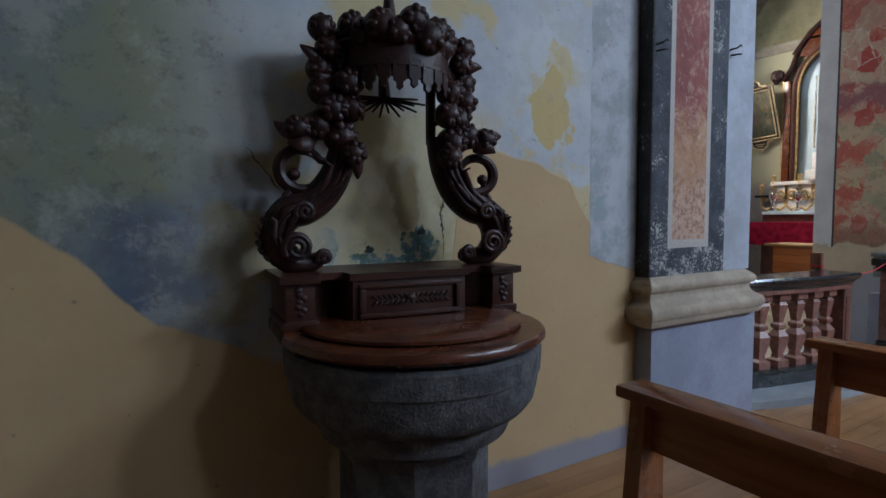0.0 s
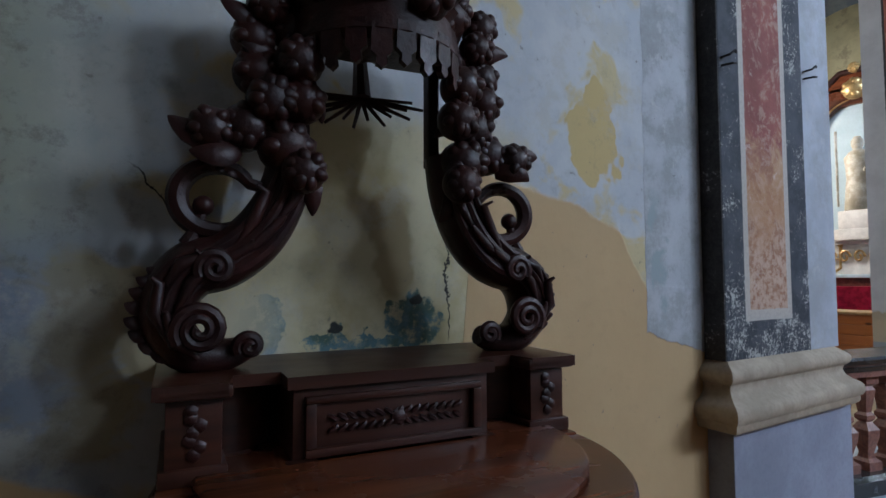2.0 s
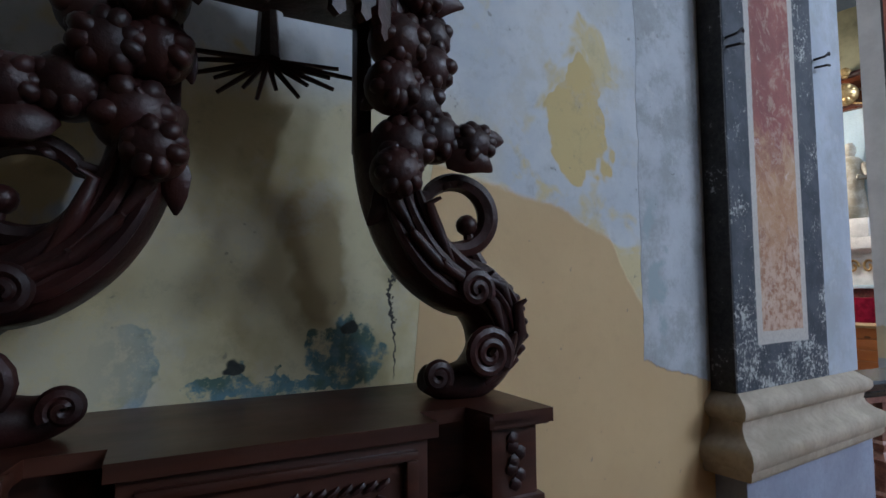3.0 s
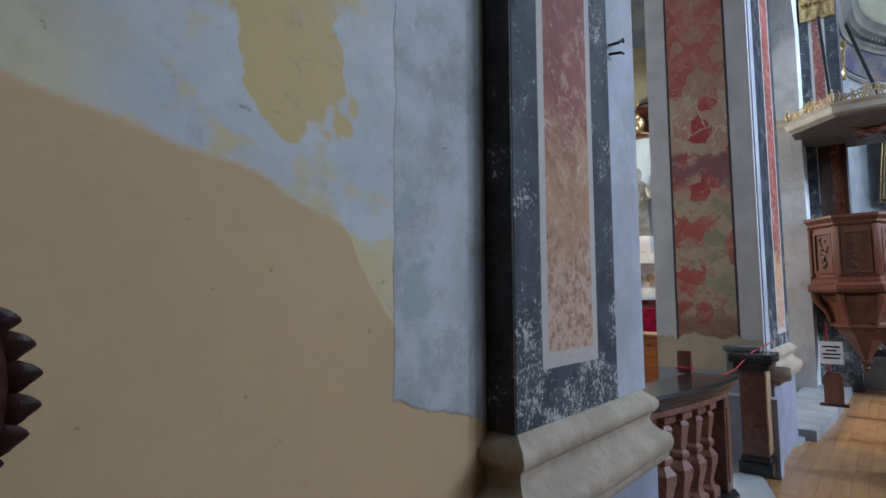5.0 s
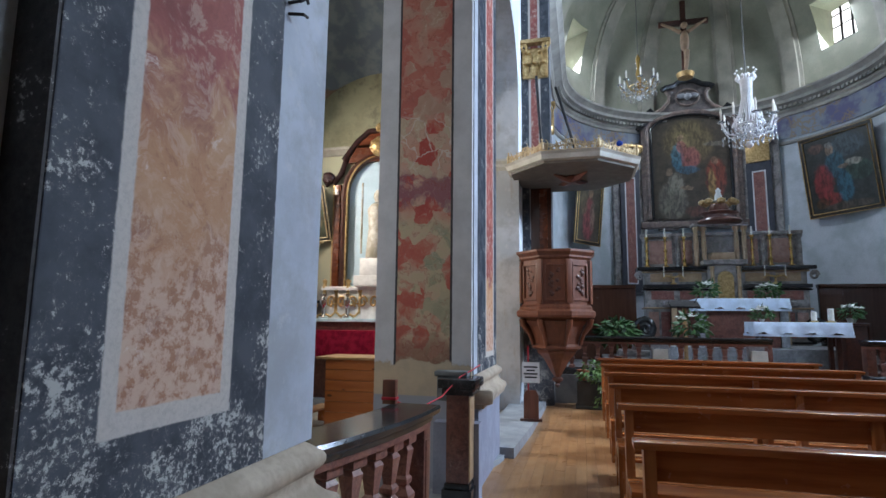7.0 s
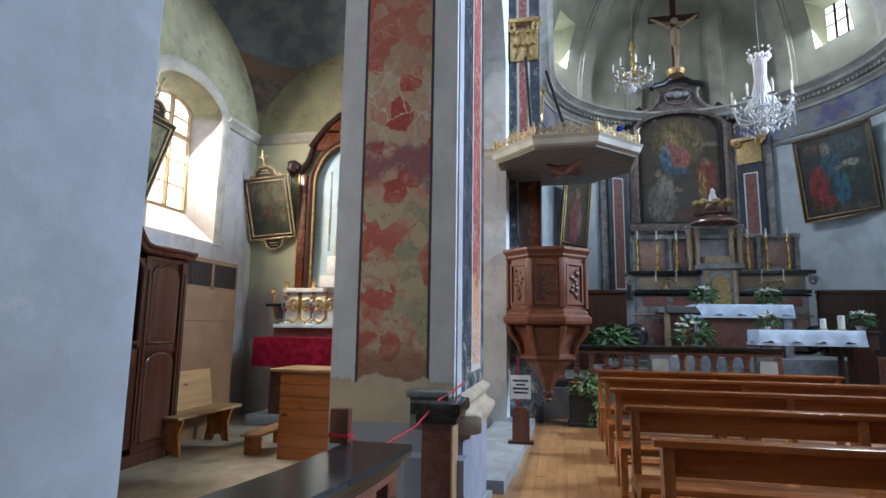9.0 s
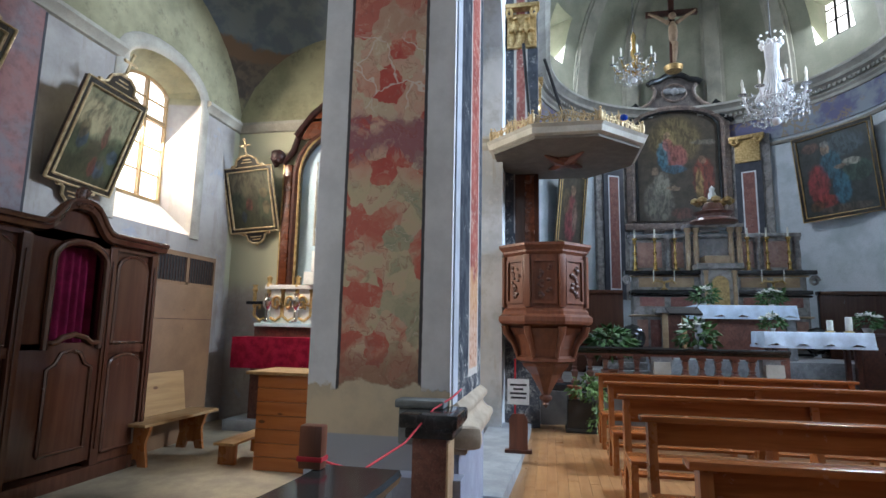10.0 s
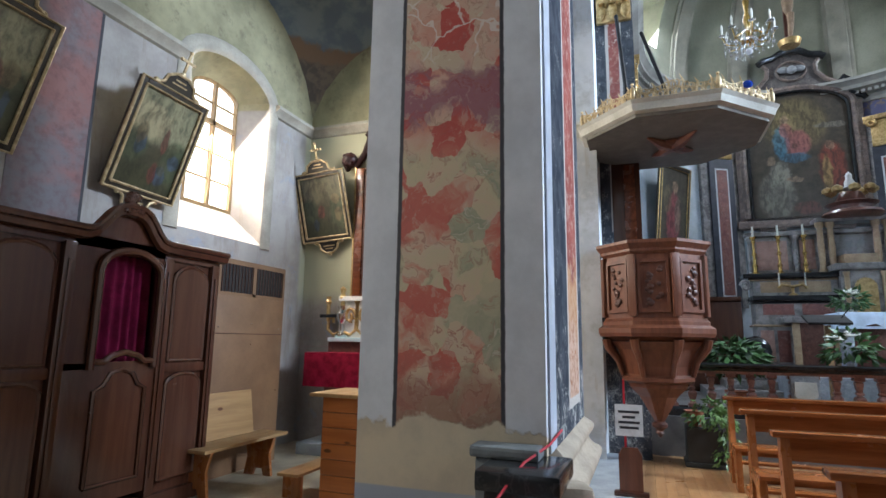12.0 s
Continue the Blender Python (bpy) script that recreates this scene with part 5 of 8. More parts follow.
flowers(13.7, -0.75, 1.3, 0.33, 7, "arrangement of white flowers on the choir rail", 0.05, 14)
flowers(15.2, -4.1, 1.62, 0.22, 11, "white chrysanthemums in a white pot", 0.1, 26)
st = thing("flower_stand", pose(15.2, -4.1, 0.55), "dark wooden flower stand", "stand")
part("top", cube(-0.2, 0.2, -0.25, 0.25, 1.02, 1.07, 0.01), M_walnut, st)
part("column", cube(-0.16, 0.16, -0.2, 0.2, 0, 1.02, 0.01), M_walnut, st)


def lectern():
    t = thing("lectern", pose(15.0, -0.86, 0.55), "slim wooden lectern with a sloping dark top", "lectern")
    part("foot", cube(-0.2, 0.2, -0.2, 0.2, 0, 0.05, 0.01), M_walnut, t)
    part("post", cube(-0.04, 0.04, -0.04, 0.04, 0.05, 1.35, 0.005), M_pale_pine, t)
    part("desk", moved(cube(-0.2, 0.2, -0.3, 0.3, 0, 0.04, 0.006), pose(0, 0, 1.42, 0, -20, 0)), M_dark, t, "dark sloping desk")
    part("microphone", sweep([(0.05, -0.2, 1.45), (-0.1, -0.3, 1.62), (-0.18, -0.34, 1.6)], 0.008, 6), M_iron, t, "thin black microphone")


lectern()


def choir_stall(y0, y1, x, label):
    t = thing("choir_stall", pose(x, 0, 0.55), label, "stall")
    part("back", cube(0, 0.12, y0, y1, 0, 2.0, 0.01), M_confess, t)
    part("cap", cube(-0.08, 0.2, y0, y1, 2.0, 2.1, 0.02), M_confess, t)
    part("seat", cube(-0.5, 0, y0, y1, 0, 0.5, 0.02), M_confess, t)
    n = max(2, int(abs(y1 - y0) / 0.7))
    for i in range(n + 1):
        y = y0 + (y1 - y0) * i / n
        part("arm", cube(-0.45, 0.0, y - 0.03, y + 0.03, 0.5, 1.0, 0.01), M_confess, t)


choir_stall(-0.2, 1.9, 18.6, "dark panelled choir stall against the apse wall")
choir_stall(-6.6, -4.8, 18.6, "dark panelled choir stall against the apse wall")


def framed_picture(m, w, h, canv, label, tilt, frame_w=0.1, category="painting"):
    """Oil painting in a dark gilt-edged frame; faces local -y."""
    t = thing("painting", m @ pose(0, 0, 0, tilt, 0, 0), label, category)
    part("canvas", cube(-w / 2, w / 2, -0.02, 0.0, -h / 2, h / 2), canv, t, "dark oil painting of robed figures")
    for z0, z1, x0, x1 in ((-h / 2 - frame_w, -h / 2, -w / 2 - frame_w, w / 2 + frame_w), (h / 2, h / 2 + frame_w, -w / 2 - frame_w, w / 2 + frame_w), (-h / 2, h / 2, -w / 2 - frame_w, -w / 2), (-h / 2, h / 2, w / 2, w / 2 + frame_w)):
        part("frame_rail", cube(x0, x1, -0.05, 0.03, z0, z1, 0.012), M_dark_frame, t, "dark wooden frame rail")
    o = [(-w / 2 + 0.01, -h / 2 + 0.01), (w / 2 - 0.01, -h / 2 + 0.01), (w / 2 - 0.01, h / 2 - 0.01), (-w / 2 + 0.01, h / 2 - 0.01)]
    part("gilt_slip", sweep([(a, -0.045, b) for a, b in o + o[:1]], 0.018, 6), M_gold, t, "gilt inner slip")
    k = frame_w
    o = [(-w / 2 - k, -h / 2 - k), (w / 2 + k, -h / 2 - k), (w / 2 + k, h / 2 + k), (-w / 2 - k, h / 2 + k)]
    part("gilt_edge", sweep([(a, -0.045, b) for a, b in o + o[:1]], 0.016, 6), M_gold, t, "gilt outer edge")
    return t


M_dark_frame = mottled("dark_frame", (0.03, 0.022, 0.012), (0.018, 0.013, 0.008), 8, 0.4)
C_right = canvas("saint_right", (0.05, 0.055, 0.05), [
    (0.3, 0.75, 0.55, 0.35, (0.1, 0.14, 0.16)), (0.5, -0.05, 0.45, 0.32, (0.06, 0.11, 0.075)), (-0.1, 0.25, 0.3, 0.42, (0.05, 0.16, 0.22)),
    (-0.5, -0.25, 0.3, 0.6, (0.4, 0.05, 0.05)), (-0.35, -0.75, 0.35, 0.2, (0.36, 0.06, 0.05)), (0.1, -0.45, 0.24, 0.5, (0.05, 0.19, 0.28)),
    (-0.2, 0.72, 0.13, 0.17, (0.42, 0.28, 0.19)), (-0.2, 0.86, 0.14, 0.09, (0.3, 0.3, 0.28)), (0.42, 0.22, 0.26, 0.11, (0.5, 0.48, 0.4)),
    (0.12, 0.15, 0.16, 0.06, (0.42, 0.28, 0.19)), (-0.62, -0.85, 0.22, 0.16, (0.12, 0.07, 0.03)), (-0.6, 0.85, 0.25, 0.16, (0.2, 0.11, 0.08)), (0.15, -1.0, 0.7, 0.12, (0.14, 0.11, 0.08))], 0.14)
C_left = canvas("saint_left", (0.09, 0.08, 0.06), [(0.0, -0.3, 0.34, 0.75, (0.42, 0.1, 0.12)), (0.05, 0.55, 0.15, 0.17, (0.45, 0.3, 0.2)), (-0.3, 0.2, 0.2, 0.4, (0.2, 0.16, 0.1)), (0.2, -0.2, 0.15, 0.5, (0.3, 0.26, 0.2))], 0.18)
a = math.degrees(math.atan2(-6.28 + 2.5, 20.75 - CX))
framed_picture(pose(20.25, -6.2, 6.08) @ Matrix.Rotation(radians(a - 90), 4, "Z"), 1.95, 2.3, C_right, "large dark painting of a robed figure at a desk", 7)
a = math.degrees(math.atan2(1.15 + 2.5, 20.6 - CX))
framed_picture(pose(20.42, 1.02, 5.25) @ Matrix.Rotation(radians(a - 90), 4, "Z"), 1.3, 2.1, C_left, "dark painting of a robed figure in red", 6)


def crucifix():
    t = thing("crucifix", pose(21.35, -2.3, 10.1), "large wooden crucifix with a pale carved body", "crucifix")
    part("upright", cube(-0.06, 0.06, -0.09, 0.09, 0, 2.6, 0.01), M_walnut, t)
    part("crossbar", cube(-0.06, 0.06, -0.8, 0.8, 1.72, 1.9, 0.01), M_walnut, t)
    bm = bmesh.new()
    ball(bm, (-0.16, 0, 1.05), 1, 2, (0.11, 0.15, 0.42))
    ball(bm, (-0.18, 0, 1.62), 0.12, 2)
    sweep([(-0.16, -0.05, 0.7), (-0.2, -0.03, 0.35), (-0.14, 0, 0.0)], [0.1, 0.08, 0.05], 8, bm)
    for s in (-1, 1):
        sweep([(-0.16, s * 0.12, 1.38), (-0.14, s * 0.45, 1.62), (-0.1, s * 0.72, 1.8)], [0.07, 0.055, 0.04], 8, bm)
    part("carved_body", bm, mottled("pale_carving", (0.28, 0.19, 0.12), (0.2, 0.13, 0.08), 6, 0.6), t, "pale carved wooden body")
    part("bracket", lathe([(0.25, -0.2), (0.3, -0.05), (0.12, 0.05)], 12), M_gold, t, "gilt bracket")


crucifix()


def chandelier(m, r, h, label, tall, rod):
    """Crystal chandelier: stem, arms with candle lamps, drops, rod."""
    t = thing("chandelier", m, label, "chandelier")
    part("rod", lathe([(0.008, h), (0.008, h + rod)], 6), M_iron, t, "thin hanging rod")
    if tall:
        bm = bmesh.new()
        for i in range(30):
            a = i * math.pi / 15
            sweep([(0.09 * math.cos(a), 0.09 * math.sin(a), h - 0.1), (0.075 * math.cos(a), 0.075 * math.sin(a), h * 0.66), (0.13 * math.cos(a), 0.13 * math.sin(a), h * 0.45), (r * 0.6 * math.cos(a), r * 0.6 * math.sin(a), h * 0.28)], [0.007, 0.007, 0.008, 0.008], 5, bm)
        tagged(part("beadwork", bm, M_crystal_white, t, "strands of bright glass beads"), kind="stuff")
        bm = bmesh.new()
        for i in range(10):
            a = i * math.pi / 5
            ball(bm, (0.13 * math.cos(a), 0.13 * math.sin(a), h - 0.08), 0.03, 1, (1, 1, 1.6))
            ball(bm, (0.15 * math.cos(a), 0.15 * math.sin(a), h + 0.03), 0.02, 1)
        part("crown", bm, M_crystal_white, t, "crown of glass drops")
    metal = M_crystal_white if tall else M_brass
    part("stem", lathe([(0.02, 0.1), (0.06, 0.14), (0.03, h * 0.4), (0.07, h * 0.55), (0.03, h * 0.7), (0.06, h * 0.9), (0.01, h)], 12), metal, t)
    part("ring", sweep([(r * 0.5 * math.cos(a), r * 0.5 * math.sin(a), h * 0.27) for a in [k * math.pi / 12 for k in range(25)]], 0.018, 6), metal, t)
    rng = random.Random(9)
    for i in range(8):
        a = i * math.pi / 4
        c, s = math.cos(a), math.sin(a)
        arm = part("arm", sweep([(0.03 * c, 0.03 * s, h * 0.3), (r * 0.45 * c, r * 0.45 * s, h * 0.14), (r * 0.85 * c, r * 0.85 * s, h * 0.18), (r * c, r * s, h * 0.32)], 0.014, 6), metal, t)
        part("drip_pan", lathe([(0.01, 0), (0.06, 0.02), (0.065, 0.03), (0.02, 0.03)], 10, (r * c, r * s, h * 0.32)), M_crystal, arm, "glass drip pan")
        part("candle_lamp", lathe([(0.016, 0.03), (0.016, 0.15), (0.022, 0.18), (0.014, 0.23), (0.002, 0.26)], 8, (r * c, r * s, h * 0.32)), M_candle, arm, "white candle lamp")
    bm = bmesh.new()
    for i in range(260):
        a = rng.uniform(0, 6.283)
        k = rng.choice((0.3, 0.5, 0.75, 0.95))
        z = h * (0.04 + 0.25 * rng.random()) if k > 0.4 else h * rng.uniform(0.0, 0.25)
        ball(bm, (r * k * math.cos(a), r * k * math.sin(a), z), 0.017, 1, (0.8, 0.8, 2.1))
    tagged(part("crystal_fringe", bm, M_crystal, t, "clear crystal drops"), kind="stuff")
    part("ball", ball(bmesh.new(), (0, 0, 0.02), 0.06, 2), M_crystal_white, t, "glass ball")
    return t


M_crystal_white = plain("cut_glass", (0.9, 0.91, 0.92), 0.18, 0.0, 0.9)
chandelier(pose(11.5, -1.37, 4.42), 0.4, 1.22, "crystal chandelier with white candle lamps and bead strands", True, 4.4)
chandelier(pose(15.0, -0.1, 6.75), 0.42, 1.1, "brass and crystal chandelier with white candle lamps", False, 4.9)


# ---- rails ----
def turned(h, w, square=True):
    """Baluster outline: foot, vase, waist, cap; square in plan."""
    prof = [(0.9, 0), (0.9, 0.09), (0.55, 0.12), (0.45, 0.17), (0.8, 0.34), (0.85, 0.42), (0.4, 0.5), (0.62, 0.53), (0.62, 0.57), (0.4, 0.6), (0.62, 0.78), (0.7, 0.84), (0.5, 0.88), (0.9, 0.91), (0.9, 1.0)]
    bm = lathe([(r * w / (1.0 if not square else 0.86), z * h) for r, z in prof], 4 if square else 14)
    if square:
        bmesh.ops.rotate(bm, verts=bm.verts[:], cent=(0, 0, 0), matrix=Matrix.Rotation(math.pi / 4, 3, "Z"))
    return bm


def balustrade(name, path, z0, h, spacing, label, ends=True):
    """Stone rail along a level path: plinth, balusters, polished top."""
    t = thing(name, pose(0, 0, z0), label, "balustrade")
    part("plinth", moulding(path, [(-0.14, 0), (0.14, 0), (0.14, 0.1), (0.11, 0.13), (-0.11, 0.13), (-0.14, 0.1)]), M_black_marble, t, "dark stone plinth")
    part("top", moulding(path, [(-0.11, h - 0.11), (0.11, h - 0.11), (0.12, h - 0.08), (0.165, h - 0.05), (0.175, h - 0.02), (0.165, h), (-0.165, h), (-0.175, h - 0.02), (-0.165, h - 0.05), (-0.12, h - 0.08)]), M_black_marble, t, "polished black marble handrail", 30)
    part("under_rail", moulding(path, [(-0.1, h - 0.15), (0.1, h - 0.15), (0.1, h - 0.11), (-0.1, h - 0.11)]), M_baluster, t)
    pts = [Vector(p) for p in path]
    L = [0]
    for a, b in zip(pts, pts[1:]):
        L.append(L[-1] + (b - a).length)
    n = max(2, round((L[-1] - (0.3 if ends else 0)) / spacing))
    first = None
    for i in range(n):
        d = (0.15 if ends else 0) + (L[-1] - (0.3 if ends else 0)) * (i + 0.5) / n
        k = next(q for q in range(len(L) - 1) if L[q + 1] >= d - 1e-6)
        p = pts[k].lerp(pts[k + 1], (d - L[k]) / (L[k + 1] - L[k]))
        ang = math.atan2(*(pts[k + 1] - pts[k]).yx)
        if first is None:
            first = part("baluster", turned(h - 0.28, 0.085), M_baluster, t, "", 25)
            o = first
        else:
            o = new("baluster", first.data)
            o.parent = t
        o.matrix_local = pose(p.x, p.y, 0.13, 0, 0, math.degrees(ang))
    if ends:
        for p, q in ((pts[0], pts[1]), (pts[-1], pts[-2])):
            d = (q - p).normalized()
            c = p + d * 0.07
            ang = math.degrees(math.atan2(d.y, d.x))
            b = moved(join(cube(-0.07, 0.07, -0.1, 0.1, 0.13, h - 0.15, 0.006), cube(-0.04, 0.04, -0.108, 0.108, 0.2, h - 0.22, 0.004)), pose(c.x, c.y, 0, 0, 0, ang))
            part("end_pier", b, M_red_marble, t, "red-brown marble end pier")
    return t


rail = [(4.11, 2.78)] + [(4.11 + 1.78 * k / 8, 2.78 - 0.34 * math.sin(math.pi * 0.5 * k / 8) ) for k in range(1, 9)]
balustrade("chapel_balustrade", rail, 0.06, 0.94, 0.23, "curved chapel balustrade of brown marble with black top")


def rail_post():
    t = thing("rail_post", pose(6.93, 2.36, 0.06), "red-brown marble gate post with black cap", "post")
    part("base", join(cube(-0.13, 0.13, -0.13, 0.13, 0, 0.1, 0.008), cube(-0.115, 0.115, -0.115, 0.115, 0.1, 0.15, 0.02)), M_black_marble, t, "black marble foot")
    part("shaft", cube(-0.095, 0.095, -0.1, 0.1, 0.15, 0.88, 0.005), M_red_marble, t)
    part("edge_strip", cube(-0.1, 0.1, -0.112, -0.1, 0.17, 0.86, 0.003), M_cream_marble, t, "cream marble edge strip")
    part("cap", join(cube(-0.12, 0.25, -0.14, 0.14, 0.88, 0.94, 0.015), cube(-0.15, 0.25, -0.17, 0.17, 0.94, 1.02, 0.015)), M_black_marble, t, "polished black cap")


rail_post()
balustrade("choir_balustrade", [(13.62, 1.8), (13.62, -2.1)], 0.55, 0.76, 0.26, "red stone choir balustrade with dark top")
balustrade("choir_balustrade", [(13.62, -3.6), (13.62, -6.9)], 0.55, 0.76, 0.26, "red stone choir balustrade with dark top")
for y in (-0.15, -1.87):
    t = thing("rail_shield", pose(13.5, y, 0.7), "pale carved stone shield on the choir rail", "ornament")
    part("shield", prism([(-0.13, 0.38), (0.13, 0.38), (0.14, 0.2), (0.0, 0.02), (-0.14, 0.2)], -0.02, 0.03, "x"), M_cornice, t)
    part("pier", cube(0.02, 0.2, -0.17, 0.17, 0, 0.48, 0.005), M_grey_marble, t)

# stone step under the chapel rail
structure("chapel_step", prism([(3.95, 3.0), (3.95, 2.5)] + [(3.95 + 3.25 * k / 12, 2.42 - 0.42 * math.sin(math.pi * k / 12) + 0.06 * k / 12) for k in range(13)] + [(8.6, 2.2), (8.6, 3.0)], -0.1, 0.06), M_step, "curved grey stone step before the chapel", "step")
structure("pier_step", prism([(8.7, 2.6), (8.7, 2.1), (10.2, 2.02), (12.6, 1.98), (12.6, 2.6)], -0.1, 0.12), M_step, "pale blue-grey stone step along the pier", "step")


# ---- pews ----
def pew(y0=-2.3, y1=1.02):
    """Bench with kneeler: sloped back, top rail, seat, three supports, kneeling board."""
    t = thing("pew", pose(0, 0, 0), "varnished reddish-brown wooden pew with kneeler", "pew", "nave pews")
    part("top_rail", cube(-0.07, 0.07, y0 - 0.03, y1 + 0.03, 0.93, 0.972, 0.012), M_pew, t)
    part("back_panel", moved(cube(-0.012, 0.012, y0 + 0.04, y1 - 0.04, 0, 0.165), pose(-0.008, 0, 0.77, 0, 4, 0)), M_pew, t)
    part("seat", cube(-0.48, -0.1, y0 + 0.02, y1 - 0.02, 0.43, 0.465, 0.008), M_pew, t)
    part("seat_rail", cube(-0.13, -0.1, y0 + 0.04, y1 - 0.04, 0.33, 0.43), M_pew, t)
    part("kneeler", cube(0.2, 0.38, y0 + 0.02, y1 - 0.02, 0.17, 0.2, 0.006), M_pew, t)
    mid = (y0 + y1) / 2
    for y in (y0 + 0.05, mid, y1 - 0.05):
        side = [(-0.46, 0), (-0.32, 0), (-0.26, 0.32), (-0.1, 0.36), (-0.02, 0.0), (0.1, 0.0), (0.1, 0.1), (0.05, 0.5), (0.045, 0.93), (-0.05, 0.93), (-0.09, 0.52), (-0.12, 0.43), (-0.46, 0.43)]
        part("end_panel", prism(side, y - 0.03, y + 0.03, "y"), M_pew_leg, t)
        part("kneeler_bracket", cube(0.04, 0.36, y - 0.025, y + 0.025, 0.06, 0.17, 0.005), M_pew_leg, t)
    return t


PEW_X = (12.05, 10.69, 9.3, 7.97, 6.58, 5.25, 3.95, 2.7, 1.42)
p0 = pew()
p0.matrix_world = pose(PEW_X[0], 0, 0)
for x in PEW_X[1:]:
    copy_thing(p0, pose(x, 0.2 if x < 3 else 0, 0))
for x in PEW_X[:5]:
    copy_thing(p0, pose(x, -4.4, 0))


# ---- pulpit ----
def pulpit():
    t = thing("pulpit", pose(12.25, 1.75, 0), "carved walnut octagonal pulpit tapering to a point", "pulpit")
    part("drum", oct_solid([(0.64, 1.72), (0.64, 2.68)]), M_pulpit, t, "", 10)
    part("top_moulding", oct_solid([(0.64, 2.66), (0.68, 2.7), (0.68, 2.73), (0.74, 2.79), (0.74, 2.83), (0.6, 2.84)]), M_pulpit, t, "", 10)
    part("bottom_moulding", oct_solid([(0.5, 1.6), (0.72, 1.66), (0.74, 1.7), (0.74, 1.76), (0.68, 1.8), (0.68, 1.84), (0.64, 1.88)]), M_pulpit, t, "", 10)
    part("bowl", oct_solid([(0.4, 1.16), (0.42, 1.3), (0.5, 1.5), (0.58, 1.6)]), M_pulpit, t, "", 10)
    part("bowl_ring", oct_solid([(0.36, 1.08), (0.46, 1.12), (0.46, 1.16), (0.4, 1.2)]), M_pulpit, t, "", 10)
    part("cone", oct_solid([(0.05, 0.6), (0.1, 0.68), (0.17, 0.8), (0.24, 0.92), (0.36, 1.04), (0.38, 1.1)]), M_pulpit, t, "", 10)
    part("drop", lathe([(0.01, 0.42), (0.05, 0.47), (0.04, 0.5), (0.095, 0.55), (0.095, 0.585), (0.05, 0.62)], 12), M_pulpit_dark, t, "turned pendant")
    rng = random.Random(4)
    for i in range(8):
        a = radians(45 * i)
        d = 0.64 * math.cos(radians(22.5))
        m = Matrix.Rotation(a, 4, "Z") @ Matrix.Translation((d, 0, 0)) @ Matrix.Rotation(math.pi / 2, 4, "Z")
        f = part("panel_frame", moved(join(cube(-0.18, 0.18, -0.03, 0, 1.95, 1.99), cube(-0.18, 0.18, -0.03, 0, 2.56, 2.6), cube(-0.18, -0.145, -0.03, 0, 1.99, 2.56), cube(0.145, 0.18, -0.03, 0, 1.99, 2.56)), m), M_pulpit, t)
        bm = bmesh.new()
        for k in range(14):
            ball(bm, (rng.uniform(-0.08, 0.08), -0.012, 2.06 + 0.033 * k), rng.uniform(0.025, 0.05), 1, (1, 0.5, 0.9))
        part("relief", moved(bm, m), M_pulpit_dark, f, "dark carved relief")
        b = radians(45 * i + 22.5)
        part("corner_pilaster", moved(cube(-0.05, 0.05, -0.03, 0.02, 1.9, 2.66, 0.008), Matrix.Rotation(b, 4, "Z") @ Matrix.Translation((0.645, 0, 0)) @ Matrix.Rotation(math.pi / 2, 4, "Z")), M_pulpit, t)
        c = [(0.64 * math.cos(b), 0.64 * math.sin(b), 1.63), (0.62 * math.cos(b), 0.62 * math.sin(b), 1.52), (0.5 * math.cos(b), 0.5 * math.sin(b), 1.36), (0.44 * math.cos(b), 0.44 * math.sin(b), 1.18)]
        part("scroll_bracket", sweep(c, [0.06, 0.05, 0.035, 0.03], 8), M_pulpit, t)
    part("back_board", cube(0.66, 0.7, 0.1, 0.5, 2.8, 4.28, 0.01), M_confess, t, "dark back panel")
    part("back_panel", cube(0.645, 0.66, 0.17, 0.33, 2.85, 4.2, 0.01), M_cover, t, "dark red-brown wooden panel")
    return t


pulpit()


M_fret = mottled("pale_gilding", (0.6, 0.47, 0.28), (0.36, 0.26, 0.13), 14, 0.45, 0.4, 0.4, 70, 0.004)


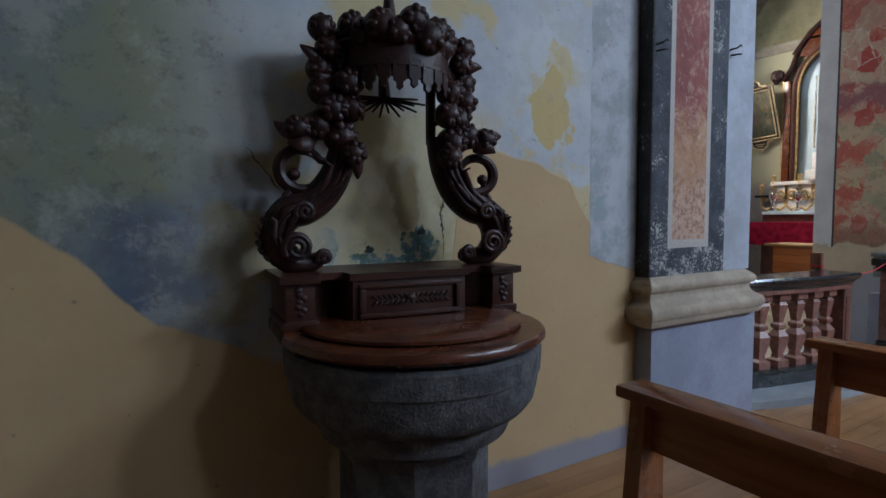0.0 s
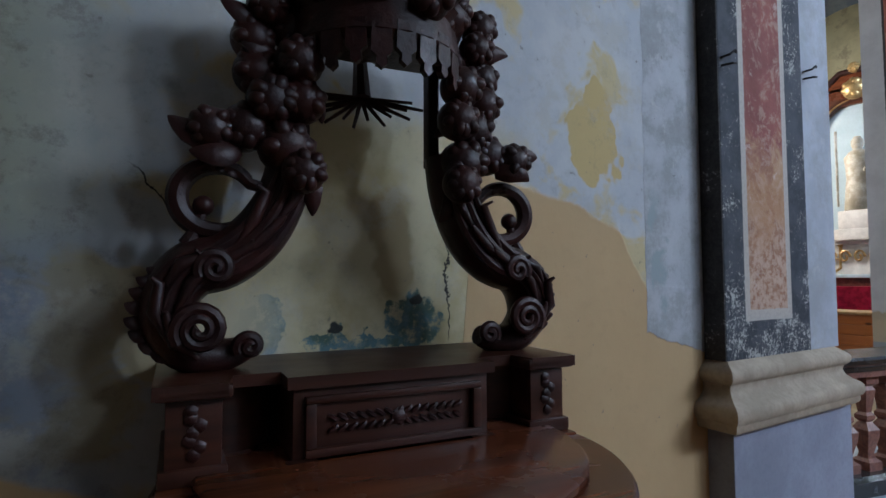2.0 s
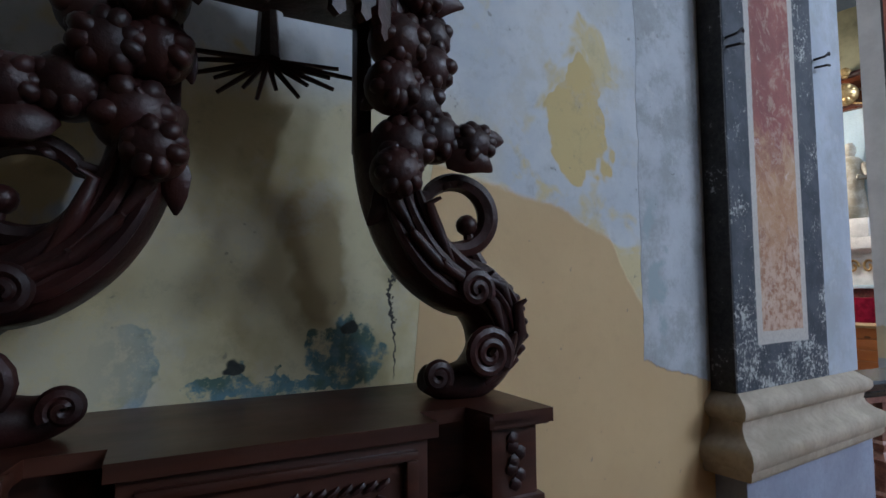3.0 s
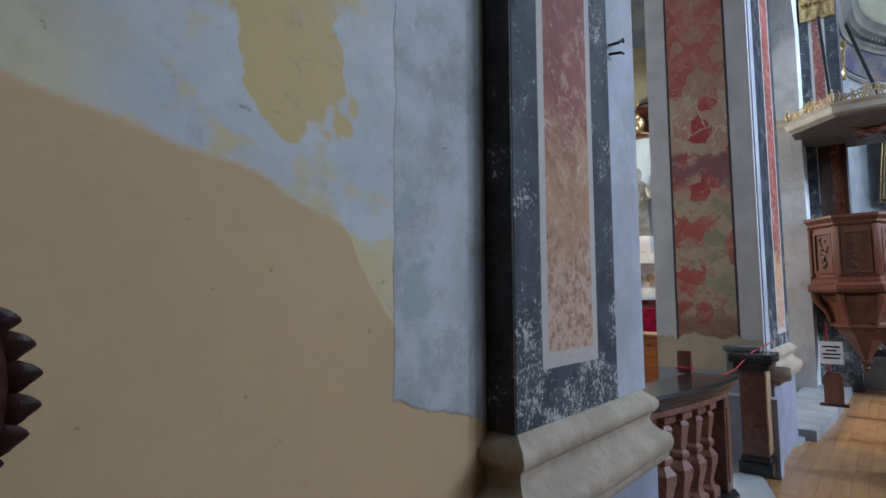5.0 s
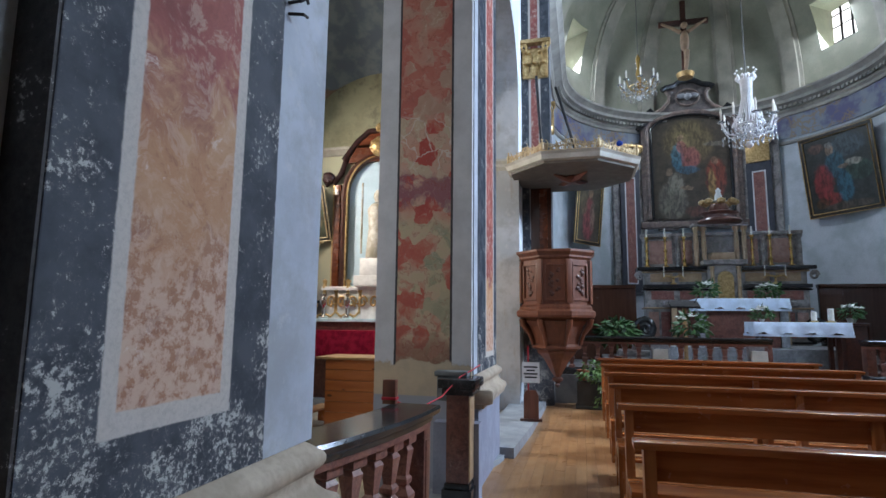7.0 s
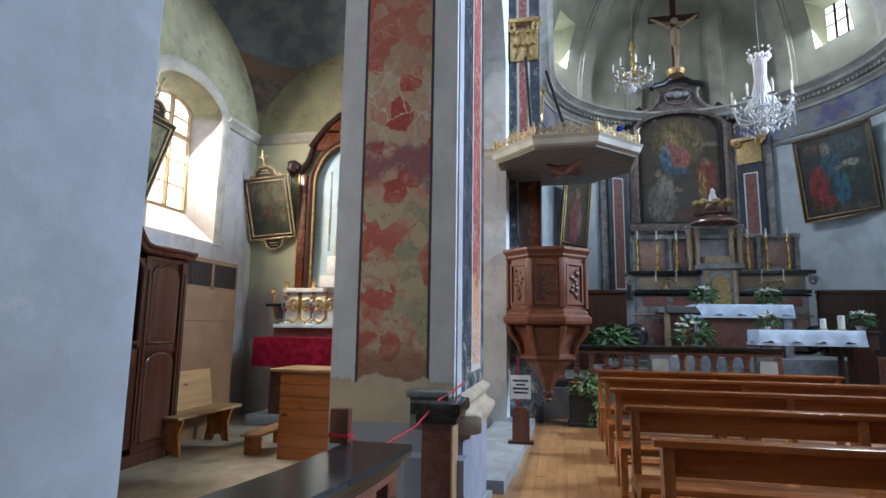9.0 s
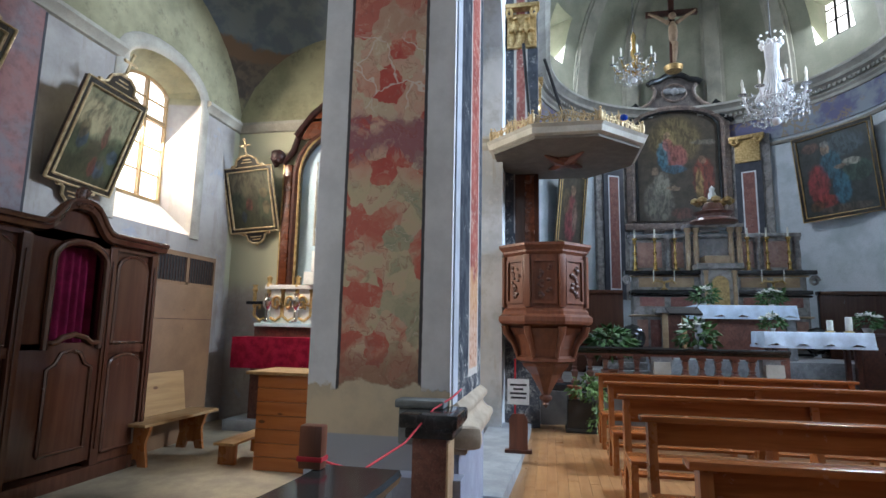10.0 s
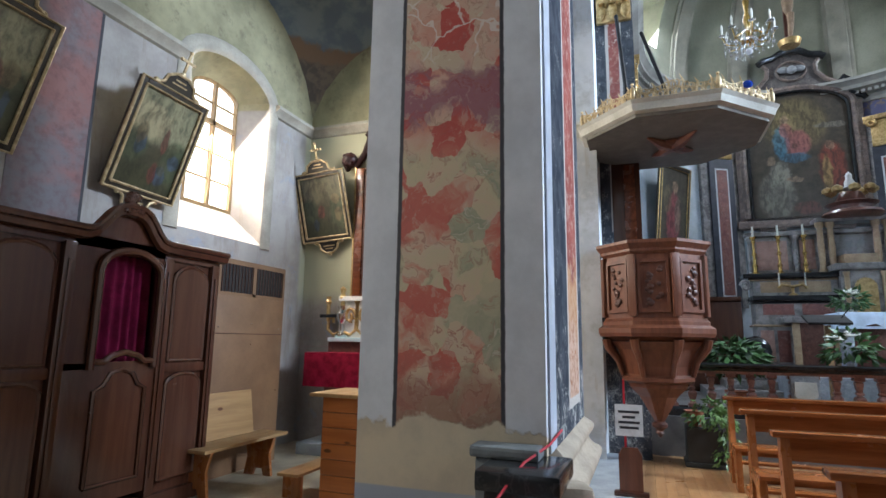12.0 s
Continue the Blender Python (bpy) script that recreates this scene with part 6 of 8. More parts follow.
def canopy():
    t = thing("pulpit_canopy", pose(12.2, 1.43, 4.2), "octagonal sounding board with gilded fretwork crown", "canopy")
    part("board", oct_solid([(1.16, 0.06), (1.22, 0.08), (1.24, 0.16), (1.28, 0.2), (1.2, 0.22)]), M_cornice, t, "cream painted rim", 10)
    # underside much darker than the cream rim
    part("soffit", oct_solid([(1.15, 0.02), (1.15, 0.06)]), plain("soffit_dark", (0.16, 0.15, 0.13), 0.7), t, "dark underside", 10)
    bm = bmesh.new()
    ball(bm, (0, 0, 0.0), 0.16, 2, (1.4, 1.2, 0.35))
    for s, l in ((0.5, 0.5), (2.4, 0.45), (3.7, 0.5), (5.6, 0.45)):
        sweep([(0, 0, 0), (l * 0.5 * math.cos(s), l * 0.5 * math.sin(s), -0.02), (l * math.cos(s), l * math.sin(s), 0.01)], [0.09, 0.06, 0.015], 6, bm)
    part("soffit_carving", bm, M_pulpit, t, "carved wooden bird shape with spread wings")
    rng = random.Random(2)
    for i in range(8):
        p, q = Vector(octagon(1.2)[i]), Vector(octagon(1.2)[(i + 1) % 8])
        bm = bmesh.new()
        e = (q - p).normalized()
        for k in range(18):
            u = (k + 0.5) / 18
            c = p.lerp(q, u)
            crest = 0.6 + 0.9 * math.exp(-((u - 0.5) / 0.16) ** 2) + 0.45 * math.exp(-((abs(u - 0.5) - 0.5) / 0.1) ** 2)
            for tier in range(2):
                sgn = 1 if (k + tier) % 2 else -1
                w = (0.055 if tier == 0 else 0.042) * rng.uniform(0.85, 1.15)
                z = 0.255 + tier * 0.07 * crest
                sp = [(c.x + e.x * sgn * w * math.cos(g) * (1 - g / 11), c.y + e.y * sgn * w * math.cos(g) * (1 - g / 11), z + w * (0.7 + 0.4 * crest) * math.sin(g) * (1 - g / 11)) for g in [j * 0.6 - 1.2 for j in range(12)]]
                sweep(sp, 0.008, 5, bm)
            if k % 3 == 1:
                sweep([(c.x, c.y, 0.22), (c.x + e.x * 0.02, c.y + e.y * 0.02, 0.3 + 0.07 * crest), (c.x - e.x * 0.015, c.y - e.y * 0.015, 0.34 + 0.1 * crest)], [0.016, 0.012, 0.003], 5, bm)
        sweep([(p.x, p.y, 0.215), (q.x, q.y, 0.215)], 0.02, 6, bm)
        part("fretwork", bm, M_fret, t, "gilded scroll fretwork")
        bm = bmesh.new()
        ball(bm, (p.x, p.y, 0.31), 0.04, 2, (0.8, 0.8, 2.2))
        ball(bm, (p.x, p.y, 0.415), 0.022, 1)
        part("crown_post", bm, M_fret, t, "gilded corner finial")
    part("gem", ball(bmesh.new(), (-0.82, -0.8, 0.36), 0.05, 2, (0.6, 1.2, 1)), plain("blue_glass", (0.01, 0.05, 0.4), 0.1), t, "blue oval medallion")
    for x, y in ((-0.3, 0.5), (0.3, -0.2)):
        part("hanging_rod", sweep([(x, y, 0.2), (x + 0.6, y * 0.5 + 0.4, 2.2)], 0.028, 6), M_iron, t, "iron stay")


canopy()


# ---- font with carved canopy ----
FONT = pose(0.975, 2.08, 0, 0, 0, -6)
FY = -0.118


def font_basin():
    t = thing("font_basin", FONT @ pose(0, FY, 0), "rough grey granite font basin on a round pedestal", "font")
    part("bowl", lathe([(0.28, 0.66), (0.34, 0.68), (0.385, 0.7), (0.4, 0.74), (0.41, 0.78), (0.46, 0.8), (0.49, 0.84), (0.503, 0.9), (0.508, 0.945), (0.516, 0.95), (0.52, 1.03), (0.505, 1.045)], 64), M_basin, t)
    part("pedestal", oct_solid([(0.36, 0.1), (0.33, 0.14), (0.31, 0.2), (0.31, 0.6), (0.34, 0.67)]), M_basin, t, "", 20)
    part("foot", oct_solid([(0.4, 0), (0.4, 0.1)]), M_basin, t, "", 20)


font_basin()


def font_cover():
    """Round lid, raised step, and a panelled desk against the wall."""
    t = thing("font_cover", FONT @ pose(0, -2.19, 0.012), "polished walnut font lid with panelled desk", "font cover")
    lid = lathe([(0.5, 1.046), (0.52, 1.05), (0.535, 1.065), (0.535, 1.08), (0.525, 1.092), (0.3, 1.095)], 56, (0, 2.19 + FY, 0))
    part("lid", lid, M_cover, t)
    part("raised_step", lathe([(0.44, 1.095), (0.455, 1.1), (0.455, 1.112), (0.445, 1.12), (0.2, 1.122)], 48, (0, 2.22 + FY, 0)), M_cover, t)
    part("shelf", cube(-0.52, 0.52, 2.06, 2.46, 1.05, 1.1, 0.006), M_cover, t)
    for sx in (-1, 1):
        a, b = sorted((sx * 0.395, sx * 0.505))
        part("end_pedestal", join(cube(a, b, 2.1, 2.45, 1.1, 1.275, 0.004), cube(a - 0.012, b + 0.012, 2.088, 2.45, 1.1, 1.135, 0.006)), M_walnut, t)
        p = part("pedestal_cap", cube(a - 0.02, b + 0.02, 2.075, 2.45, 1.275, 1.305, 0.01), M_walnut, t)
        bm = bmesh.new()
        for k in range(7):
            ball(bm, ((a + b) / 2 + 0.012 * math.sin(k * 2), 2.098, 1.16 + 0.015 * k), 0.016, 1, (1, 0.5, 1))
        part("carved_drop", bm, M_carved, t, "small carved leaf drop")
        cyl = [(sx * (0.395 - 0.13 * math.sin(q)), 2.24 - 0.13 * math.cos(q) + 0.1) for q in [k * math.pi / 16 for k in range(9)]]
        part("curved_side", prism(cyl + [(sx * 0.265, 2.45), (sx * 0.395, 2.45)], 1.1, 1.28), M_walnut, t, "", 50)
    part("centre_block", cube(-0.25, 0.25, 2.09, 2.45, 1.1, 1.28, 0.004), M_walnut, t)
    for z0, z1, x0, x1 in ((1.125, 1.145, -0.225, 0.225), (1.245, 1.262, -0.225, 0.225), (1.145, 1.245, -0.225, -0.2), (1.145, 1.245, 0.2, 0.225)):
        part("panel_moulding", cube(x0, x1, 2.072, 2.09, z0, z1, 0.006), M_walnut, t)
    bm = bmesh.new()
    for k in range(15):
        x = -0.16 + 0.32 * k / 14
        for s in (-1, 1):
            m = pose(x, 2.086, 1.195 + s * 0.013, 0, s * 35 * (1 if x < 0 else -1), 0)
            bmesh.ops.create_icosphere(bm, subdivisions=1, radius=1, matrix=m @ Matrix.Diagonal((0.017, 0.007, 0.007, 1)))
    ball(bm, (0, 2.086, 1.195), 0.022, 1, (1, 0.5, 1))
    part("carved_spray", bm, M_carved, t, "carved leaf spray in low relief")
    part("centre_plinth", cube(-0.27, 0.27, 2.062, 2.1, 1.1, 1.122, 0.006), M_walnut, t)
    path = [(-0.53, 2.48), (-0.53, 2.075), (-0.385, 2.075), (-0.37, 2.16), (-0.265, 2.16), (-0.265, 2.075), (0.265, 2.075), (0.265, 2.16), (0.37, 2.16), (0.385, 2.075), (0.53, 2.075), (0.53, 2.48)]
    part("cornice", prism(path, 1.28, 1.308), M_walnut, t)
    part("number_plate", cube(-0.02, 0.02, 2.056, 2.062, 1.104, 1.118), plain("ivory", (0.6, 0.52, 0.35), 0.5), t, "small ivory number plate")
    part("hinge", cube(0.525, 0.56, 2.2, 2.24, 1.09, 1.12, 0.006), M_iron, t, "small iron hinge")


font_cover()


def lump(bm, c, r, rng):
    """Carved rounded blossom: a ball with petals pressed into it."""
    ball(bm, c, r * 0.98, 3)
    n = 8
    for i in range(n):
        a = 6.283 * i / n + 0.5 * rng.random()
        q = (c[0] + r * 0.55 * math.cos(a), c[1] - r * 0.45 + rng.uniform(-0.15, 0.15) * r, c[2] + r * 0.55 * math.sin(a))
        m = Matrix.Translation(q) @ Matrix.Rotation(-a, 4, "Y") @ Matrix.Diagonal((r * 0.44, r * 0.4, r * 0.34, 1))
        bmesh.ops.create_icosphere(bm, subdivisions=2, radius=1, matrix=m)
    ball(bm, (c[0], c[1] - r * 0.6, c[2]), r * 0.34, 2)


def leaf_blade(bm, p, q, w, y=0.0):
    """Rounded carved leaf from p to q (x, z), swelling in the middle and curling at the tip."""
    p, q = Vector((p[0], y, p[1])), Vector((q[0], y - 0.02, q[1]))
    d = q - p
    s = Vector((-d.z, 0, d.x)) * 0.12
    k = [0.0, 0.15, 0.35, 0.6, 0.8, 0.93, 1.0]
    pts = [p + d * a + s * math.sin(math.pi * a) + Vector((0, -w * 0.5 * math.sin(math.pi * a), 0)) for a in k]
    sweep(pts, [w * f for f in (0.45, 0.8, 1.0, 0.85, 0.55, 0.3, 0.08)], 10, bm, 0.45)


def spline(pts, n=5):
    """Smooth curve through plane points."""
    out = []
    P = [Vector(p) for p in pts]
    for i in range(len(P) - 1):
        a, b, c, d = P[max(i - 1, 0)], P[i], P[i + 1], P[min(i + 2, len(P) - 1)]
        for k in range(n):
            t = k / n
            out.append(0.5 * ((2 * b) + (c - a) * t + (2 * a - 5 * b + 4 * c - d) * t * t + (3 * b - a - 3 * c + d) * t ** 3))
    return out + [P[-1]]


def font_canopy():
    t = thing("font_canopy", FONT @ pose(0, 0.085, 1.318), "dark carved walnut canopy on two scrolled brackets with blossoms", "canopy")
    rng = random.Random(12)
    for sx in (-1, 1):
        # S-shaped bracket, seen from its broad side
        line = spline([(0.33, 0.05), (0.385, 0.035), (0.455, 0.045), (0.505, 0.105), (0.5, 0.185), (0.455, 0.242), (0.385, 0.265), (0.315, 0.32), (0.265, 0.395), (0.235, 0.48), (0.22, 0.58)], 5)
        n = len(line)
        rad = [0.03 + 0.053 * math.sin(min(1, 1.25 * i / n) * math.pi * 0.62) - 0.02 * (i / n) for i in range(n)]
        b = part("bracket", sweep([(sx * x, 0, z) for x, z in line], rad, 12, None, 1.25), M_carved, t, "", 50)
        for i in range(9):
            q, m2, e = line[9 + 4 * i], line[min(13 + 4 * i, n - 1)], line[min(17 + 4 * i, n - 1)]
            off = 0.034 * math.sin(i * 2.4)
            path = [(sx * (v[0] + off * f), -0.072 - 0.012 * f, v[1] + abs(off) * 0.4 * f) for v, f in ((q, 0.6), (m2, 1.0), (e, 1.3))]
            path.append((path[-1][0] + sx * off * 0.7, -0.1, path[-1][2] + 0.012))
            part("acanthus_leaf", sweep(path, [0.006, 0.016, 0.012, 0.004], 8), M_carved, b, "carved acanthus leaf", 60)
        for off in (-0.6, 0.1, 0.65):
            sub = line[18:48]
            rib = sweep([(sx * (x + off * 0.05), -0.068 - 0.016 * (1 - abs(off)), z + off * 0.03) for x, z in sub], [0.003 + 0.012 * math.sin(math.pi * i / (len(sub) - 1)) for i in range(len(sub))], 6)
            part("leaf_rib", rib, M_carved, b, "raised leaf rib")
        for c, r, turns, y in (((0.44, 0.105), 0.055, 2.2, -0.09), ((0.41, 0.245), 0.038, 1.8, -0.088), ((0.33, 0.06), 0.028, 1.5, -0.06)):
            k = 34
            sp = [(sx * (c[0] + r * (1 - 0.85 * i / k) * math.cos(turns * 6.283 * i / k - 0.6)), y - 0.012 * i / k, c[1] + r * (1 - 0.85 * i / k) * math.sin(turns * 6.283 * i / k - 0.6)) for i in range(k + 1)]
            part("volute", sweep(sp, [0.016 - 0.006 * i / k for i in range(k + 1)], 8), M_carved, b, "carved spiral volute")
        # open ring scroll
        k = 40
        sp = [(sx * (0.405 + 0.088 * math.cos(a)), -0.01, 0.415 + 0.08 * math.sin(a)) for a in [2.6 - i * 5.3 / k for i in range(k + 1)]]
        sp = [(sx * 0.255, -0.02, 0.4), (sx * 0.29, -0.015, 0.445)] + sp
        part("ring_scroll", sweep(sp, [0.014 + 0.012 * math.sin(math.pi * i / (len(sp) - 1)) for i in range(len(sp))], 8), M_carved, b, "open carved ring scroll")
        bm = bmesh.new()
        ball(bm, (sx * 0.435, -0.01, 0.395), 0.026, 2)
        sweep([(sx * 0.47, -0.01, 0.3), (sx * 0.445, -0.01, 0.345), (sx * 0.435, -0.01, 0.395)], [0.02, 0.014, 0.012], 8, bm)
        sweep([(sx * 0.31, -0.01, 0.37), (sx * 0.36, -0.01, 0.335), (sx * 0.42, -0.01, 0.335)], [0.014, 0.011, 0.008], 6, bm)
        for i in range(6):
            a = 2.3 - 0.42 * i
            p = (sx * (0.415 + 0.088 * math.cos(a)), 0.42 + 0.078 * math.sin(a))
            leaf_blade(bm, p, (p[0] * 1.0 - sx * 0.028 * math.cos(a + 0.9), p[1] - 0.03 * math.sin(a + 0.9)), 0.012, -0.01)
        part("inner_curl", bm, M_carved, b, "inner curl with knob")
        bm = bmesh.new()
        for i in range(9):
            q = line[8 + 2 * i]
            leaf_blade(bm, (sx * (q[0] + 0.04), q[1]), (sx * (q[0] + 0.085), q[1] + 0.012), 0.02, -0.01)
        part("acanthus_edge", bm, M_carved, b, "serrated acanthus edge")
        for x, z, r, fwd in ((0.215, 0.48, 0.055, -0.1), (0.25, 0.55, 0.07, -0.05), (0.425, 0.575, 0.055, -0.05), (0.345, 0.59, 0.062, -0.03), (0.29, 0.655, 0.062, -0.05), (0.215, 0.665, 0.06, -0.08), (0.225, 0.76, 0.062, -0.07), (0.32, 0.735, 0.06, -0.03), (0.33, 0.82, 0.056, -0.03), (0.235, 0.86, 0.05, -0.02), (0.3, 0.9, 0.052, -0.03), (0.325, 0.975, 0.056, -0.03)):
            bm = bmesh.new()
            lump(bm, (sx * x, fwd + rng.uniform(-0.02, 0.02), z), r, rng)
            part("blossom", bm, M_carved, t, "rounded carved blossom", 50)
        for p, q, w, y in (((0.4, 0.55), (0.515, 0.595), 0.036, -0.03), ((0.23, 0.52), (0.18, 0.38), 0.036, -0.02), ((0.36, 0.53), (0.47, 0.515), 0.034, -0.05), ((0.27, 0.78), (0.37, 0.82), 0.03, -0.03), ((0.22, 0.72), (0.16, 0.62), 0.028, -0.03), ((0.3, 0.86), (0.41, 0.9), 0.03, -0.03)):
            bm = bmesh.new()
            leaf_blade(bm, (sx * p[0], p[1]), (sx * q[0], q[1]), w, y)
            part("wing_leaf", bm, M_carved, t, "pointed carved leaf")
        a, b2 = sorted((sx * 0.175, sx * 0.21))
        part("back_post", cube(a, b2, 0.02, 0.06, 0.55, 0.98, 0.004), M_carved, t)
    # canopy drum with a scalloped valance, a half round standing out from the wall
    part("drum", lathe([(0.245, 0.8), (0.262, 0.82), (0.252, 0.9), (0.27, 0.93), (0.24, 0.97), (0.1, 1.0), (0.04, 1.03)], 12, (0, 0.06, 0), None, 180, 360, 1.0, 1.15), M_carved, t)
    part("ceiling_board", lathe([(0.02, 0.84), (0.245, 0.845), (0.245, 0.87), (0.02, 0.87)], 24, (0, 0.06, 0), None, 180, 360, 1.0, 1.15), M_carved, t)
    for i in range(13):
        a = radians(188 + 164 * i / 12)
        m = Matrix.Translation((0.25 * math.cos(a), 0.06 + 0.29 * math.sin(a), 0.745 - 0.012 * (i % 2))) @ Matrix.Rotation(a + math.pi / 2, 4, "Z")
        tooth = [(-0.024, 0.1), (0.024, 0.1), (0.026, 0.03), (0.012, 0.018), (0.014, 0.0), (0.0, -0.012), (-0.014, 0.0), (-0.012, 0.018), (-0.026, 0.03)]
        part("valance_tab", moved(prism(tooth, -0.008, 0.01, "y"), m), M_carved, t)
    for i in range(11):
        a = radians(185 + 170 * i / 10)
        bm = bmesh.new()
        lump(bm, (0.215 * math.cos(a), 0.06 + 0.28 * math.sin(a), 0.945 + 0.035 * (i % 2) + rng.uniform(-0.015, 0.02)), 0.06 + 0.012 * (i % 3 == 0), rng)
        part("blossom", bm, M_carved, t, "rounded carved blossom", 50)
    for i in range(5):
        bm = bmesh.new()
        lump(bm, (-0.16 + 0.08 * i, rng.uniform(-0.06, 0.04), 1.0), 0.05, rng)
        part("blossom", bm, M_carved, t, "rounded carved blossom", 50)
    part("finial", lathe([(0.05, 0.98), (0.045, 1.03), (0.028, 1.1), (0.02, 1.16), (0.0, 1.2)], 12, (-0.02, 0.0, 0)), M_carved, t, "tapering carved finial")
    # ray burst below the canopy
    hub = part("ray_burst", sweep([(0.0, 0.14, 0.9), (0.0, 0.12, 0.76)], [0.02, 0.03], 8), M_carved, t, "carved ray burst")
    for i in range(14):
        a = radians(190 + 160 * i / 13)
        l = 0.16 if i % 2 else 0.2
        part("ray", sweep([(0, 0.12, 0.76), (l * math.cos(a), 0.12 + 0.25 * l * math.sin(a * 2), 0.76 + 0.55 * l * math.sin(a) + 0.02)], [0.008, 0.005], 5), M_carved, hub, "thin carved ray")


font_canopy()


# ---- chapel furniture ----
def arched(x0, x1, z0, z1, rise, n=10):
    """Outline of a panel with a curved head."""
    c = (x0 + x1) / 2
    r = (x1 - x0) / 2
    return [(x0, z0), (x1, z0)] + [(c + r * math.cos(a), z1 - rise + rise * math.sin(a)) for a in [math.pi * k / n for k in range(n + 1)]]


def confessional():
    t = thing("confessional", pose(0, 6.2, 0), "dark walnut confessional with arched top and purple curtain", "confessional")
    part("carcass", join(cube(6.95, 7.66, 0.06, 0.9, 0.08, 2.36), cube(8.66, 9.3, 0.06, 0.9, 0.08, 2.36), cube(7.66, 8.66, 0.5, 0.9, 0.08, 2.36), cube(7.66, 8.66, 0.06, 0.9, 2.3, 2.4)), M_confess, t)
    part("plinth", cube(6.93, 9.32, 0.0, 0.9, 0, 0.14, 0.01), M_confess, t)
    for x in (6.97, 7.66, 8.65, 9.27):
        part("stile", join(cube(x - 0.05, x + 0.05, 0.0, 0.1, 0.14, 2.34, 0.006), cube(x - 0.02, x + 0.02, -0.015, 0.0, 0.3, 2.2, 0.005)), M_confess, t)
    for x0, x1 in ((7.02, 7.61), (8.71, 9.22)):
        for z0, z1, rise in ((1.35, 2.28, 0.16), (0.25, 1.22, 0.1)):
            o = arched(x0 + 0.04, x1 - 0.04, z0, z1, rise)
            p = part("panel", prism(o, 0.02, 0.075, "y"), M_confess, t)
            part("panel_moulding", sweep([(a, 0.03, b) for a, b in o + o[:1]], 0.022, 6), M_confess, p)
        part("mid_rail", cube(x0, x1, 0.02, 0.1, 1.24, 1.33, 0.006), M_confess, t)
    # central bay: arched opening, half door
    o = arched(7.93, 8.56, 1.3, 2.34, 0.2)
    part("opening_moulding", sweep([(a, 0.0, b) for a, b in o[1:] + o[:1]], 0.035, 8), M_confess, t)
    side = [(7.7, 1.3), (7.93, 1.3)] + o[2:][::-1] + [(8.56, 1.3), (8.61, 1.3), (8.61, 2.42), (7.7, 2.42)]
    part("bay_frame", prism(side, 0.02, 0.08, "y"), M_confess, t)
    d = part("half_door", cube(7.72, 8.6, 0.02, 0.08, 0.2, 1.36, 0.006), M_confess, t, "panelled half door")
    o2 = [(8.0, 0.35), (8.5, 0.35), (8.5, 1.12), (8.42, 1.16), (8.36, 1.26), (8.25, 1.29), (8.14, 1.26), (8.08, 1.16), (8.0, 1.12)]
    part("door_moulding", sweep([(a, 0.012, b) for a, b in o2 + o2[:1]], 0.02, 6), M_confess, d)
    part("door_rail", sweep([(7.93, 0.0, 1.36), (8.05, 0.0, 1.36), (8.12, 0.0, 1.41), (8.25, 0.0, 1.44), (8.38, 0.0, 1.41), (8.45, 0.0, 1.36), (8.57, 0.0, 1.36)], 0.03, 8), M_confess, d)
    bm = bmesh.new()
    n = 60
    rows = []
    for z in (1.3, 1.55, 1.8, 2.05, 2.22, 2.34):
        row = []
        for i in range(n + 1):
            u = i / n
            k = (z - 1.3) / 1.04
            row.append(bm.verts.new((7.9 + 0.68 * u, 0.16 + (0.035 - 0.012 * k) * math.sin(u * 43 + 0.8 * math.sin(u * 9) + 0.5 * k), z)))
        rows.append(row)
    for p, q in zip(rows, rows[1:]):
        for i in range(n):
            bm.faces.new((p[i], p[i + 1], q[i + 1], q[i]))
    bmesh.ops.solidify(bm, geom=bm.faces[:], thickness=0.006)
    part("curtain", bm, M_curtain, t, "purple-crimson hanging curtain", 70)
    # swept cornice, rising over the middle
    prof = lambda x: 2.37 + 0.27 * math.exp(-((x - 8.15) / 0.28) ** 4) * (0.72 + 0.28 * math.cos((x - 8.15) * 3.5))
    xs = [6.9 + 2.46 * k / 40 for k in range(41)]
    part("top_board", prism([(x, prof(x) + 0.03) for x in xs] + [(9.3, 2.32), (6.95, 2.32)], 0.02, 0.12, "y"), M_confess, t)
    part("cornice", sweep([(x, -0.02, prof(x) + 0.05) for x in xs], 0.055, 8), M_confess, t)
    part("cornice_lip", sweep([(x, -0.07, prof(x) + 0.09) for x in xs], 0.03, 8), M_confess, t)
    bm = bmesh.new()
    rng = random.Random(3)
    for k in range(9):
        lump(bm, (8.15 + rng.uniform(-0.09, 0.09), -0.04, 2.74 + rng.uniform(-0.05, 0.12)), 0.05, rng)
    part("crest_carving", bm, M_confess, t, "carved leaf crest")
    part("roof", cube(6.95, 9.3, 0.1, 0.9, 2.36, 2.4), M_confess, t)


confessional()


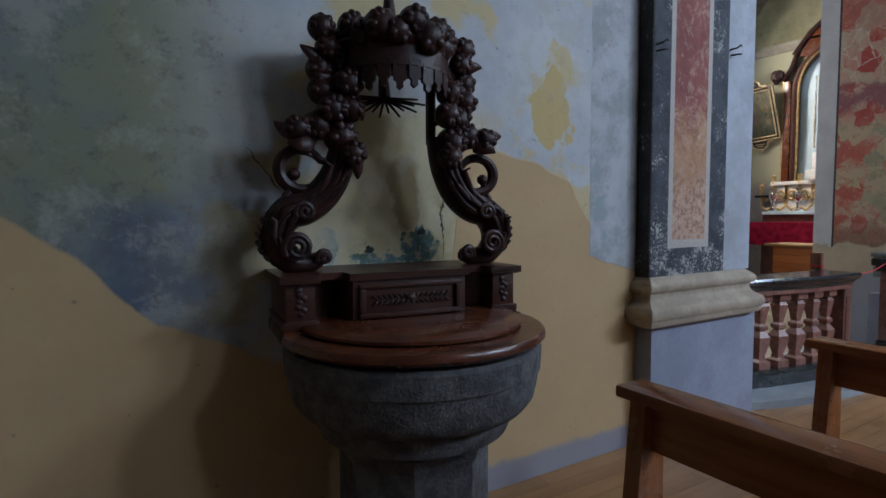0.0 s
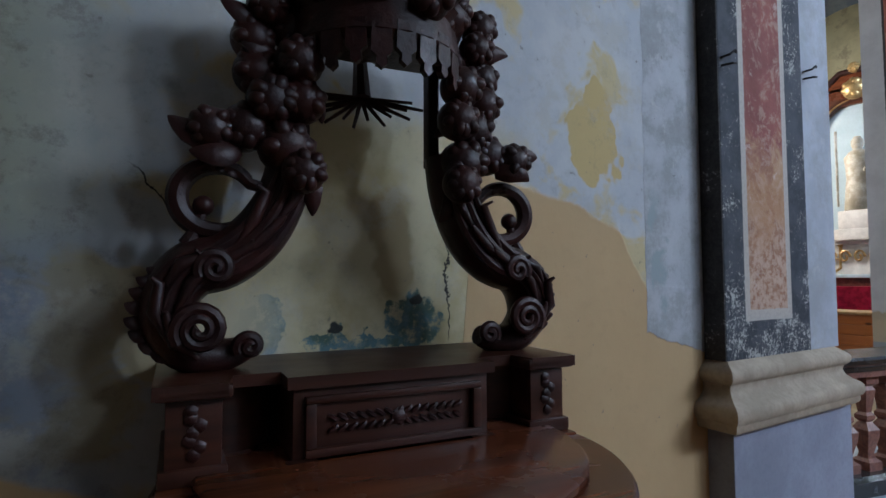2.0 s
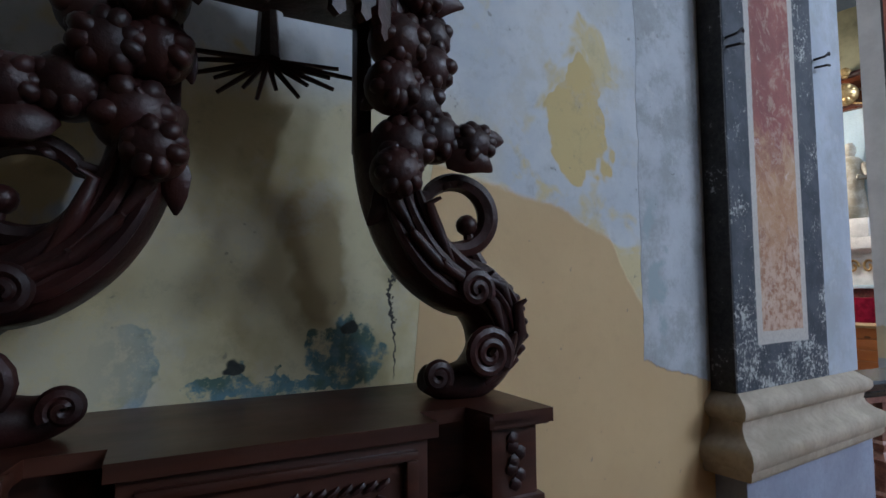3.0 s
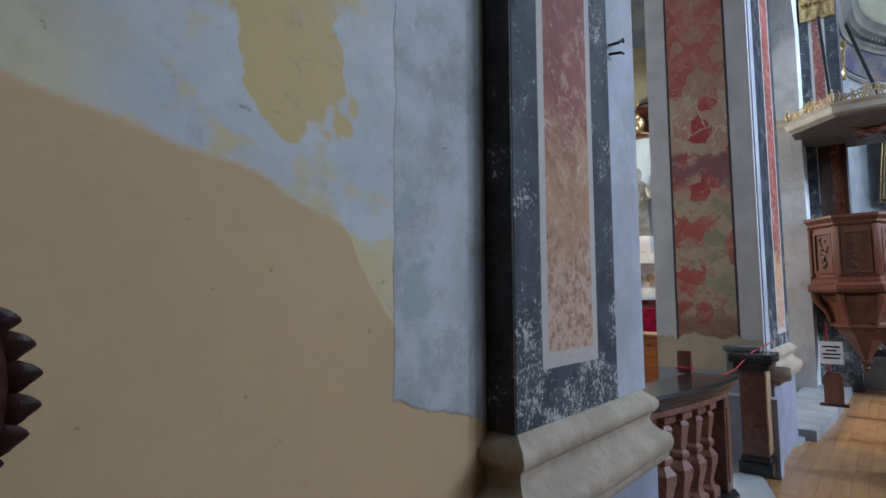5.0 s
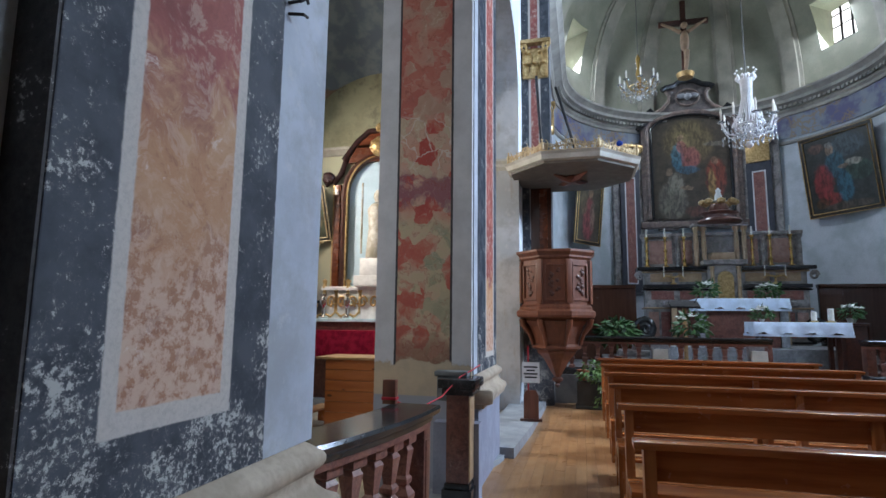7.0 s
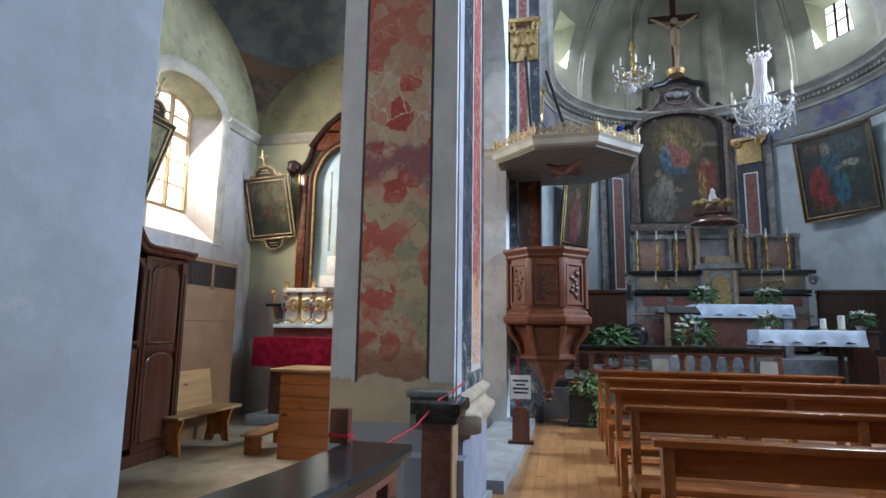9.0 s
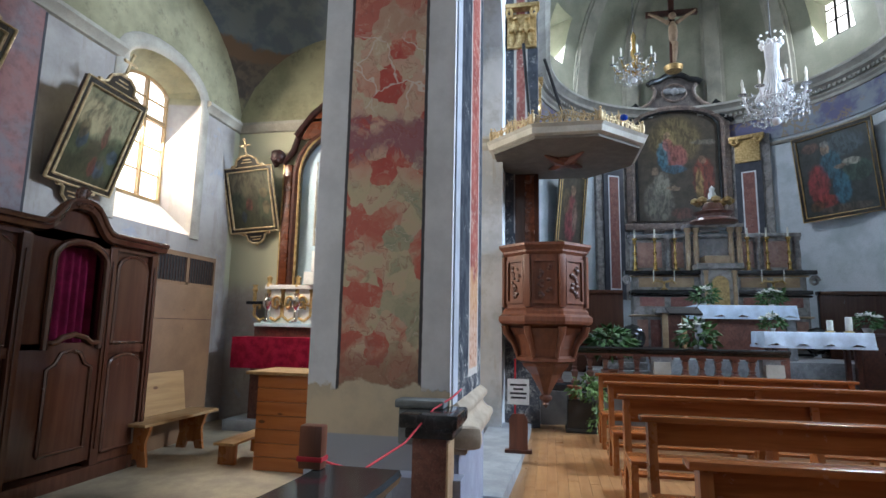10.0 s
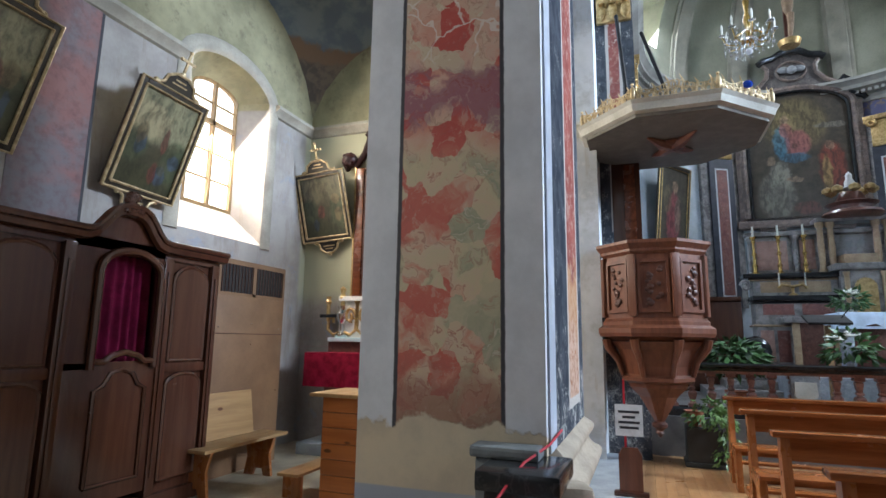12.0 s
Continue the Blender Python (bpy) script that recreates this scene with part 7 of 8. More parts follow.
def heater_cabinet():
    t = thing("panel_cabinet", pose(9.6, 6.53, 0), "tall brown hardboard cabinet with two dark vents", "cabinet")
    part("body", cube(0.0, 1.33, 0.02, 0.56, 0, 2.52, 0.004), M_confess, t, "dark brown sides")
    part("front", cube(0.07, 1.33, 0.0, 0.02, 0, 2.08, 0.003), M_board, t, "smooth brown hardboard")
    part("top_front", join(cube(0.07, 1.33, 0.0, 0.02, 2.46, 2.52), cube(0.07, 0.11, 0.0, 0.02, 2.08, 2.46), cube(0.68, 0.74, 0.0, 0.02, 2.08, 2.46), cube(1.29, 1.33, 0.0, 0.02, 2.08, 2.46), cube(0.11, 1.29, 0.0, 0.02, 2.08, 2.12)), M_board, t)
    for x0, x1 in ((0.11, 0.68), (0.74, 1.29)):
        # no hole behind the bars: the shade inside is a black sheet
        v = part("vent", cube(x0, x1, 0.012, 0.02, 2.12, 2.46), M_dark, t, "black sheet in place of the vent's shaded inside")
        for k in range(10):
            x = x0 + (x1 - x0) * (k + 0.5) / 10
            part("vent_bar", cube(x - 0.004, x + 0.004, 0.004, 0.011, 2.12, 2.46), M_walnut, v)
    part("seam", cube(0.075, 1.325, -0.003, 0.0, 1.62, 1.63), M_walnut, t, "thin batten")
    for x, z in ((0.12, 1.7), (0.7, 1.75), (1.25, 1.7), (0.12, 0.9), (1.25, 0.9), (0.7, 1.5)):
        part("screw", lathe([(0.008, 0), (0.006, 0.004), (0.001, 0.005)], 8, (0, 0, 0)), M_silver, t).matrix_local = pose(x, 0, z, 90, 0, 0)


heater_cabinet()


def bench():
    t = thing("bench", pose(9.1, 6.0, 0), "pale pine bench with plank back and shaped ends", "bench")
    part("seat", cube(0.0, 1.35, 0.0, 0.4, 0.43, 0.465, 0.006), M_pale_pine, t)
    part("backrest", moved(cube(0.0, 1.15, -0.014, 0.014, 0, 0.5, 0.005), pose(0, 0.36, 0.465, -9, 0, 0)), M_pale_pine, t)
    for x in (0.1, 1.1):
        side = [(0.02, 0), (0.12, 0.0), (0.15, 0.08), (0.25, 0.08), (0.28, 0), (0.4, 0), (0.36, 0.2), (0.4, 0.43), (0.0, 0.43), (0.06, 0.24)]
        part("end_board", prism(side, x - 0.02, x + 0.02, "x"), M_pew_leg, t)


bench()


def pine_cabinet():
    t = thing("pine_cabinet", pose(9.4, 3.75, 0), "knotty orange pine cabinet with plank front", "cabinet")
    part("carcass", cube(0.03, 0.6, 0.0, 1.12, 0, 1.02), M_pine, t)
    for k in range(7):
        part("plank", cube(0.0, 0.028, 0.0, 1.12, 0.146 * k + 0.003, 0.146 * k + 0.143, 0.005), M_pine, t)
    part("top", cube(-0.05, 0.65, -0.05, 1.25, 1.02, 1.055, 0.008), M_pale_pine, t, "pale overhanging top")


pine_cabinet()
t = thing("kneeler", pose(9.45, 5.15, 0), "low pale wooden kneeling bench", "kneeler")
part("top", cube(0, 0.9, 0, 0.25, 0.22, 0.25, 0.006), M_pale_pine, t)
for x in (0.08, 0.78):
    part("leg", cube(x, x + 0.05, 0.02, 0.23, 0, 0.22, 0.004), M_pew_leg, t)
# added slab standing in for a pale strip at the floor, no known kneeler
t = thing("kneeler", pose(6.75, 5.55, 0), "low wooden slab added for a pale strip near the confessional", "kneeler")
part("seat", cube(0, 0.62, 0, 0.35, 0.16, 0.2, 0.006), M_pale_pine, t)
for x in (0.06, 0.5):
    part("leg", cube(x, x + 0.05, 0.03, 0.32, 0, 0.16, 0.005), M_pew_leg, t)


# chapel window
def chapel_window():
    t = tagged(new("window_1"), "arched chapel window with small bright panes", "window", "", "structure")
    t.matrix_world = pose(10.485, 7.62, 3.38)
    f = M_window_frame
    part("frame_left", cube(-0.465, -0.42, -0.03, 0.05, 0, 1.75), f, t)
    part("frame_right", cube(0.42, 0.465, -0.03, 0.05, 0, 1.75), f, t)
    part("frame_bottom", cube(-0.42, 0.42, -0.03, 0.05, 0, 0.05), f, t)
    part("mullion", cube(-0.025, 0.025, -0.035, 0.05, 0.05, 1.9), f, t)
    part("transom", cube(-0.42, 0.42, -0.035, 0.05, 1.22, 1.29), f, t)
    part("arch_rail", sweep([(p[0], 0.0, p[1]) for p in arc(0, 1.69, 0.445, 0, 180, 12, 0.19)], 0.04, 6), f, t)
    for x in (-0.42, 0.025):
        for z in (0.42, 0.82, 1.55):
            part("glazing_bar", cube(x, x + 0.395, -0.012, 0.02, z - 0.012, z + 0.012), f, t)
        for z0, z1 in ((0.05, 0.41), (0.43, 0.81), (0.83, 1.22), (1.29, 1.54), (1.56, 1.92)):
            p = part("pane", cube(x + 0.003, x + 0.392, 0.022, 0.03, z0, z1), M_pane, t)
            p.visible_shadow = False


M_window_frame = wood("window_oak", (0.3, 0.19, 0.08), (0.2, 0.12, 0.05), 2, 8, 0.5)
chapel_window()


def station(m, seed, label, h=1.05):
    """Station picture: leaning dark frame, gilt edges, cartouches above and below, a cross on top."""
    rng = random.Random(seed)
    # weaker light on the third picture is put into its sky colours
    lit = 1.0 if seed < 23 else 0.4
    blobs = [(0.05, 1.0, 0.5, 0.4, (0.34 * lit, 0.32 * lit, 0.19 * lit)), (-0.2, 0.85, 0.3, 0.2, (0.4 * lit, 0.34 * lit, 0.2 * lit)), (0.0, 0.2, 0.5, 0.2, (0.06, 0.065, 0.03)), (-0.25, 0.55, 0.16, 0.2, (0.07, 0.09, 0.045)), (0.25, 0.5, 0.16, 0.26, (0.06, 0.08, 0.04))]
    for _ in range(7):
        blobs.append((rng.uniform(-0.28, 0.28), rng.uniform(0.3, 0.72), rng.uniform(0.04, 0.08), rng.uniform(0.08, 0.17), rng.choice(((0.2, 0.05, 0.04), (0.05, 0.08, 0.13), (0.16, 0.12, 0.06), (0.07, 0.07, 0.04)))))
    cv = canvas("station_canvas", (0.07, 0.065, 0.035), blobs, 0.1)
    w = 0.74
    t = thing("station_picture", m, label, "picture", "station pictures")
    part("canvas", cube(-w / 2, w / 2, -0.03, -0.01, 0.12, 0.12 + h), cv, t, "small painted scene with robed figures")
    k = 0.075
    for x0, x1, z0, z1 in ((-w / 2 - k, -w / 2, 0.12 - k, 0.12 + h + k), (w / 2, w / 2 + k, 0.12 - k, 0.12 + h + k), (-w / 2, w / 2, 0.12 - k, 0.12), (-w / 2, w / 2, 0.12 + h, 0.12 + h + k)):
        part("frame_rail", cube(x0, x1, -0.05, 0.02, z0, z1, 0.01), M_dark_frame, t, "black frame rail")
    for e in (0.008, k):
        o = [(-w / 2 - e, 0.12 - e), (w / 2 + e, 0.12 - e), (w / 2 + e, 0.12 + h + e), (-w / 2 - e, 0.12 + h + e)]
        part("gilt_edge", sweep([(a, -0.05, b) for a, b in o + o[:1]], 0.019, 6), M_fret, t, "gilt edge")
    for z, s, dirn in ((0.12 + h + k, 1.0, 1), (0.12 - k, 0.85, -1)):
        o = [(-0.3 * s, 0), (-0.2 * s, dirn * 0.05), (-0.18 * s, dirn * 0.13), (-0.08 * s, dirn * 0.19), (0.08 * s, dirn * 0.19), (0.18 * s, dirn * 0.13), (0.2 * s, dirn * 0.05), (0.3 * s, 0)]
        c = part("cartouche", prism([(a, z + b) for a, b in o], -0.03, 0.0, "y"), M_dark_frame, t, "black lettered cartouche")
        part("cartouche_edge", sweep([(a, -0.035, z + b) for a, b in o], 0.018, 6), M_fret, c, "gilt scrolled edge")
        for q in (0, 1):
            part("gilt_bar", cube(-0.1 + 0.03 * q, 0.1 - 0.03 * q, -0.034, -0.03, z + dirn * (0.08 + 0.045 * q) - 0.008, z + dirn * (0.08 + 0.045 * q) + 0.008), M_fret, c, "gilt line of writing")
        for a, b in ((0, 0.21), (-0.28 * s, 0.02), (0.28 * s, 0.02)):
            part("gilt_knob", ball(bmesh.new(), (a, -0.02, z + dirn * b), 0.035, 1), M_fret, c, "gilt knob")
    top = 0.12 + h + k + 0.2
    part("cross", join(cube(-0.014, 0.014, -0.03, -0.01, top, top + 0.27, 0.004), cube(-0.085, 0.085, -0.03, -0.01, top + 0.15, top + 0.18, 0.004), ball(ball(bmesh.new(), (-0.085, -0.02, top + 0.165), 0.024, 1), (0.085, -0.02, top + 0.165), 0.024, 1), ball(bmesh.new(), (0, -0.02, top + 0.27), 0.024, 1)), M_fret, t, "gilt cross")
    return t


station(pose(8.86, 7.03, 3.06, 19, 0, 0) @ pose(0, 0, 0, 0, 1.5, 0), 21, "station picture in a black and gilt frame by the window")
station(pose(7.12, 7.03, 3.12, 19, 0, 0) @ pose(0, 0, 0, 0, 2, 0), 22, "station picture in a black and gilt frame")
station(pose(12.13, 6.6, 3.1, 0, 0, -90) @ pose(0, 0, 0, 14, 0, 0) @ pose(0, 0, 0, 0, -4, 0), 23, "station picture with dimmed paint in a black and gilt frame", 0.95)

# painted strip and cornice in the chapel
M_slate_line = plain("dark_line_paint", (0.04, 0.04, 0.05), 0.7)
# violet-rose paint, darkened for the shadow the strip lies in
M_strip = mottled("shaded_violet_rose", (0.27, 0.13, 0.12), (0.18, 0.165, 0.18), 2.2, 0.8, 0, 0.25, 14, 0.006, dirt=0.5)
structure("strip_border", cube(8.3, 8.33, 7.083, 7.098, 0.9, 4.93), M_slate_line, "dark painted border line", "trim")
structure("painted_strip", cube(7.6, 8.3, 7.085, 7.098, 0.9, 4.95), M_strip, "painted red and rose panel on the chapel wall", "pilaster")
prof = [(-0.01, 4.93), (0.04, 4.95), (0.06, 5.0), (0.12, 5.05), (0.12, 5.1), (-0.01, 5.14)]
structure("chapel_cornice", moulding([(9.4, 7.1), (2.6, 7.1)][::-1], prof), M_chapel_trim, "moulded plaster cornice", "cornice", 30)
structure("chapel_cornice_east", moulding([(11.15, 7.1), (12.2, 7.1), (12.2, 3.3)], prof), M_chapel_trim, "moulded plaster cornice", "cornice", 30)
o = [(9.42, 2.86), (9.42, 5.15)] + arc(10.28, 5.03, 0.88, 168, 12, 12, 0.45) + [(11.15, 5.15), (11.15, 2.86)]
structure("window_surround", sweep([(x, 7.09, z) for x, z in o], 0.11, 8, None, 0.35), M_chapel_trim, "plaster moulding round the window", "trim", 40)


def chapel_altar():
    t = thing("chapel_altar", pose(12.2, 5.15, 0, 0, 0, -90), "chapel altar with red cloth and white gilt shelves", "altar")
    part("base", cube(-1.35, 1.35, -0.85, 0, 0, 0.16, 0.01), M_step, t)
    part("block", cube(-1.05, 1.05, -0.68, 0, 0.16, 1.1, 0.01), M_red_marble, t)
    part("mensa", cube(-1.25, 1.25, -0.8, 0, 1.26, 1.38, 0.01), M_red_marble, t)
    part("support", cube(-1.1, 1.1, -0.6, 0, 1.1, 1.26), M_dark, t)
    part("gradine", cube(-1.22, 1.22, -0.34, 0, 1.38, 1.54, 0.008), M_red_marble, t)
    part("shelf", cube(-1.2, 1.2, -0.4, 0, 1.54, 1.6, 0.008), plain("pale_blue_paint", (0.5, 0.66, 0.72), 0.6), t, "pale blue painted shelf")
    part("upper_gradine", cube(-1.0, 1.0, -0.25, 0, 1.6, 2.15, 0.008), M_white_stone, t, "white altar shelf")
    part("upper_shelf", cube(-1.1, 1.1, -0.3, 0, 2.15, 2.22, 0.008), M_white_stone, t)
    part("side_shelf", cube(-1.42, -1.1, -0.3, 0, 1.9, 1.95, 0.006), M_black_marble, t, "dark stone ledge")
    bm = bmesh.new()
    rng = random.Random(8)
    for k in range(9):
        x = -0.9 + 0.225 * k
        sp = [(x + 0.09 * math.cos(a) * (1 - a / 10), -0.28, 1.92 + 0.13 * math.sin(a) * (1 - a / 10)) for a in [j * 0.5 for j in range(16)]]
        sweep(sp, 0.022, 6, bm)
    part("scrollwork", bm, M_gold, t, "gilded scrollwork")
    return t


chapel_altar()
t = thing("altar_cloth", pose(12.2, 5.15, 0, 0, 0, -90), "dark red velvet cloth hanging from the chapel altar", "cloth")
bm = bmesh.new()
path = [(-1.29, 0.0), (-1.29, -0.84), (1.29, -0.84), (1.29, 0.0)]
pts = []
for a, b in zip(path, path[1:]):
    m = int((Vector(b) - Vector(a)).length / 0.04)
    pts += [Vector(a).lerp(Vector(b), k / m) for k in range(m)]
pts.append(Vector(path[-1]))
rows = []
for j, z in enumerate((1.385, 1.32, 1.1, 0.92)):
    rows.append([bm.verts.new((p.x * (1 + 0.002 * j), p.y - 0.012 * j * (0.5 + 0.5 * math.sin(i * 0.55)), z)) for i, p in enumerate(pts)])
for p, q in zip(rows, rows[1:]):
    for i in range(len(pts) - 1):
        bm.faces.new((p[i], p[i + 1], q[i + 1], q[i]))
bm.faces.new(rows[0])
part("velvet", bm, M_velvet, t, "", 60)


def chapel_niche():
    t = thing("niche_retable", pose(12.2, 5.15, 2.2, 0, 0, -90), "dark wood and gilt retable with an arched niche coloured for blue daylight", "retable")
    # window light on the niche back is put into this pale blue
    M_niche_daylit = mottled("niche_daylit_blue", (0.5, 0.64, 0.72), (0.42, 0.56, 0.64), 2, 0.5)
    pts = [(-0.68, 0), (0.68, 0), (0.68, 1.9)] + arc(0, 1.9, 0.68, 0, 180, 16) + [(-0.68, 1.9)]
    part("niche_back", prism(pts, -0.03, -0.01, "y"), M_niche_daylit, t, "niche back coloured pale blue for the daylight on it")
    fr = [(-0.76, -0.08, 0), (-0.76, -0.08, 1.9)] + [(p[0], -0.08, p[1]) for p in arc(0, 1.9, 0.76, 180, 0, 20)] + [(0.76, -0.08, 1.9), (0.76, -0.08, 0)]
    part("frame", sweep(fr, 0.08, 8), M_walnut, t)
    part("gilt_line", sweep([(x * 0.9, -0.14, z) for x, y, z in fr], 0.022, 6), M_gold, t, "gilt inner line")
    for sx in (-1, 1):
        part("column", cube(min(sx * 0.84, sx * 0.98), max(sx * 0.84, sx * 0.98), -0.12, -0.005, 0, 2.1, 0.01), M_cover, t)
        part("column_edge", cube(min(sx * 0.98, sx * 1.0), max(sx * 0.98, sx * 1.0), -0.13, -0.005, 0, 2.1), M_gold, t, "gilt edge")
        part("shoulder_scroll", sweep([(sx * 1.15, -0.08, 2.1), (sx * 1.22, -0.08, 2.22), (sx * 1.12, -0.08, 2.28), (sx * 1.0, -0.08, 2.15), (sx * 0.85, -0.08, 2.35), (sx * 0.72, -0.08, 2.75)], [0.05, 0.06, 0.06, 0.06, 0.06, 0.05], 8), M_carved, t, "dark carved shoulder scroll")
        bm = bmesh.new()
        lump(bm, (sx * 1.12, -0.1, 2.25), 0.13, random.Random(5))
        part("carved_head", bm, M_carved, t, "dark carved blossom")
    part("gable", prism([(-0.7, 2.55), (0.7, 2.55), (0.5, 2.95), (0.25, 3.15), (-0.25, 3.15), (-0.5, 2.95)], -0.12, -0.005, "y"), M_cover, t)
    part("gable_edge", sweep([(-0.8, -0.12, 2.6), (-0.5, -0.12, 2.98), (-0.25, -0.12, 3.18), (0.25, -0.12, 3.18), (0.5, -0.12, 2.98), (0.8, -0.12, 2.6)], 0.06, 8), M_carved, t)
    bm = bmesh.new()
    lump(bm, (0, -0.16, 2.82), 0.2, random.Random(6))
    lump(bm, (0, -0.14, 3.22), 0.1, random.Random(7))
    part("gilt_ornament", bm, M_gold, t, "round gilt ornament")


chapel_niche()


def niche_statue():
    bm = lathe([(0.2, 0), (0.24, 0.02), (0.22, 0.3), (0.19, 0.6), (0.2, 0.8), (0.22, 0.98), (0.14, 1.08), (0.07, 1.12), (0.1, 1.2), (0.1, 1.28), (0.05, 1.36)], 16, (0, 0, 0), None, 0, 360, 1, 0.75)
    sweep([(0.2, -0.02, 0.95), (0.3, -0.08, 0.7), (0.15, -0.18, 0.72)], [0.07, 0.06, 0.04], 8, bm)
    sweep([(-0.3, -0.1, 0.1), (-0.3, -0.1, 1.5)], 0.02, 6, bm)
    o = tagged(obj("statue", bm, M_statue, 60), "painted wooden statue of a robed figure in the niche", "statue")
    o.matrix_world = pose(11.96, 5.12, 2.75, 0, 0, -90)
    p = thing("statue_pedestal", pose(11.96, 5.12, 2.22), "stepped white pedestal under the statue", "pedestal")
    part("lower_step", cube(-0.2, 0.16, -0.4, 0.4, 0, 0.2, 0.01), M_white_stone, p)
    part("upper_step", cube(-0.2, 0.16, -0.28, 0.28, 0.2, 0.53, 0.01), M_white_stone, p)


niche_statue()


def altar_candelabrum(x, y, z):
    t = thing("candelabrum", pose(x, y, z, 0, 0, -90), "ornate gilt candelabrum with silver urn on the chapel altar", "candelabrum", "chapel candelabra")
    part("base", lathe([(0.1, 0), (0.11, 0.04), (0.05, 0.08), (0.05, 0.2)], 14), M_silver, t, "silver foot")
    part("urn", lathe([(0.04, 0.2), (0.09, 0.28), (0.1, 0.36), (0.05, 0.42), (0.07, 0.48)], 14), M_silver, t, "silver urn")
    for s in (-1, 1):
        part("scroll_arm", sweep([(0, 0, 0.1), (s * 0.14, 0, 0.04), (s * 0.24, 0, 0.12), (s * 0.24, 0, 0.28), (s * 0.15, 0, 0.3), (s * 0.15, 0, 0.22)], 0.026, 8), M_gold, t, "gilt scroll arm")
        part("side_stem", lathe([(0.03, 0.25), (0.03, 0.5), (0.05, 0.54), (0.03, 0.58), (0.045, 0.62)], 10, (s * 0.25, 0, 0)), M_gold, t, "gilt stem")
    part("centre_stem", lathe([(0.04, 0.42), (0.03, 0.55), (0.06, 0.6), (0.03, 0.66), (0.05, 0.74), (0.0, 0.78)], 12), M_gold, t, "gilt finial stem")


altar_candelabrum(11.95, 6.2, 1.6)
altar_candelabrum(11.95, 5.7, 1.6)

# ---- small things ----
def sign_stand():
    t = thing("sign_stand", pose(10.5, 2.06, 0.12), "white printed notice on a small wooden stand", "sign")
    part("foot", cube(-0.05, 0.05, -0.16, 0.16, 0, 0.04, 0.006), M_walnut, t)
    part("board", prism([(-0.11, 0.04), (0.11, 0.04), (0.11, 0.38), (0.07, 0.45), (-0.07, 0.45), (-0.11, 0.38)], -0.015, 0.015, "x"), M_pulpit, t, "small arched wooden board")
    part("stick", cube(-0.008, 0.008, 0.03, 0.05, 0.3, 1.1), M_red_rope, t, "thin red stick")
    p = part("sheet", cube(-0.03, -0.024, -0.13, 0.13, 0.56, 0.86), M_paper, t, "white sheet of paper")
    for k, (w, z) in enumerate(((0.2, 0.79), (0.12, 0.74), (0.2, 0.69), (0.18, 0.64))):
        part("text_bar", cube(-0.032, -0.03, -w / 2, w / 2, z - 0.012, z + 0.012), M_ink, p, "unreadable line of print")


sign_stand()


def planter():
    t = thing("planter", pose(12.95, 1.2, 0), "dark square planter with trailing ivy", "planter")
    part("box", join(cube(-0.22, 0.22, -0.22, 0.22, 0.03, 0.5, 0.015), cube(-0.25, 0.25, -0.25, 0.25, 0, 0.06, 0.01)), plain("dark_planter", (0.05, 0.05, 0.045), 0.6), t)
    part("pot", lathe([(0.09, 0.5), (0.12, 0.7), (0.13, 0.7), (0.11, 0.69)], 14, (-0.05, 0.1, 0)), M_terracotta, t, "terracotta pot")
    bm = leaves(bmesh.new(), (-0.05, -0.1, 0.62), 0.3, 160, 0.13, 31, 0.6)
    for k in range(9):
        leaves(bm, (-0.2, -0.25 + 0.05 * math.sin(k), 0.6 - 0.06 * k), 0.13, 22, 0.1, 40 + k, 0.8)
    part("ivy", bm, M_leaf_light, t, "pale-edged trailing ivy")


planter()
t = thing("potted_plant", pose(13.95, 0.62, 0.55), "leafy green pot plant behind the choir rail", "plant")
part("pot", lathe([(0.13, 0), (0.18, 0.35), (0.19, 0.35), (0.16, 0.33)], 14), M_terracotta, t)
part("foliage", leaves(bmesh.new(), (0, 0, 0.8), 0.38, 260, 0.2, 17, 0.4), M_leaf, t, "dense dark green leaves")
t = thing("wooden_block", pose(5.82, 2.62, 1.0), "dark wooden block on the end of the rail", "block")
part("block", cube(-0.03, 0.03, -0.05, 0.05, 0, 0.17, 0.012), M_pulpit, t)
part("cord_wrap", cube(-0.034, 0.034, -0.054, 0.054, 0.03, 0.05, 0.004), M_red_rope, t, "red cord wound round")
t = thing("rope_barrier", pose(0, 0, 0), "thin red rope strung across the chapel entrance", "rope")
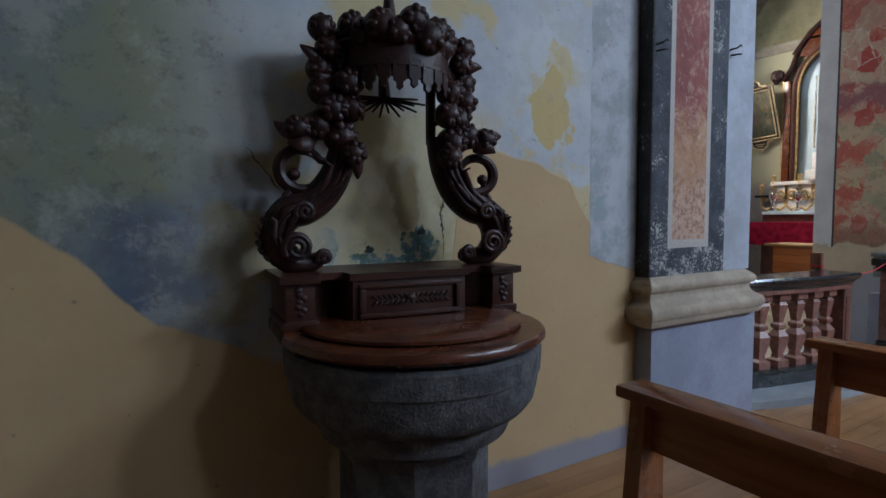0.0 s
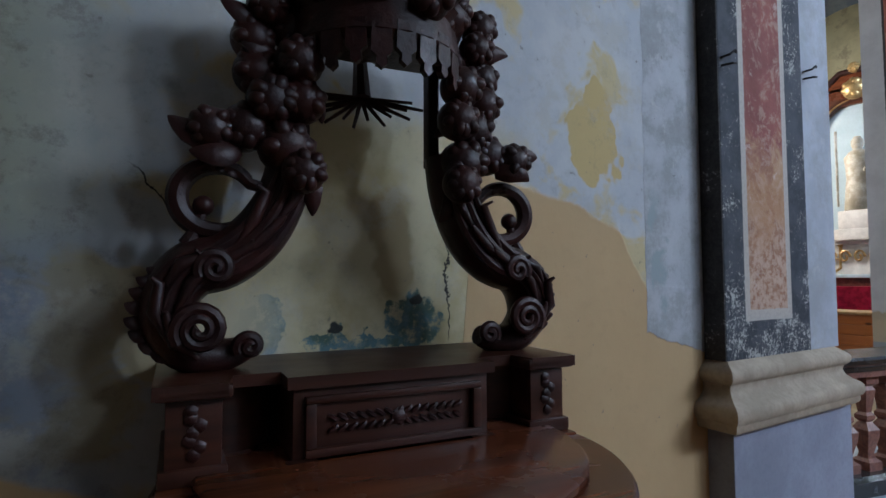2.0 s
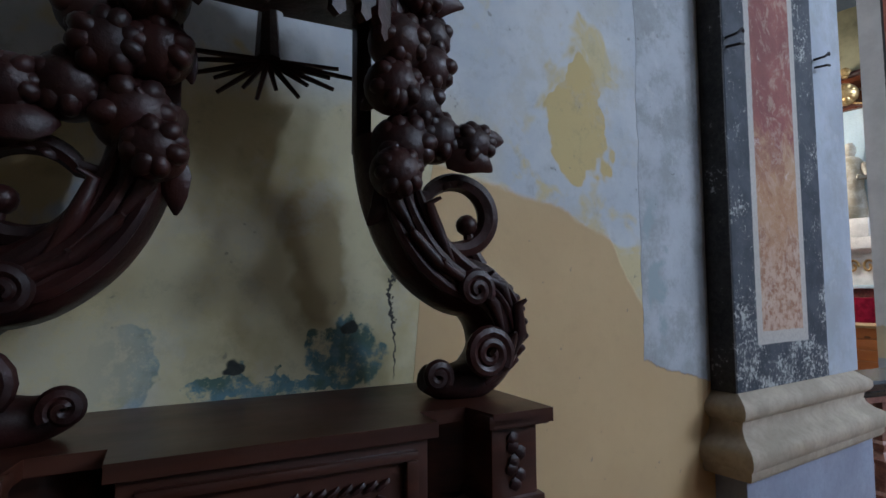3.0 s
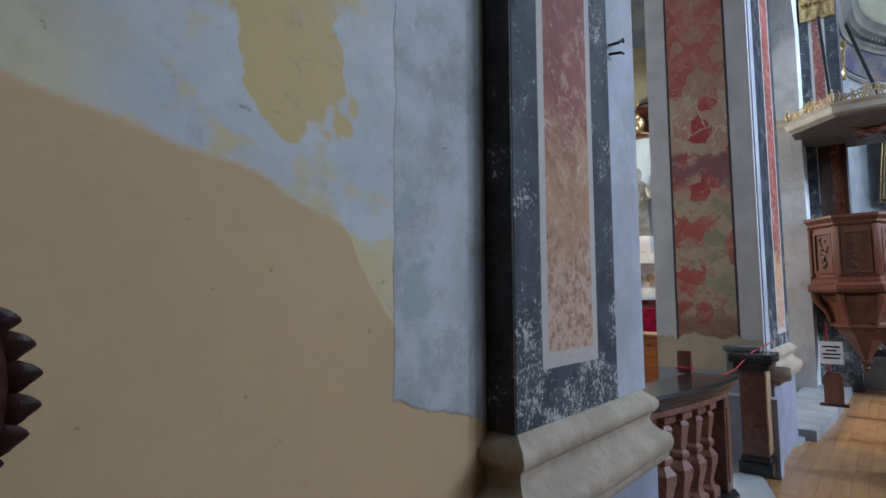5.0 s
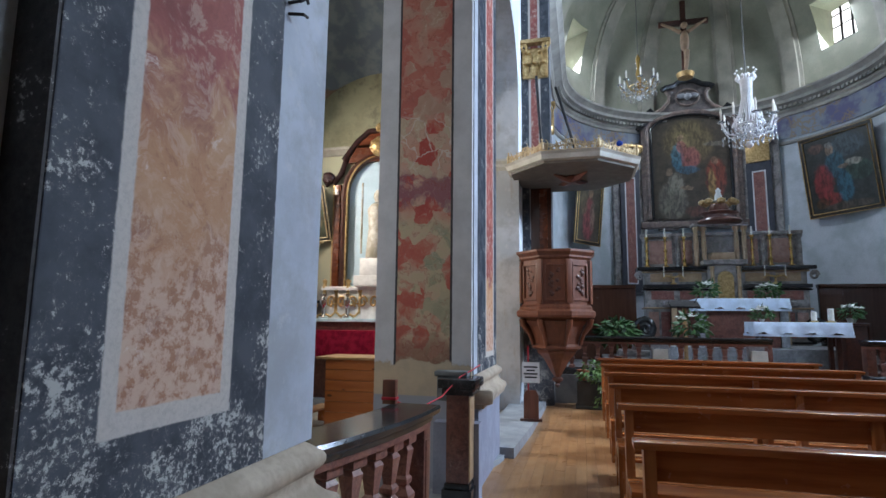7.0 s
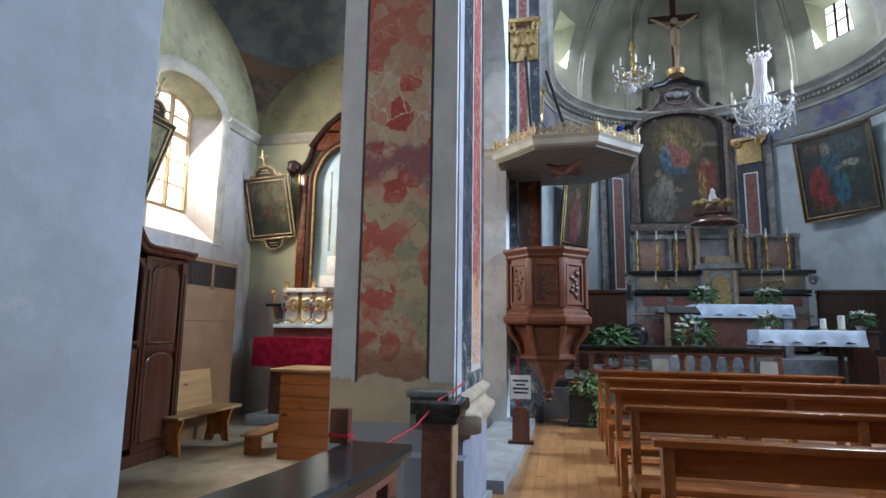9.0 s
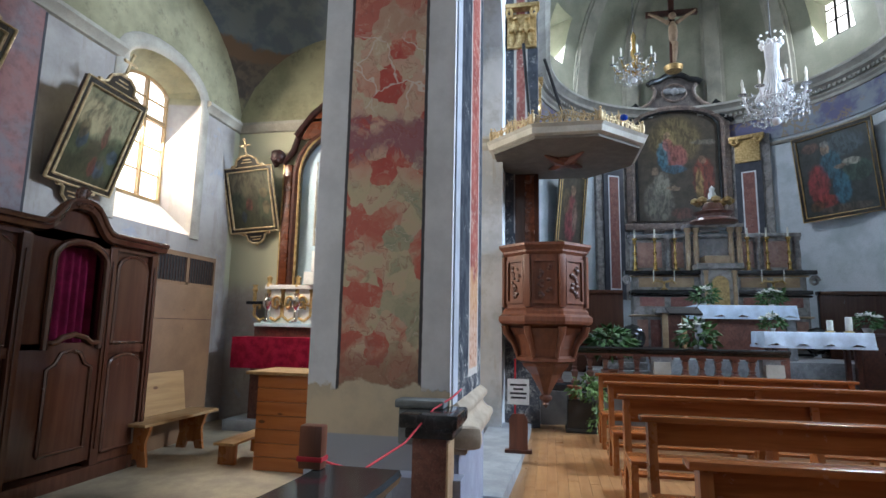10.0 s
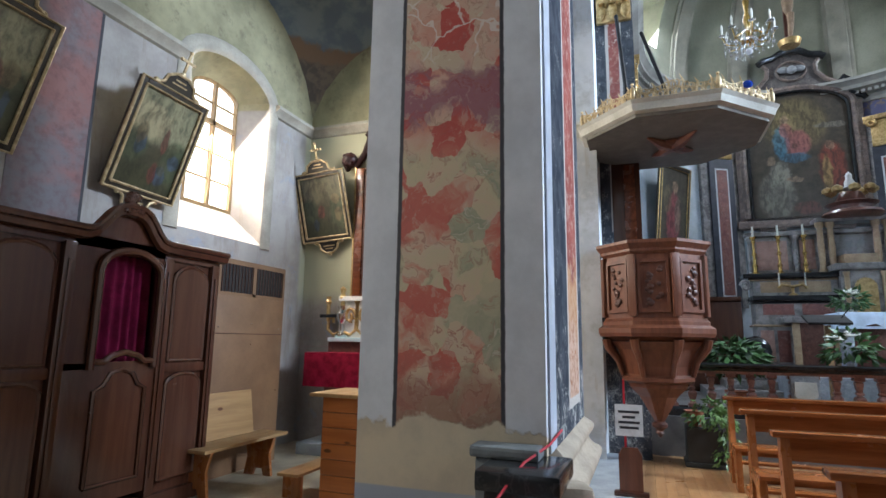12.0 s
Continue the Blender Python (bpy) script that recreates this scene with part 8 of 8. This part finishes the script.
part("rope", sweep([(5.82, 2.62, 1.04), (6.2, 2.55, 0.9), (6.6, 2.44, 0.96), (6.93, 2.36, 1.09), (7.1, 2.28, 1.14), (7.4, 2.27, 1.16)], 0.006, 6), M_red_rope, t)
for x, z in ((3.71, 2.71), (2.9, 2.62)):
    t = thing("iron_hook", pose(x, NY, z), "small bent iron hook in the pilaster", "hook", "wall hooks")
    part("shank", sweep([(0, 0.01, 0), (0, -0.05, 0), (0.02, -0.06, 0.02), (0.05, -0.05, 0.02)], 0.006, 6), M_iron, t)
    part("second_prong", sweep([(0, 0.01, -0.04), (0.02, -0.05, -0.04), (0.05, -0.05, -0.035)], 0.006, 6), M_iron, t)
t = thing("stone_fragment", pose(7.3, 2.2, 0.78), "loose pale moulded stone lying on the plinth", "stone")
part("stone", moved(cube(-0.14, 0.2, -0.08, 0.12, 0, 0.14, 0.05), pose(0, 0, 0.02, 0, 8, 12)), M_base_stone, t)

# ---- floor boards ----
rng = random.Random(77)
boards = []
for w, h, d in ((1.6, 0.11, 0.02), (1.9, 0.11, 0.02), (1.3, 0.11, 0.02)):
    b = obj("floor_board", cube(-w / 2 + 0.0015, w / 2 - 0.0015, -h / 2 + 0.001, h / 2 - 0.001, -d, 0, 0), M_wood_floor)
    boards.append((w, b.data))
    bpy.data.objects.remove(b)
floor = bpy.data.objects["floor"]
rest = bmesh.new()
count = 0
for i in range(88):
    y = 2.44 - 0.11 * i
    x = -4 + rng.uniform(-1.0, 0)
    while x < 13.4:
        w, me = rng.choice(boards)
        cx = x + w / 2
        near = -0.5 < cx < 13 and y > 0.15
        if near and count < 300:
            o = new("floor_board", me)
            o.parent = floor
            o.location = (min(cx, 13.35 - w / 2), y, 0.0 - rng.uniform(0, 0.0012))
            count += 1
        elif cx - w / 2 < 13.2:
            box(rest, x + 0.0015, x + w - 0.0015, y - 0.054, y + 0.054, -0.02, -rng.uniform(0, 0.0012))
        x += w
o = obj("floor_boards_far", rest, M_wood_floor)
o.parent = floor
tagged(o, "oak floor boards under the pews", "", "", "stuff")
